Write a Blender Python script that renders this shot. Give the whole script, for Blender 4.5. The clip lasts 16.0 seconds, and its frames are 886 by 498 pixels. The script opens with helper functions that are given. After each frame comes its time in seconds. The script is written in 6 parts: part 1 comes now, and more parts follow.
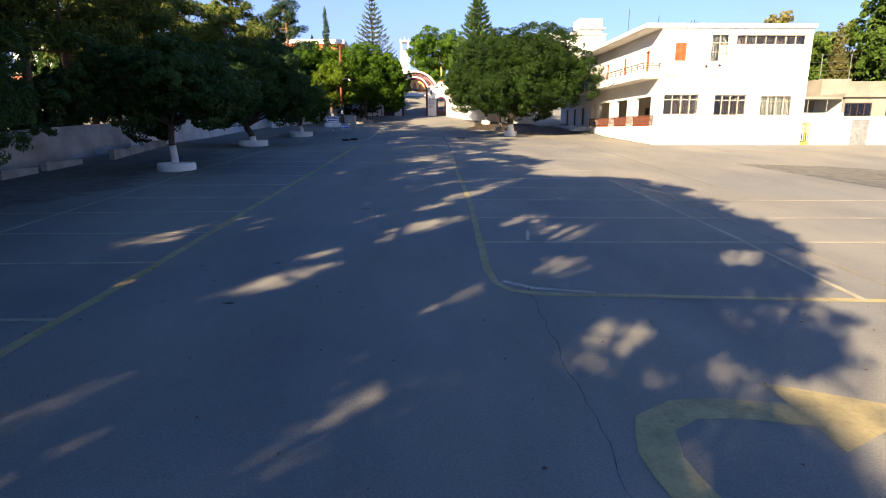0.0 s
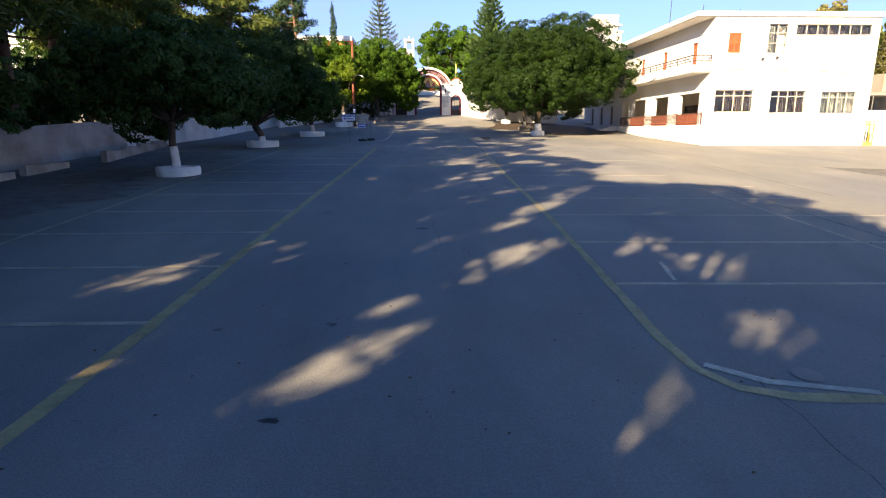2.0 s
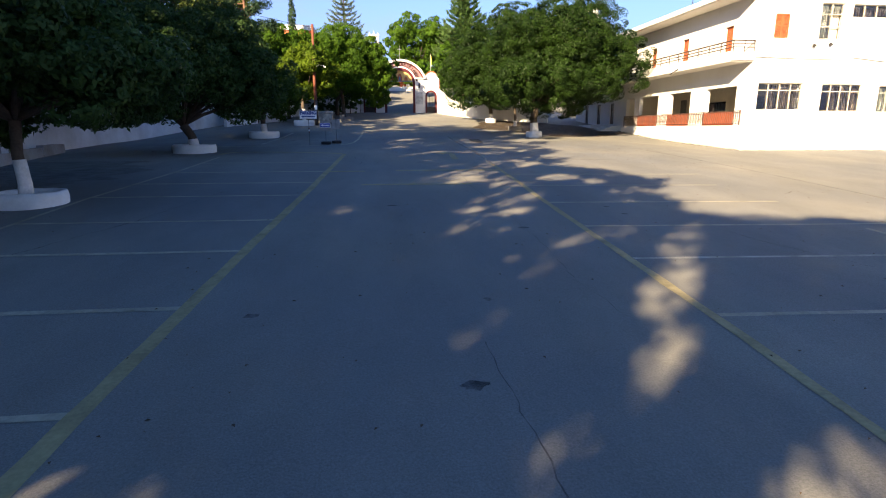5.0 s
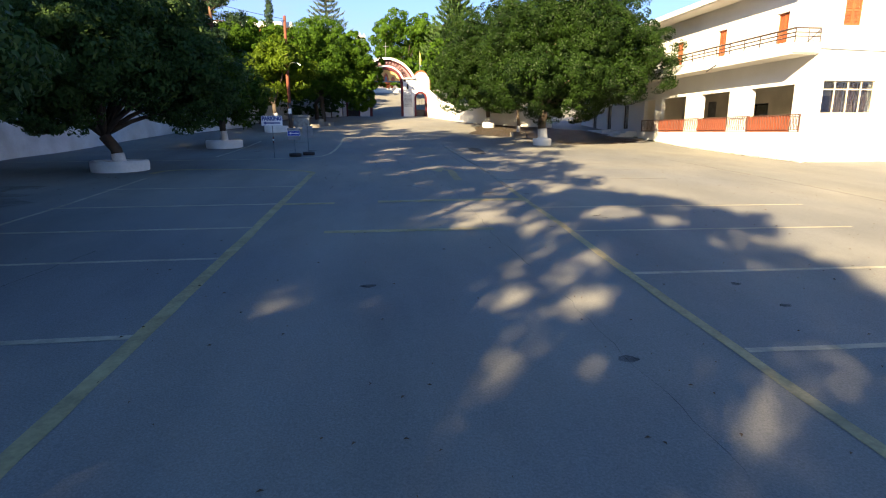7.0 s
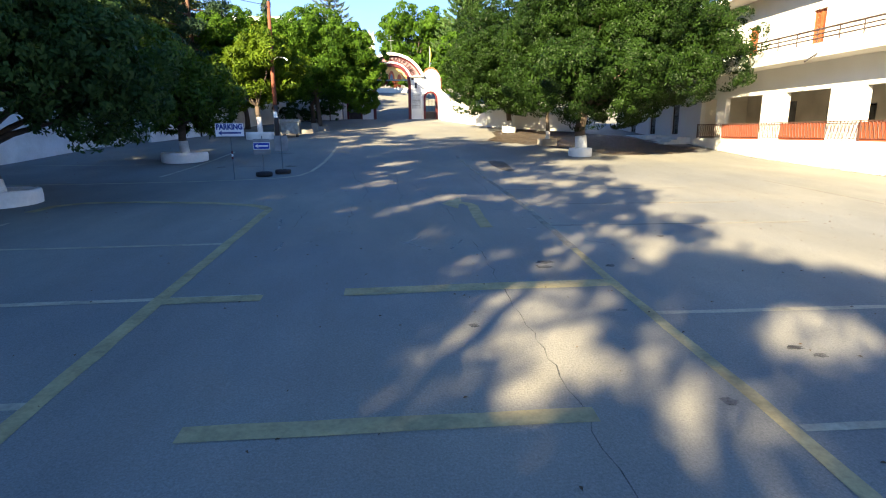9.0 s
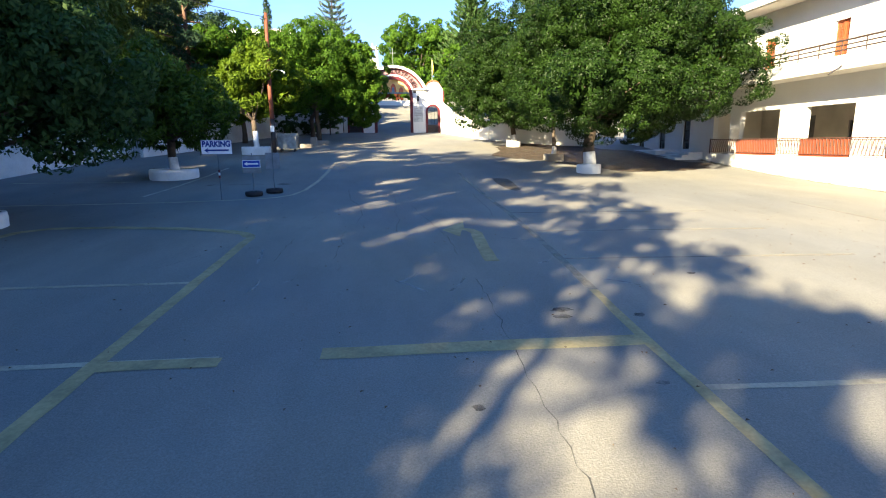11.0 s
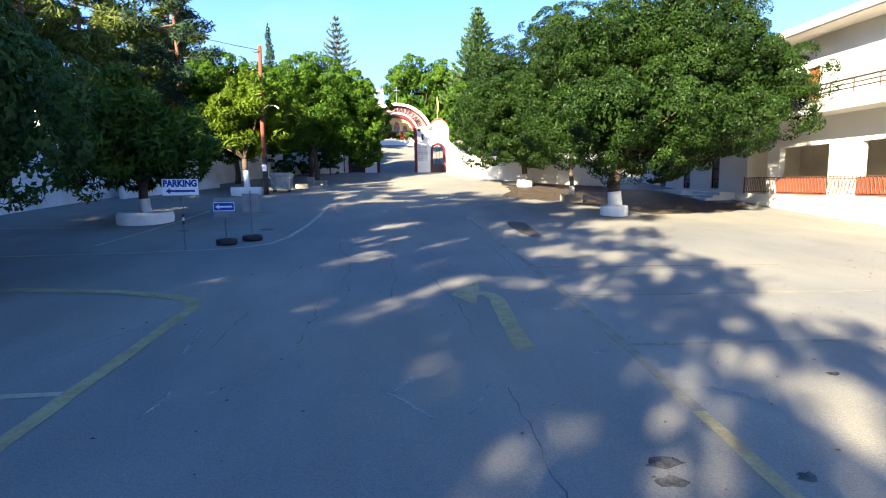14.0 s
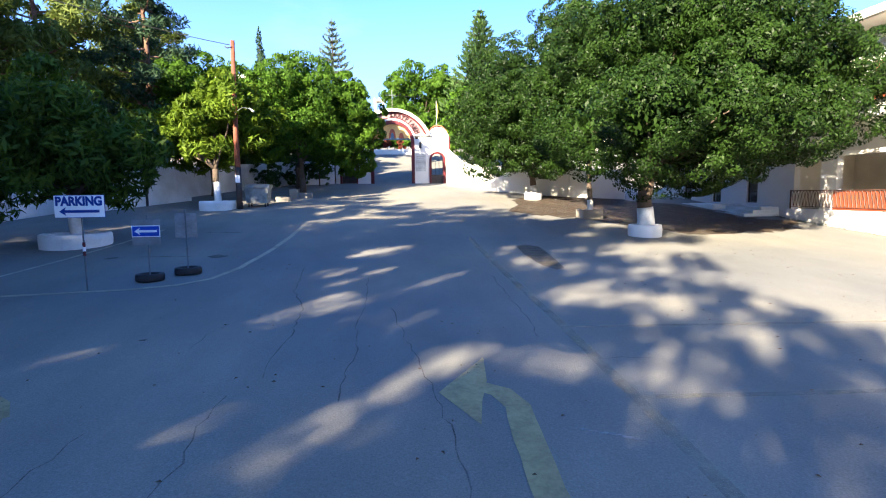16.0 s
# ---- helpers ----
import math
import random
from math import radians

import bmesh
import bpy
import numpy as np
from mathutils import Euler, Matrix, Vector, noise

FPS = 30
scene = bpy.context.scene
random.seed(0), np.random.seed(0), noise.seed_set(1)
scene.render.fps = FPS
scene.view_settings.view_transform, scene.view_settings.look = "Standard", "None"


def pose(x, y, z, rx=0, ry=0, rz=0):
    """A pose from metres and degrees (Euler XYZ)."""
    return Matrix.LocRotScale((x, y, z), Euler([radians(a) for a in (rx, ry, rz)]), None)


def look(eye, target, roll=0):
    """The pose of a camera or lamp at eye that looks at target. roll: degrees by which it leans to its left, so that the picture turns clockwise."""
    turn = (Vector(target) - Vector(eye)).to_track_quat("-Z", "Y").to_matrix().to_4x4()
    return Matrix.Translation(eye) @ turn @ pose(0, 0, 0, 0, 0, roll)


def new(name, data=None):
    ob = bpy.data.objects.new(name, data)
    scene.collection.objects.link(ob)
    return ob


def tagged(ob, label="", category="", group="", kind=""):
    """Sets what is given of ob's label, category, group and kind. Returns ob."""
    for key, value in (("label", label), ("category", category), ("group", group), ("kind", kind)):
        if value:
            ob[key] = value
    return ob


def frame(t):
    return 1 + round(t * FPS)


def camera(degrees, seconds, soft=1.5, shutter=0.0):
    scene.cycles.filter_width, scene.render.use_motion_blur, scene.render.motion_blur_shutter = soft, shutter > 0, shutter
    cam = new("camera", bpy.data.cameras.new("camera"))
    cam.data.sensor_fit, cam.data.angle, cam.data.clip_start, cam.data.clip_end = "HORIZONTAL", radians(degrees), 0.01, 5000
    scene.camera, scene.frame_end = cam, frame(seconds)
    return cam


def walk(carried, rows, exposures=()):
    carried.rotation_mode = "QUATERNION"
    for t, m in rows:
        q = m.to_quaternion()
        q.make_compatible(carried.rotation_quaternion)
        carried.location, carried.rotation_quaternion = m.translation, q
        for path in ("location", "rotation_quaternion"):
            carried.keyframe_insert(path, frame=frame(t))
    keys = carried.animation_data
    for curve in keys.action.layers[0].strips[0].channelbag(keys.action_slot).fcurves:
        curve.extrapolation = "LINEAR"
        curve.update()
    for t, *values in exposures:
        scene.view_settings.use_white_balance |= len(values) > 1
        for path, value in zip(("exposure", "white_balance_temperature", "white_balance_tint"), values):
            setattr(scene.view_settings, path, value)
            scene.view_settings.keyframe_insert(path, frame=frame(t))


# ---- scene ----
cam = camera(79.1, 16.0, soft=1.1)
PATH = [
    (0, (0.098, -0.172, 3.024), (0.193, 1.778, 2.591), -0.3),
    (0.5, (-0.435, 0.557, 2.994), (-0.34, 2.508, 2.563), -0.3),
    (1, (-0.882, 1.555, 2.953), (-0.789, 3.505, 2.522), -0.3),
    (1.5, (-1.334, 2.731, 2.929), (-1.241, 4.682, 2.499), -0.3),
    (2, (-1.688, 3.962, 2.92), (-1.596, 5.913, 2.49), -0.3),
    (2.5, (-1.967, 5.241, 2.873), (-1.876, 7.192, 2.444), -0.3),
    (3, (-2.187, 6.555, 2.873), (-2.052, 8.503, 2.444), -0.3),
    (3.2, (-2.245, 7.052, 2.879), (-2.095, 9.0, 2.449), -0.4),
    (5.3, (-2.486, 13.122, 3.121), (-2.249, 15.059, 2.684), -0.3),
    (5.5, (-2.48, 13.722, 3.138), (-2.232, 15.659, 2.706), -0.4),
    (6, (-2.421, 15.309, 3.234), (-2.186, 17.248, 2.804), -0.5),
    (6.5, (-2.297, 16.942, 3.327), (-2.082, 18.883, 2.896), -0.4),
    (7, (-2.136, 18.66, 3.417), (-1.877, 20.596, 2.988), -0.4),
    (7.5, (-1.927, 20.437, 3.522), (-1.672, 22.373, 3.092), -0.5),
    (8, (-1.773, 22.34, 3.65), (-1.532, 24.278, 3.219), -0.5),
    (8.5, (-1.549, 24.239, 3.761), (-1.321, 26.179, 3.332), -0.6),
    (9, (-1.331, 25.958, 3.853), (-1.112, 27.899, 3.425), -0.6),
    (9.2, (-1.312, 26.374, 3.863), (-1.083, 28.316, 3.444), -0.4),
    (10.3, (-1.17, 27.27, 3.985), (-0.951, 29.215, 3.585), -0.5),
    (11.5, (-1.078, 27.587, 4.069), (-0.872, 29.542, 3.698), -0.6),
    (12, (-1.084, 27.831, 4.047), (-0.878, 29.789, 3.694), -0.6),
    (12.5, (-1.048, 28.303, 4.044), (-0.845, 30.264, 3.708), -0.5),
    (13, (-0.985, 28.973, 4.019), (-0.786, 30.939, 3.705), -0.6),
    (13.5, (-0.921, 29.831, 3.988), (-0.724, 31.801, 3.706), -0.6),
    (14, (-0.814, 30.845, 3.997), (-0.619, 32.821, 3.756), -0.7),
    (14.5, (-0.695, 31.954, 4.033), (-0.499, 33.934, 3.822), -0.7),
    (15, (-0.547, 33.097, 4.066), (-0.352, 35.077, 3.858), -0.7),
    (15.5, (-0.38, 34.269, 4.092), (-0.185, 36.249, 3.888), -0.7),
    (16, (-0.159, 35.081, 4.166), (0.029, 37.062, 3.962), -0.7),
]
walk(cam, [(t, look(eye, target, roll)) for t, eye, target, roll in PATH],
     [(0, 2.03, 5720, 20), (3, 2.14, 5720, 21), (5.5, 2.04, 5750, 17), (7, 2.24, 5790, 14), (9, 2.6, 5500, 11), (12.5, 2.66, 5270, 11), (16, 2.8, 5050, 17)])

# ---- sky, sun ----
SUN_AZ, SUN_EL = radians(35.0), radians(23.5)      # the way the light goes, from +y towards +x
world = bpy.data.worlds.new("sky")
scene.world = world
world.use_nodes = True
wn = world.node_tree
sky = wn.nodes.new("ShaderNodeTexSky")
sky.sky_type, sky.sun_disc = "NISHITA", False
sky.sun_elevation, sky.sun_rotation = SUN_EL, math.pi + SUN_AZ
sky.air_density, sky.dust_density, sky.ozone_density = 1.0, 0.7, 1.8
deep = wn.nodes.new("ShaderNodeHueSaturation")
deep.inputs["Hue"].default_value, deep.inputs["Saturation"].default_value = 0.507, 1.2
wn.links.new(sky.outputs[0], deep.inputs["Color"])
clear = wn.nodes.new("ShaderNodeMix")
clear.data_type, clear.blend_type = "RGBA", "MULTIPLY"
clear.inputs["Factor"].default_value, clear.inputs["B"].default_value = 1.0, (0.86, 1.0, 1.04, 1)
wn.links.new(deep.outputs[0], clear.inputs["A"])
# haze that pales the sky near the horizon, and wisps of thin cloud
where = wn.nodes.new("ShaderNodeTexCoord")
height = wn.nodes.new("ShaderNodeSeparateXYZ")
wn.links.new(where.outputs["Generated"], height.inputs[0])
haze = wn.nodes.new("ShaderNodeMapRange")
haze.interpolation_type = "SMOOTHSTEP"
haze.inputs[1].default_value, haze.inputs[2].default_value, haze.inputs[3].default_value, haze.inputs[4].default_value = 0.0, 0.5, 0.75, 0.0
wn.links.new(height.outputs["Z"], haze.inputs[0])
wisp_map = wn.nodes.new("ShaderNodeMapping")
wisp_map.inputs["Scale"].default_value = (1.0, 1.0, 3.2)
wn.links.new(where.outputs["Generated"], wisp_map.inputs[0])
wisp = wn.nodes.new("ShaderNodeTexNoise")
wisp.inputs["Scale"].default_value, wisp.inputs["Detail"].default_value, wisp.inputs["Roughness"].default_value = 3.2, 7, 0.6
wn.links.new(wisp_map.outputs[0], wisp.inputs["Vector"])
wisp_amount = wn.nodes.new("ShaderNodeMapRange")
wisp_amount.inputs[1].default_value, wisp_amount.inputs[2].default_value, wisp_amount.inputs[4].default_value = 0.55, 0.8, 0.3
wn.links.new(wisp.outputs["Fac"], wisp_amount.inputs[0])
pale = wn.nodes.new("ShaderNodeMath")
pale.operation, pale.use_clamp = "ADD", True
wn.links.new(haze.outputs[0], pale.inputs[0])
wn.links.new(wisp_amount.outputs[0], pale.inputs[1])
hazy = wn.nodes.new("ShaderNodeMix")
hazy.data_type = "RGBA"
hazy.inputs["B"].default_value = (2.65, 3.05, 4.9, 1)
wn.links.new(pale.outputs[0], hazy.inputs["Factor"])
wn.links.new(clear.outputs["Result"], hazy.inputs["A"])
wn.links.new(hazy.outputs["Result"], wn.nodes["Background"].inputs[0])
wn.nodes["Background"].inputs[1].default_value = 0.055
light_dir = Vector((math.sin(SUN_AZ) * math.cos(SUN_EL), math.cos(SUN_AZ) * math.cos(SUN_EL), -math.sin(SUN_EL)))
sun = new("sun", bpy.data.lights.new("sun", "SUN"))
sun.data.energy, sun.data.angle, sun.data.color = 6.05, radians(0.55), (1.0, 0.75, 0.39)
sun.matrix_world = look((-30, -40, 40), Vector((-30, -40, 40)) + light_dir)


# ---- materials ----
def material(name, base, rough=0.8, var=0.18, scale=1.2, fine=14.0, fvar=0.1, bump=0.15, metal=0.0, tint=None, spec=0.3, rnd=0.0):
    """A surface with broad stains, fine grain and relief. tint: the colour of the stains."""
    m = bpy.data.materials.new(name)
    m.use_nodes = True
    t = m.node_tree
    N, L = t.nodes, t.links
    p = N["Principled BSDF"]
    co = N.new("ShaderNodeTexCoord")
    big = N.new("ShaderNodeTexNoise")
    big.inputs["Scale"].default_value, big.inputs["Detail"].default_value = scale, 5
    small = N.new("ShaderNodeTexNoise")
    small.inputs["Scale"].default_value, small.inputs["Detail"].default_value = fine, 4
    L.new(co.outputs["Object"], big.inputs["Vector"])
    L.new(co.outputs["Object"], small.inputs["Vector"])
    ramp = N.new("ShaderNodeMapRange")
    ramp.inputs[1].default_value, ramp.inputs[2].default_value = 0.35, 0.7
    L.new(big.outputs["Fac"], ramp.inputs[0])
    mix = N.new("ShaderNodeMix")
    mix.data_type = "RGBA"
    other = tint if tint else tuple(c * (1 - var) for c in base)
    mix.inputs["A"].default_value = (*base, 1)
    mix.inputs["B"].default_value = (*(tuple(b + (o - b) * (1 if not tint else var) for b, o in zip(base, other))), 1)
    L.new(ramp.outputs[0], mix.inputs["Factor"])
    hsv = N.new("ShaderNodeHueSaturation")
    val = N.new("ShaderNodeMapRange")
    val.inputs[1].default_value, val.inputs[2].default_value = 0.25, 0.75
    val.inputs[3].default_value, val.inputs[4].default_value = 1 - fvar, 1 + fvar
    L.new(small.outputs["Fac"], val.inputs[0])
    if rnd:
        info = N.new("ShaderNodeObjectInfo")
        rr = N.new("ShaderNodeMapRange")
        rr.inputs[3].default_value, rr.inputs[4].default_value = 1 - rnd, 1 + rnd
        L.new(info.outputs["Random"], rr.inputs[0])
        mul = N.new("ShaderNodeMath")
        mul.operation = "MULTIPLY"
        L.new(val.outputs[0], mul.inputs[0])
        L.new(rr.outputs[0], mul.inputs[1])
        L.new(mul.outputs[0], hsv.inputs["Value"])
    else:
        L.new(val.outputs[0], hsv.inputs["Value"])
    L.new(mix.outputs["Result"], hsv.inputs["Color"])
    L.new(hsv.outputs[0], p.inputs["Base Color"])
    rv = N.new("ShaderNodeMapRange")
    rv.inputs[3].default_value, rv.inputs[4].default_value = max(0.02, rough - 0.1), min(1, rough + 0.1)
    L.new(big.outputs["Fac"], rv.inputs[0])
    L.new(rv.outputs[0], p.inputs["Roughness"])
    p.inputs["Metallic"].default_value = metal
    p.inputs["Specular IOR Level"].default_value = spec
    if bump:
        b = N.new("ShaderNodeBump")
        b.inputs["Strength"].default_value, b.inputs["Distance"].default_value = bump, 0.02
        L.new(small.outputs["Fac"], b.inputs["Height"])
        L.new(b.outputs[0], p.inputs["Normal"])
    return m


def leaf_material(name, dark, light, trans=0.35, rough=0.45, broad=0.6, spec=0.07):
    m = bpy.data.materials.new(name)
    m.use_nodes = True
    t = m.node_tree
    N, L = t.nodes, t.links
    p = N["Principled BSDF"]
    geo = N.new("ShaderNodeNewGeometry")
    co = N.new("ShaderNodeTexCoord")
    nz = N.new("ShaderNodeTexNoise")
    nz.inputs["Scale"].default_value = broad
    L.new(co.outputs["Object"], nz.inputs["Vector"])
    add = N.new("ShaderNodeMath")
    add.operation = "MULTIPLY_ADD"
    add.inputs[1].default_value = 0.6
    L.new(geo.outputs["Random Per Island"], add.inputs[0])
    mr = N.new("ShaderNodeMapRange")
    mr.inputs[1].default_value, mr.inputs[2].default_value = 0.35, 0.65
    mr.inputs[4].default_value = 0.5
    L.new(nz.outputs["Fac"], mr.inputs[0])
    L.new(mr.outputs[0], add.inputs[2])
    mix = N.new("ShaderNodeMix")
    mix.data_type = "RGBA"
    mix.inputs["A"].default_value, mix.inputs["B"].default_value = (*dark, 1), (*light, 1)
    L.new(add.outputs[0], mix.inputs["Factor"])
    L.new(mix.outputs["Result"], p.inputs["Base Color"])
    p.inputs["Roughness"].default_value = rough
    p.inputs["Specular IOR Level"].default_value = spec
    tr = N.new("ShaderNodeBsdfTranslucent")
    g = N.new("ShaderNodeHueSaturation")
    g.inputs["Saturation"].default_value, g.inputs["Value"].default_value = 1.15, 1.3
    L.new(mix.outputs["Result"], g.inputs["Color"])
    L.new(g.outputs[0], tr.inputs[0])
    ms = N.new("ShaderNodeMixShader")
    ms.inputs[0].default_value = trans
    L.new(p.outputs[0], ms.inputs[1])
    L.new(tr.outputs[0], ms.inputs[2])
    L.new(ms.outputs[0], N["Material Output"].inputs[0])
    return m


def worn_paint(name, base, keep=0.5, soft=0.12, low=0.15, high=0.75):
    """Road paint, rubbed through to the ground in patches."""
    m = material(name, base, 0.75, 0.25, 0.8, 20, 0.14, 0.1)
    t = m.node_tree
    N, L = t.nodes, t.links
    co = N.new("ShaderNodeTexCoord")
    a = N.new("ShaderNodeTexNoise")
    a.inputs["Scale"].default_value, a.inputs["Detail"].default_value, a.inputs["Roughness"].default_value = 2.2, 9, 0.72
    L.new(co.outputs["Object"], a.inputs["Vector"])
    r = N.new("ShaderNodeMapRange")
    r.inputs[1].default_value, r.inputs[2].default_value = keep - soft, keep + soft
    r.inputs[3].default_value, r.inputs[4].default_value = low, high
    L.new(a.outputs["Fac"], r.inputs[0])
    tr = N.new("ShaderNodeBsdfTransparent")
    ms = N.new("ShaderNodeMixShader")
    L.new(r.outputs[0], ms.inputs[0])
    L.new(tr.outputs[0], ms.inputs[1])
    L.new(N["Principled BSDF"].outputs[0], ms.inputs[2])
    L.new(ms.outputs[0], N["Material Output"].inputs[0])
    return m


def glass_material(name, tint, rough=0.06):
    m = bpy.data.materials.new(name)
    m.use_nodes = True
    p = m.node_tree.nodes["Principled BSDF"]
    p.inputs["Base Color"].default_value = (*tint, 1)
    p.inputs["Roughness"].default_value = rough
    p.inputs["Transmission Weight"].default_value = 1.0
    p.inputs["IOR"].default_value = 1.45
    return m


M = {}
M["white"] = material("white_render", (0.63, 0.625, 0.61), 0.85, 0.6, 0.5, 30, 0.03, 0.12, tint=(0.55, 0.535, 0.50))
M["white_old"] = material("old_whitewash", (0.74, 0.74, 0.72), 0.88, 0.75, 0.7, 12, 0.06, 0.3, tint=(0.45, 0.44, 0.40))
# stained whitewash; the canopy's shade on wall and kerbs is in the colour
M["white_shaded"] = material("stained_whitewash_in_shade", (0.38, 0.37, 0.35), 0.9, 0.8, 0.8, 10, 0.12, 0.4, tint=(0.2, 0.185, 0.16))
M["stone_far"] = material("pale_tower_stone", (0.50, 0.48, 0.44), 0.9, 0.4, 0.3, 4, 0.1, 0.2)
M["soffit"] = material("soffit_render", (0.70, 0.67, 0.60), 0.88, 0.4, 0.6, 20, 0.04, 0.1, tint=(0.5, 0.46, 0.4))
M["inner"] = material("room_render", (0.70, 0.66, 0.58), 0.88, 0.3, 0.6, 20, 0.05, 0.1)
M["concrete"] = material("concrete", (0.22, 0.205, 0.175), 0.9, 0.6, 0.9, 18, 0.12, 0.3, tint=(0.12, 0.11, 0.095))
M["orange"] = material("orange_shutter_paint", (0.34, 0.085, 0.028), 0.55, 0.25, 2.0, 30, 0.08, 0.1)
M["orange_panel"] = material("orange_red_panel_paint", (0.27, 0.062, 0.022), 0.6, 0.3, 1.5, 30, 0.08, 0.1)
M["railbrown"] = material("brown_rail_paint", (0.06, 0.042, 0.036), 0.5, 0.25, 3, 30, 0.08, 0.05)
M["railred"] = material("rust_red_rail_paint", (0.085, 0.04, 0.03), 0.5, 0.25, 3, 30, 0.08, 0.05)
M["cream"] = material("cream_window_paint", (0.47, 0.42, 0.33), 0.6, 0.3, 3, 30, 0.06, 0.05)
M["curtain"] = material("brown_curtain", (0.19, 0.135, 0.105), 0.9, 0.4, 5, 40, 0.1, 0.1)
M["curtain_pale"] = material("pale_curtain", (0.62, 0.58, 0.48), 0.9, 0.3, 5, 40, 0.1, 0.1)
# near-black colour that stands for the darkness inside openings and rooms
M["dark"] = material("unlit_depth_black", (0.035, 0.032, 0.03), 0.9, 0.3, 1, 10, 0.1, 0.0)
M["glass"] = glass_material("window_glass", (0.62, 0.66, 0.66))
M["gate_red"] = material("dark_red_paint", (0.085, 0.008, 0.013), 0.5, 0.3, 2, 30, 0.08, 0.05)
M["pink"] = material("pink_band_render", (0.25, 0.15, 0.16), 0.85, 0.3, 1.5, 20, 0.05, 0.1)
M["tile"] = material("terracotta", (0.42, 0.12, 0.06), 0.8, 0.35, 2, 20, 0.12, 0.2, rnd=0.15)
M["letter"] = material("dark_red_letter_paint", (0.02, 0.004, 0.006), 0.5, 0.2, 4, 30, 0.05, 0.0)
M["icon"] = material("ochre_icon_ground", (0.72, 0.50, 0.16), 0.6, 0.5, 1.6, 14, 0.12, 0.05, tint=(0.55, 0.22, 0.1))
M["icon_red"] = material("icon_red", (0.42, 0.12, 0.06), 0.6, 0.4, 3, 20, 0.1, 0.0)
M["icon_blue"] = material("icon_blue", (0.14, 0.2, 0.28), 0.6, 0.4, 3, 20, 0.1, 0.0)
M["marble"] = material("grey_marble", (0.52, 0.53, 0.52), 0.4, 0.4, 2, 12, 0.08, 0.05)
M["iron"] = material("dark_iron", (0.045, 0.04, 0.04), 0.5, 0.3, 4, 30, 0.1, 0.05, metal=0.3)
M["steel"] = material("galvanised_steel", (0.27, 0.28, 0.27), 0.5, 0.4, 4, 25, 0.14, 0.05, metal=0.6)
M["post"] = material("dull_grey_post_paint", (0.10, 0.115, 0.13), 0.6, 0.3, 4, 25, 0.1, 0.05)
M["sheet"] = material("grey_sheet_metal", (0.22, 0.235, 0.25), 0.5, 0.35, 3, 25, 0.1, 0.05, metal=0.3)
M["sign_white"] = material("sign_white", (0.78, 0.79, 0.80), 0.4, 0.1, 2, 30, 0.03, 0.0)
M["sign_blue"] = material("sign_blue", (0.02, 0.055, 0.36), 0.4, 0.15, 2, 30, 0.04, 0.0)
M["sign_navy"] = material("sign_lettering_navy", (0.015, 0.04, 0.22), 0.4, 0.1, 2, 30, 0.03, 0.0)
M["rubber"] = material("tyre_rubber", (0.022, 0.022, 0.024), 0.7, 0.35, 5, 40, 0.15, 0.2)
M["pole"] = material("reddish_pole_wood", (0.17, 0.055, 0.028), 0.75, 0.35, 3, 25, 0.15, 0.3)
M["bark"] = material("grey_bark", (0.09, 0.068, 0.05), 0.9, 0.4, 3, 18, 0.25, 0.6)
M["pine_bark"] = material("pine_bark", (0.15, 0.085, 0.055), 0.9, 0.45, 3, 14, 0.3, 0.8)
M["soil"] = material("planter_soil", (0.09, 0.065, 0.045), 0.95, 0.4, 3, 20, 0.25, 0.6)
M["red_fence"] = material("red_fence_paint", (0.42, 0.035, 0.03), 0.5, 0.25, 3, 30, 0.08, 0.05)
M["house_red"] = material("orange_house_render", (0.50, 0.15, 0.06), 0.85, 0.3, 0.8, 20, 0.06, 0.1)
M["yellow_paint"] = material("yellow_gate_paint", (0.72, 0.52, 0.05), 0.5, 0.2, 3, 30, 0.06, 0.05)
M["flag"] = material("yellow_flag_cloth", (0.75, 0.55, 0.06), 0.8, 0.2, 4, 30, 0.05, 0.05)
M["cable"] = material("black_cable", (0.02, 0.02, 0.02), 0.6, 0.2, 4, 30, 0.05, 0.0)
M["lamp_glass"] = material("lamp_white", (0.7, 0.7, 0.68), 0.3, 0.1, 4, 30, 0.03, 0.0)
M["lime"] = material("lime_wash_on_trunk", (0.72, 0.71, 0.68), 0.9, 0.6, 3, 20, 0.1, 0.4, tint=(0.4, 0.37, 0.32))
M["line_yellow"] = worn_paint("worn_yellow_line", (0.37, 0.31, 0.15), 0.36, 0.22, 0.38, 0.92)
M["line_thin"] = worn_paint("worn_pale_yellow_line", (0.39, 0.355, 0.25), 0.36, 0.2, 0.42, 0.95)
M["line_white"] = worn_paint("worn_white_line", (0.46, 0.435, 0.34), 0.38, 0.2, 0.3, 0.9)
M["line_faint"] = worn_paint("rubbed_out_line", (0.34, 0.30, 0.19), 0.5, 0.16, 0.04, 0.6)
M["scuff"] = worn_paint("rubbed_white_scuff", (0.40, 0.40, 0.37), 0.5, 0.14, 0.0, 0.75)
M["tar"] = worn_paint("dark_tar_patch", (0.03, 0.028, 0.027), 0.47, 0.14, 0.0, 0.7)
M["oil"] = worn_paint("brown_oil_stain", (0.06, 0.042, 0.025), 0.48, 0.25, 0.12, 0.68)
M["dirt"] = worn_paint("brown_dirt_and_litter", (0.105, 0.078, 0.05), 0.52, 0.18, 0.0, 0.42)
# brown litter, made darker to stand for shadow cast on the ground
M["litter_shade"] = worn_paint("brown_litter_and_tree_shade", (0.05, 0.033, 0.02), 0.42, 0.2, 0.25, 0.9)
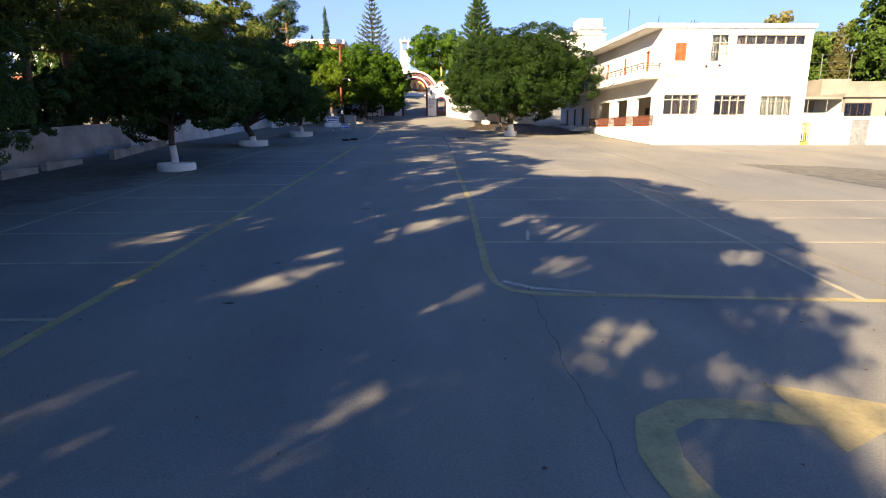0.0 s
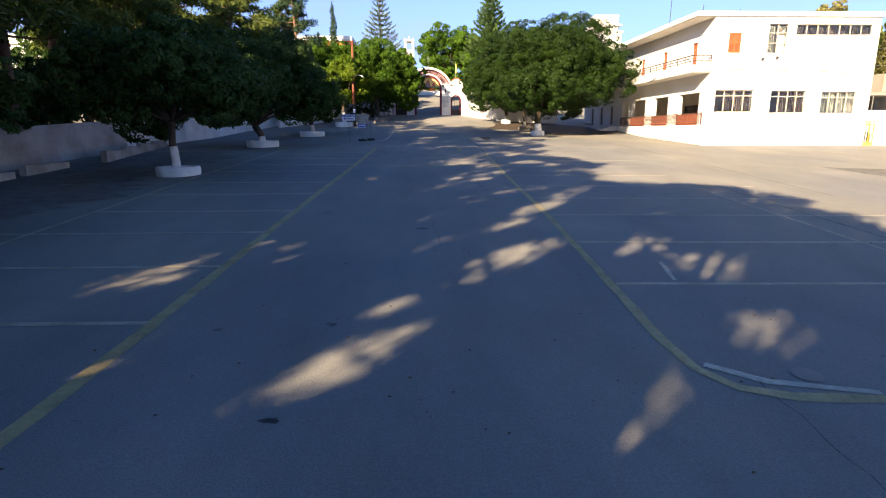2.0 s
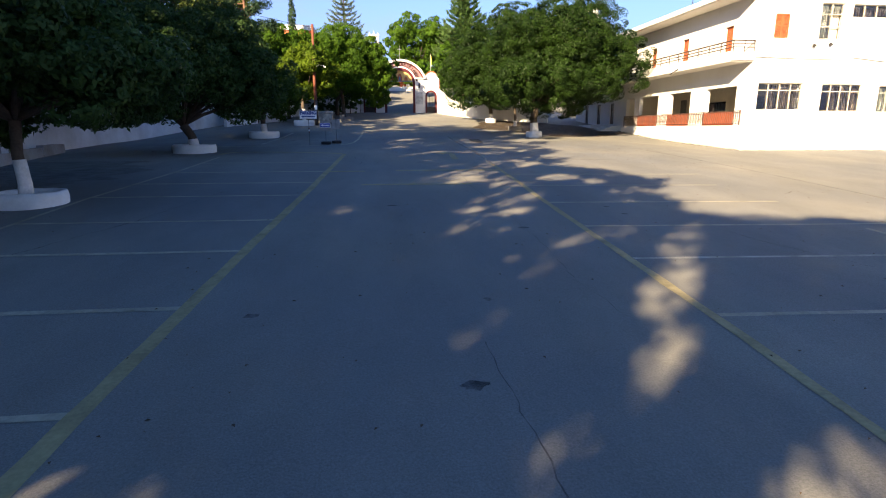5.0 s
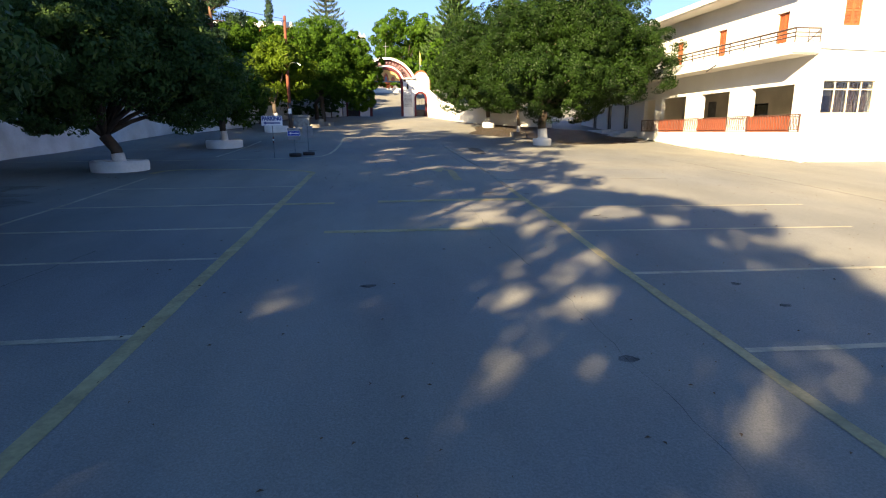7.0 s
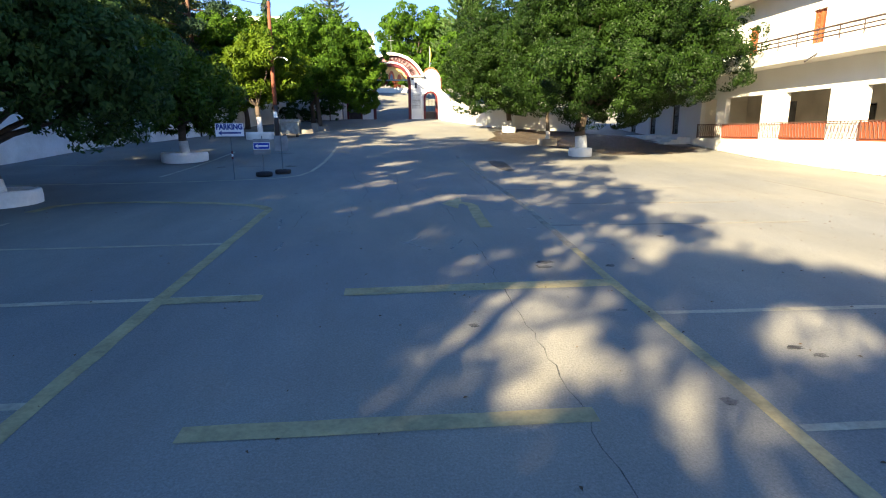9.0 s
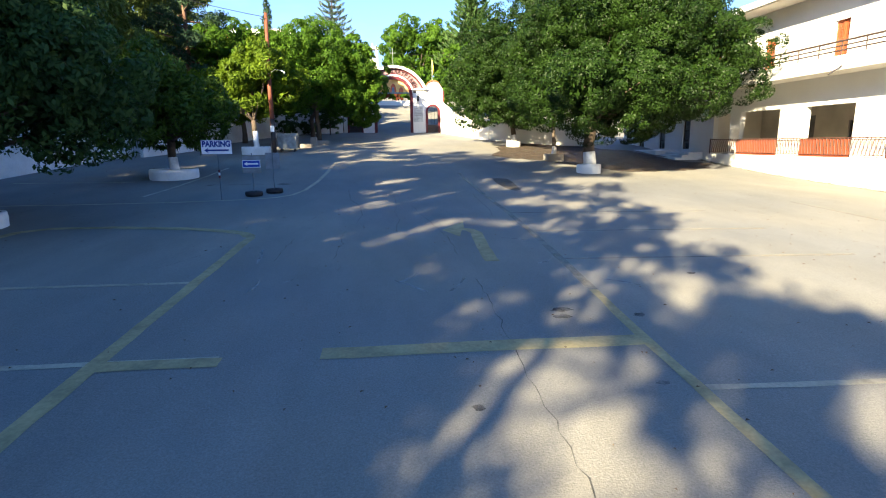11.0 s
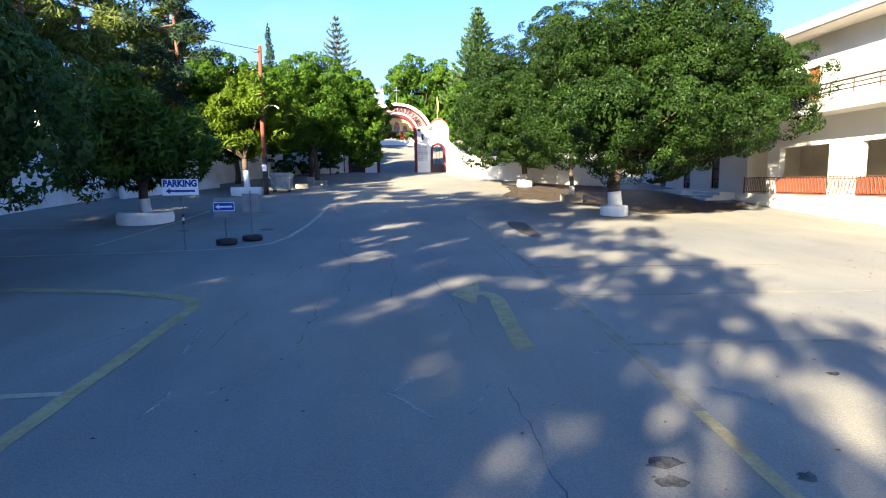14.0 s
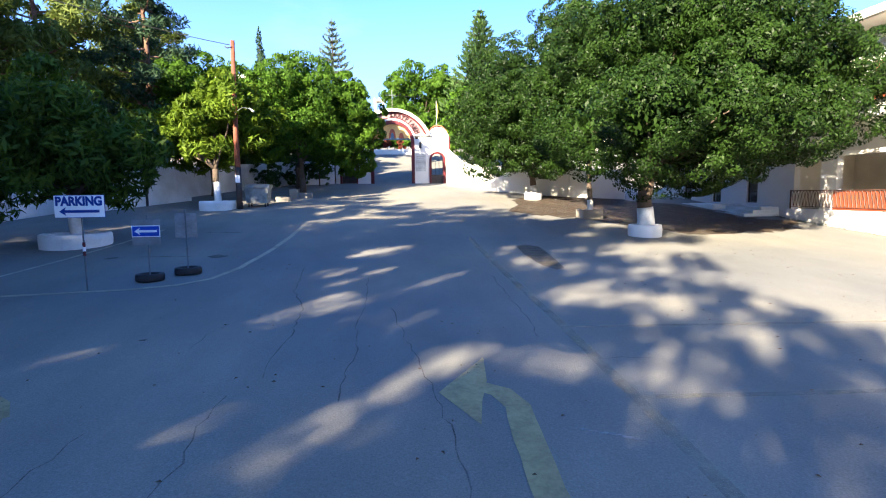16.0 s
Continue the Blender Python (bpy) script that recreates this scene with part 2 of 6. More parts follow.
M["worn_dark"] = worn_paint("darker_worn_asphalt", (0.05, 0.047, 0.043), 0.5, 0.16, 0.05, 0.45)
M["crack"] = worn_paint("open_crack", (0.026, 0.024, 0.022), 0.46, 0.16, 0.0, 0.6)
M["litter"] = material("dry_leaf_litter", (0.13, 0.085, 0.045), 0.9, 0.5, 4, 25, 0.25, 0.2, rnd=0.4)
M["leaf_tree"] = leaf_material("glossy_evergreen_leaf", (0.003, 0.009, 0.002), (0.021, 0.043, 0.005), 0.12, 0.45, 0.6, 0.09)
M["leaf_bright"] = leaf_material("bright_green_leaf", (0.010, 0.03, 0.003), (0.072, 0.138, 0.008), 0.25, 0.5)
M["leaf_yellow"] = leaf_material("yellow_green_loquat_leaf", (0.014, 0.036, 0.003), (0.115, 0.17, 0.008), 0.28, 0.5)
M["leaf_dark"] = leaf_material("dark_green_leaf", (0.016, 0.036, 0.012), (0.058, 0.10, 0.026), 0.25, 0.45)
M["weed"] = leaf_material("dry_weed", (0.025, 0.028, 0.010), (0.075, 0.07, 0.03), 0.2, 0.7)
M["leaf_loquat"] = leaf_material("green_loquat_leaf", (0.013, 0.031, 0.006), (0.08, 0.13, 0.018), 0.22, 0.45)
M["needle"] = leaf_material("pine_needles", (0.026, 0.045, 0.010), (0.125, 0.155, 0.035), 0.25, 0.55, 0.3)
M["cypress_leaf"] = leaf_material("brownish_cypress_leaf", (0.03, 0.035, 0.012), (0.10, 0.095, 0.03), 0.15, 0.6, 0.5)
M["needle_grey"] = leaf_material("grey_green_needles", (0.035, 0.06, 0.04), (0.11, 0.15, 0.09), 0.2, 0.55, 0.3)
M["leaf_red"] = leaf_material("reddish_flowering_leaf", (0.05, 0.03, 0.012), (0.22, 0.05, 0.035), 0.25, 0.5)
M["feather"] = leaf_material("dry_yellow_leaf", (0.10, 0.10, 0.035), (0.26, 0.25, 0.09), 0.3, 0.6, 0.8)
M["needle_dark"] = leaf_material("dark_conifer_needles", (0.014, 0.03, 0.016), (0.04, 0.07, 0.035), 0.15, 0.55, 0.3)
M["needle_far"] = leaf_material("araucaria_needles", (0.018, 0.045, 0.014), (0.075, 0.125, 0.033), 0.2, 0.5, 0.3)


def asphalt():
    """Old dusty asphalt: stone grain, wheel-polished and dusty patches, joints of old repairs."""
    m = material("old_asphalt", (0.139, 0.140, 0.133), 0.9, 0.6, 0.16, 45, 0.2, 0.35, tint=(0.240, 0.221, 0.167))
    t = m.node_tree
    N, L = t.nodes, t.links
    p = N["Principled BSDF"]
    src = p.inputs["Base Color"].links[0].from_socket
    co = N.new("ShaderNodeTexCoord")
    v = N.new("ShaderNodeTexVoronoi")
    v.inputs["Scale"].default_value = 90
    L.new(co.outputs["Object"], v.inputs["Vector"])
    sp = N.new("ShaderNodeTexNoise")
    sp.inputs["Scale"].default_value, sp.inputs["Detail"].default_value, sp.inputs["Roughness"].default_value = 0.55, 8, 0.65
    mp = N.new("ShaderNodeMapping")
    mp.inputs["Scale"].default_value = (1.0, 0.35, 1.0)
    L.new(co.outputs["Object"], mp.inputs[0])
    L.new(mp.outputs[0], sp.inputs["Vector"])
    r = N.new("ShaderNodeMapRange")
    r.inputs[1].default_value, r.inputs[2].default_value, r.inputs[3].default_value, r.inputs[4].default_value = 0.3, 0.7, 0.84, 1.14
    L.new(sp.outputs["Fac"], r.inputs[0])
    r2 = N.new("ShaderNodeMapRange")
    r2.inputs[1].default_value, r2.inputs[2].default_value, r2.inputs[3].default_value, r2.inputs[4].default_value = 0.0, 0.8, 0.88, 1.1
    L.new(v.outputs["Distance"], r2.inputs[0])
    mu = N.new("ShaderNodeMath")
    mu.operation = "MULTIPLY"
    L.new(r.outputs[0], mu.inputs[0])
    L.new(r2.outputs[0], mu.inputs[1])
    h = N.new("ShaderNodeHueSaturation")
    L.new(src, h.inputs["Color"])
    L.new(mu.outputs[0], h.inputs["Value"])
    L.new(h.outputs[0], p.inputs["Base Color"])
    return m


M["asphalt"] = asphalt()

# ---- building helpers ----
GY = [-400, -80, -20, 0, 9, 14, 24, 34, 41, 48.7, 54, 63, 83, 105, 160, 320, 2000]
GZ = [-6, -3.6, -1.1, -0.25, 0.1, 0.36, 0.9, 1.48, 1.82, 2.13, 2.40, 3.2, 5.05, 9.25, 16, 26, 40]


def smooth(a, b, v):
    v = min(1, max(0, (v - a) / (b - a)))
    return v * v * (3 - 2 * v)


def gz(x, y):
    """The height of the ground."""
    z = sum(float(np.interp(y + d, GY, GZ)) for d in (-1.5, 0, 1.5)) / 3
    z -= 0.007 * min(max(x, 0), 40)
    z += 2.2 * smooth(-22, -34, x) + 9 * smooth(48, 95, x) * smooth(0, 30, y)
    return z


ORIGIN = {}


def thing(name, at, label, category, group="", kind=""):
    ob = tagged(new(name), label, category, group, kind)
    ob.location = at
    ORIGIN[ob.name] = Vector(at)
    return ob


def part(name, bm, mat, parent=None, label="", smooth_faces=False):
    """Links a bmesh, given in world places, as one mesh under a thing or a part."""
    me = bpy.data.meshes.new(name)
    off = ORIGIN[parent.name] if parent else Vector((0, 0, 0))
    if parent:
        bmesh.ops.translate(bm, vec=-off, verts=bm.verts)
    bm.to_mesh(me)
    bm.free()
    me.materials.append(mat)
    if smooth_faces:
        me.polygons.foreach_set("use_smooth", [True] * len(me.polygons))
    ob = new(name, me)
    if parent:
        ob.parent = parent
    ORIGIN[ob.name] = off
    return tagged(ob, label)


def setting(name, bm, mat, label, category, smooth_faces=False):
    return tagged(part(name, bm, mat, None, "", smooth_faces), label, category, "", "structure")


def box(bm, x0, x1, y0, y1, z0, z1, bevel=0.0, m=None):
    r = bmesh.ops.create_cube(bm, size=1)
    vs = r["verts"]
    bmesh.ops.scale(bm, vec=(x1 - x0, y1 - y0, z1 - z0), verts=vs)
    bmesh.ops.translate(bm, vec=((x0 + x1) / 2, (y0 + y1) / 2, (z0 + z1) / 2), verts=vs)
    if m:
        bmesh.ops.transform(bm, matrix=m, verts=vs)
    if bevel:
        es = {e for v in vs for e in v.link_edges}
        bmesh.ops.bevel(bm, geom=list(es), offset=bevel, segments=1, affect="EDGES")
    return vs


def B(*a, **k):
    bm = bmesh.new()
    box(bm, *a, **k)
    return bm


def tube(bm, pts, radii, n=8, cap=True):
    """A round bar along points, with a radius for each."""
    pts = [Vector(p) for p in pts]
    rings = []
    for i, p in enumerate(pts):
        d = (pts[min(i + 1, len(pts) - 1)] - pts[max(i - 1, 0)]).normalized()
        a = d.orthogonal().normalized() if i == 0 else (a - d * a.dot(d)).normalized()
        b = d.cross(a)
        r = radii[i] if isinstance(radii, (list, tuple)) else radii
        rings.append([bm.verts.new(p + (a * math.cos(k * math.tau / n) + b * math.sin(k * math.tau / n)) * r) for k in range(n)])
    for r0, r1 in zip(rings, rings[1:]):
        for k in range(n):
            bm.faces.new((r0[k], r0[(k + 1) % n], r1[(k + 1) % n], r1[k]))
    if cap:
        bm.faces.new(rings[0][::-1])
        bm.faces.new(rings[-1])
    return bm


def T(pts, radii, n=8):
    return tube(bmesh.new(), pts, radii, n)


def prism(bm, outline, axis, a, b):
    """A closed outline of 2D points, drawn out along an axis from a to b."""
    def at(p, v):
        return {"x": (v, p[0], p[1]), "y": (p[0], v, p[1]), "z": (p[0], p[1], v)}[axis]
    lo = [bm.verts.new(at(p, a)) for p in outline]
    hi = [bm.verts.new(at(p, b)) for p in outline]
    n = len(outline)
    bm.faces.new(lo)
    bm.faces.new(hi[::-1])
    for k in range(n):
        bm.faces.new((lo[k], hi[k], hi[(k + 1) % n], lo[(k + 1) % n]))
    bmesh.ops.recalc_face_normals(bm, faces=bm.faces)
    return bm


def ring_band(bm, cx, cz, r0, r1, a0, a1, y0, y1, n=36):
    """An arched band in the x-z plane between two radii, drawn out along y."""
    out = [(cx + r1 * math.cos(a0 + (a1 - a0) * k / n), cz + r1 * math.sin(a0 + (a1 - a0) * k / n)) for k in range(n + 1)]
    inn = [(cx + r0 * math.cos(a0 + (a1 - a0) * k / n), cz + r0 * math.sin(a0 + (a1 - a0) * k / n)) for k in range(n + 1)]
    for k in range(n):
        q = [inn[k], out[k], out[k + 1], inn[k + 1]]
        f = [bm.verts.new((p[0], y0, p[1])) for p in q]
        b = [bm.verts.new((p[0], y1, p[1])) for p in q]
        bm.faces.new(f)
        bm.faces.new(b[::-1])
        for i in (1, 3):
            j = (i + 1) % 4
            bm.faces.new((f[i], b[i], b[j], f[j]))
        if k == 0:
            bm.faces.new((f[0], b[0], b[1], f[1]))
        if k == n - 1:
            bm.faces.new((f[2], b[2], b[3], f[3]))
    bmesh.ops.remove_doubles(bm, verts=bm.verts, dist=0.0005)
    bmesh.ops.recalc_face_normals(bm, faces=bm.faces)
    return bm


def wall_cells(u0, u1, z0, z1, holes):
    """The rectangles that are left of a wall when its openings (u0, u1, z0, z1) are cut out."""
    us = sorted({u0, u1, *[h[0] for h in holes], *[h[1] for h in holes]})
    cells = []
    for a, b in zip(us, us[1:]):
        mid = (a + b) / 2
        cut = sorted((h[2], h[3]) for h in holes if h[0] < mid < h[1])
        z = z0
        for lo, hi in cut:
            if lo > z:
                cells.append((a, b, z, lo))
            z = max(z, hi)
        if z < z1:
            cells.append((a, b, z, z1))
    return cells


def holed_wall(axis, at, thick, u0, u1, z0, z1, holes):
    """A wall along x (axis 'x', face at y = at) or along y (face at x = at), with openings through it."""
    bm = bmesh.new()
    for a, b, lo, hi in wall_cells(u0, u1, z0, z1, holes):
        if axis == "x":
            box(bm, a, b, at, at + thick, lo, hi)
        else:
            box(bm, at, at + thick, a, b, lo, hi)
    bmesh.ops.remove_doubles(bm, verts=bm.verts, dist=0.0005)
    inner = {}
    for f in bm.faces:
        inner.setdefault(tuple(sorted(v.index for v in f.verts)), []).append(f)
    bm.verts.index_update()
    seen = {}
    for f in bm.faces:
        c = f.calc_center_median()
        seen.setdefault((round(c.x, 3), round(c.y, 3), round(c.z, 3)), []).append(f)
    bmesh.ops.delete(bm, geom=[f for g in seen.values() if len(g) > 1 for f in g], context="FACES")
    return bm


def text_mesh(body, size, depth=0.004, bold=0.0):
    cu = bpy.data.curves.new("writing", "FONT")
    cu.body, cu.size, cu.offset, cu.extrude, cu.align_x, cu.align_y = body, size, bold, depth, "CENTER", "CENTER"
    ob = bpy.data.objects.new("writing", cu)
    me = bpy.data.meshes.new_from_object(ob)
    bpy.data.objects.remove(ob)
    bm = bmesh.new()
    bm.from_mesh(me)
    bpy.data.meshes.remove(me)
    return bm


# ---- foliage ----
def leaves_mesh(name, P, Nn, size, mat, aspect=0.5, spread=0.9, rng=None, along=None):
    """Many small leaves: a kite each, at P, facing about Nn."""
    rng = rng or np.random.default_rng(1)
    n = len(P)
    nrm = Nn + rng.normal(0, spread, (n, 3))
    nrm /= np.linalg.norm(nrm, axis=1)[:, None] + 1e-9
    a = np.cross(nrm, rng.normal(0, 1, (n, 3))) if along is None else along + rng.normal(0, 0.35, (n, 3))
    a /= np.linalg.norm(a, axis=1)[:, None] + 1e-9
    if along is None:
        a[:, 2] -= 0.25
    b = np.cross(nrm, a)
    b /= np.linalg.norm(b, axis=1)[:, None] + 1e-9
    s = (np.broadcast_to(size, (n,)) * rng.uniform(0.65, 1.35, n))[:, None]
    V = np.empty((n, 4, 3))
    V[:, 0] = P - a * s * 0.5
    V[:, 1] = P + b * s * 0.5 * aspect + nrm * s * 0.06
    V[:, 2] = P + a * s * 0.55
    V[:, 3] = P - b * s * 0.5 * aspect + nrm * s * 0.06
    me = bpy.data.meshes.new(name)
    me.vertices.add(n * 4)
    me.vertices.foreach_set("co", V.reshape(-1).astype(np.float32))
    me.loops.add(n * 4)
    me.loops.foreach_set("vertex_index", np.arange(n * 4, dtype=np.int32))
    me.polygons.add(n)
    me.polygons.foreach_set("loop_start", np.arange(0, n * 4, 4, dtype=np.int32))
    me.update(calc_edges=True)
    me.materials.append(mat)
    return me


def sphere_dirs(rng, n):
    d = rng.normal(0, 1, (n, 3))
    return d / np.linalg.norm(d, axis=1)[:, None]


def crown_points(rng, lobes, count, shell=0.35):
    """Points and outward ways on the shells of many lobes (cx, cy, cz, rx, ry, rz)."""
    L = np.array(lobes)
    w = L[:, 3] * L[:, 4] + L[:, 4] * L[:, 5] + L[:, 3] * L[:, 5]
    idx = rng.choice(len(L), count, p=w / w.sum())
    d = sphere_dirs(rng, count)
    lump = 1 + 0.13 * np.sin(d[:, 0] * 7 + idx) * np.sin(d[:, 1] * 6 + 2 * idx) + 0.1 * np.sin(d[:, 2] * 9 + idx * 1.7)
    r = (1 - shell * rng.random(count) ** 1.6) * lump
    P = L[idx, :3] + d * L[idx, 3:] * r[:, None]
    return P, d


def clumped(rng, lobes, count, cr, per=70):
    """Leaves in clumps of radius cr that sit on the outer shells of the lobes, with gaps between them."""
    n = max(40, count // per)
    C, cd = crown_points(rng, lobes, n * 3, 0.2)
    L = np.array(lobes)
    q = (((C[:, None, :] - L[None, :, :3]) / (L[None, :, 3:] * 0.8)) ** 2).sum(axis=2).min(axis=1)
    keep = np.nonzero(q > 1.0)[0]
    if len(keep) > n:
        keep = keep[:n]
    C, cd = C[keep], cd[keep]
    idx = rng.integers(0, len(C), count)
    d = sphere_dirs(rng, count) * 0.8 + cd[idx] * 0.75
    d /= np.linalg.norm(d, axis=1)[:, None]
    r = cr * rng.uniform(0.6, 1.35, len(C))[idx] * (1 - 0.3 * rng.random(count) ** 2)
    P = C[idx] + d * r[:, None] * np.array((1, 1, 0.8))
    return P, d


def make_lobes(rng, c, R, n, lo=0.22, hi=0.38, flat=0.9, bottom=-0.75):
    """Lobes spread through an ellipsoid crown."""
    out = [(c[0], c[1], c[2], R[0] * 0.52, R[1] * 0.52, R[2] * 0.52)]
    while len(out) < n:
        d = sphere_dirs(rng, 1)[0]
        if d[2] < bottom:
            continue
        k = rng.uniform(0.6, 0.84)
        s = rng.uniform(lo, hi)
        m = min(R[0], R[1], R[2] * 1.25)
        out.append((c[0] + d[0] * R[0] * k, c[1] + d[1] * R[1] * k, c[2] + d[2] * R[2] * k, m * s, m * s, m * s * flat))
    return out


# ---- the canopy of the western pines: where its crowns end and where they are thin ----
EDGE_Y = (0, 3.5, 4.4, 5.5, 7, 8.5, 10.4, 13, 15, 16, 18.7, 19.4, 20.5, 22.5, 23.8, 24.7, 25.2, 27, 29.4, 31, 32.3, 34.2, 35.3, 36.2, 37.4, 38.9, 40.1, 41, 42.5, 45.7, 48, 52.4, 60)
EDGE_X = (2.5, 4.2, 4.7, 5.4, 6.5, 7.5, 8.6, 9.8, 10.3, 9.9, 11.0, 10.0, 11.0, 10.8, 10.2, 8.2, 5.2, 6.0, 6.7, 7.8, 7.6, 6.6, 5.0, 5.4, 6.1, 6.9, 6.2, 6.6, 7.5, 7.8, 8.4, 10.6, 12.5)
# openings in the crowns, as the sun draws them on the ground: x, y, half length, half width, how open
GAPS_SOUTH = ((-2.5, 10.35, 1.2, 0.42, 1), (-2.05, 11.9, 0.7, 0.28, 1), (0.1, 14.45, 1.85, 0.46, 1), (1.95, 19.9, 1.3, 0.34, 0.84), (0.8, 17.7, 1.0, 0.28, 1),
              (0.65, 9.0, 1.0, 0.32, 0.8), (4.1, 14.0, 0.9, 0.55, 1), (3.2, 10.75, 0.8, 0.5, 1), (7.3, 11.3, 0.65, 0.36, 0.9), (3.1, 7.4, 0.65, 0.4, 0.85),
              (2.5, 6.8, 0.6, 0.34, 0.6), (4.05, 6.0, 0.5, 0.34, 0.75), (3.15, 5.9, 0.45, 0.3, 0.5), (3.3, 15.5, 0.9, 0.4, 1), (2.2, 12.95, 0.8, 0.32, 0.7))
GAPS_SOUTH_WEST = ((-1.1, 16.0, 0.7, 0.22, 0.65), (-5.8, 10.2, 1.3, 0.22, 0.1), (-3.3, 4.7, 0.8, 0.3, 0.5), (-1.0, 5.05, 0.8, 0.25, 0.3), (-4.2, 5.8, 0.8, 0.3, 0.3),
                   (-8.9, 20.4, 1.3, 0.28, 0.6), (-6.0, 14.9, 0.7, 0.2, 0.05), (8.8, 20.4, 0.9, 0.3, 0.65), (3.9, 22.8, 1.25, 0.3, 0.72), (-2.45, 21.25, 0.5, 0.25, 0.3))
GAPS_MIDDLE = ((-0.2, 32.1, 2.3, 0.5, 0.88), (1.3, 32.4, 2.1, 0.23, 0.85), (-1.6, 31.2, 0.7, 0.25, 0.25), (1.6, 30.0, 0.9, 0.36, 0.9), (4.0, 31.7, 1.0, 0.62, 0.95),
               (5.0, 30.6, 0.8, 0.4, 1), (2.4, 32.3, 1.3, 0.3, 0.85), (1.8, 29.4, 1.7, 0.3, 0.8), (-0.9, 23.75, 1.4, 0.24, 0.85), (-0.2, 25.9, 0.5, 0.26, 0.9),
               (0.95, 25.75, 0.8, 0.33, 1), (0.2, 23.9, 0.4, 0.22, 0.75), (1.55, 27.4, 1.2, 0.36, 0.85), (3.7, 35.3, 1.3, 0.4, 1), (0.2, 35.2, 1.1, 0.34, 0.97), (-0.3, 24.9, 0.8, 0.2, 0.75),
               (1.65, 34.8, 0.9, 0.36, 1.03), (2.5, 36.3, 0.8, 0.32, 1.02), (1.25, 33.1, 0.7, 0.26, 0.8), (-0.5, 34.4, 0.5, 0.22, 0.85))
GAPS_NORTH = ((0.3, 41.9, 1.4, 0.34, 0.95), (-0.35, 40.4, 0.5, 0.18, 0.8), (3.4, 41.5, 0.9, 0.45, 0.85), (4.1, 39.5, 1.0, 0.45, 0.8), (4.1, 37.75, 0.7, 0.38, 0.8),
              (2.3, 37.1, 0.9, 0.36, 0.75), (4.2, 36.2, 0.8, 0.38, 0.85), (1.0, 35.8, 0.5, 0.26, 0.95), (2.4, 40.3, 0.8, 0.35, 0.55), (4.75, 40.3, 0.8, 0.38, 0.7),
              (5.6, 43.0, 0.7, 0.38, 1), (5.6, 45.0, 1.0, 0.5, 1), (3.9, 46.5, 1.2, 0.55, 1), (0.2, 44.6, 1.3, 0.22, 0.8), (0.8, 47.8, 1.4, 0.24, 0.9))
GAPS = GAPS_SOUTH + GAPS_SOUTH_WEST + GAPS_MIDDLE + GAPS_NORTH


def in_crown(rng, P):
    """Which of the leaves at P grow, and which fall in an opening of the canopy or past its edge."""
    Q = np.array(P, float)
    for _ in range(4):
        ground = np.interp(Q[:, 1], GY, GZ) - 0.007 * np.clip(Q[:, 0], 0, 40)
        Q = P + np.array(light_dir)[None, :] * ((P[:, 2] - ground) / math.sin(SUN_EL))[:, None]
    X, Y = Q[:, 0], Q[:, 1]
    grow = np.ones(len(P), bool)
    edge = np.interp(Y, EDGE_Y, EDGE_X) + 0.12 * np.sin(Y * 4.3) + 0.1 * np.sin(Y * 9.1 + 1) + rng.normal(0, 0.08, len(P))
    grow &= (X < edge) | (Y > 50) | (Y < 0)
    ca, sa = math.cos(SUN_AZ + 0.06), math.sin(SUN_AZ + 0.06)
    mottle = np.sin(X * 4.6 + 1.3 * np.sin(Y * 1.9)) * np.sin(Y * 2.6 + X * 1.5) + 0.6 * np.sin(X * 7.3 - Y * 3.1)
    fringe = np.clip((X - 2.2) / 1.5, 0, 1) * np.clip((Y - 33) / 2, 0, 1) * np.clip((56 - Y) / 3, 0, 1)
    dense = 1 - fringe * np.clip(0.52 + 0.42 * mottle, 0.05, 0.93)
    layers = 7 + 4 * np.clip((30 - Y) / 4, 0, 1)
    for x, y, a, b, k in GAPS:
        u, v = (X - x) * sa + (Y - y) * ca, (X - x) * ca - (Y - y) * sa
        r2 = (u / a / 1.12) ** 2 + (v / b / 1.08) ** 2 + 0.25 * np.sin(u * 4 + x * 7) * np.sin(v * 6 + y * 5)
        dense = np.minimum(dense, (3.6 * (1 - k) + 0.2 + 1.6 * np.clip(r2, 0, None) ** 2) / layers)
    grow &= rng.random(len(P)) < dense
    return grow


def limbs(bm, rng, base, fork, tips, r):
    """The limbs of a tree: bent, tapered bars from the fork to the tips."""
    for tip in tips:
        f, t = Vector(fork), Vector(tip)
        mid = f.lerp(t, 0.5) + Vector((rng.uniform(-0.3, 0.3), rng.uniform(-0.3, 0.3), rng.uniform(0.0, 0.4)))
        tube(bm, [f, f.lerp(mid, 0.5) + Vector((0, 0, 0.1)), mid, t], [r, r * 0.75, r * 0.55, r * 0.15], 7)


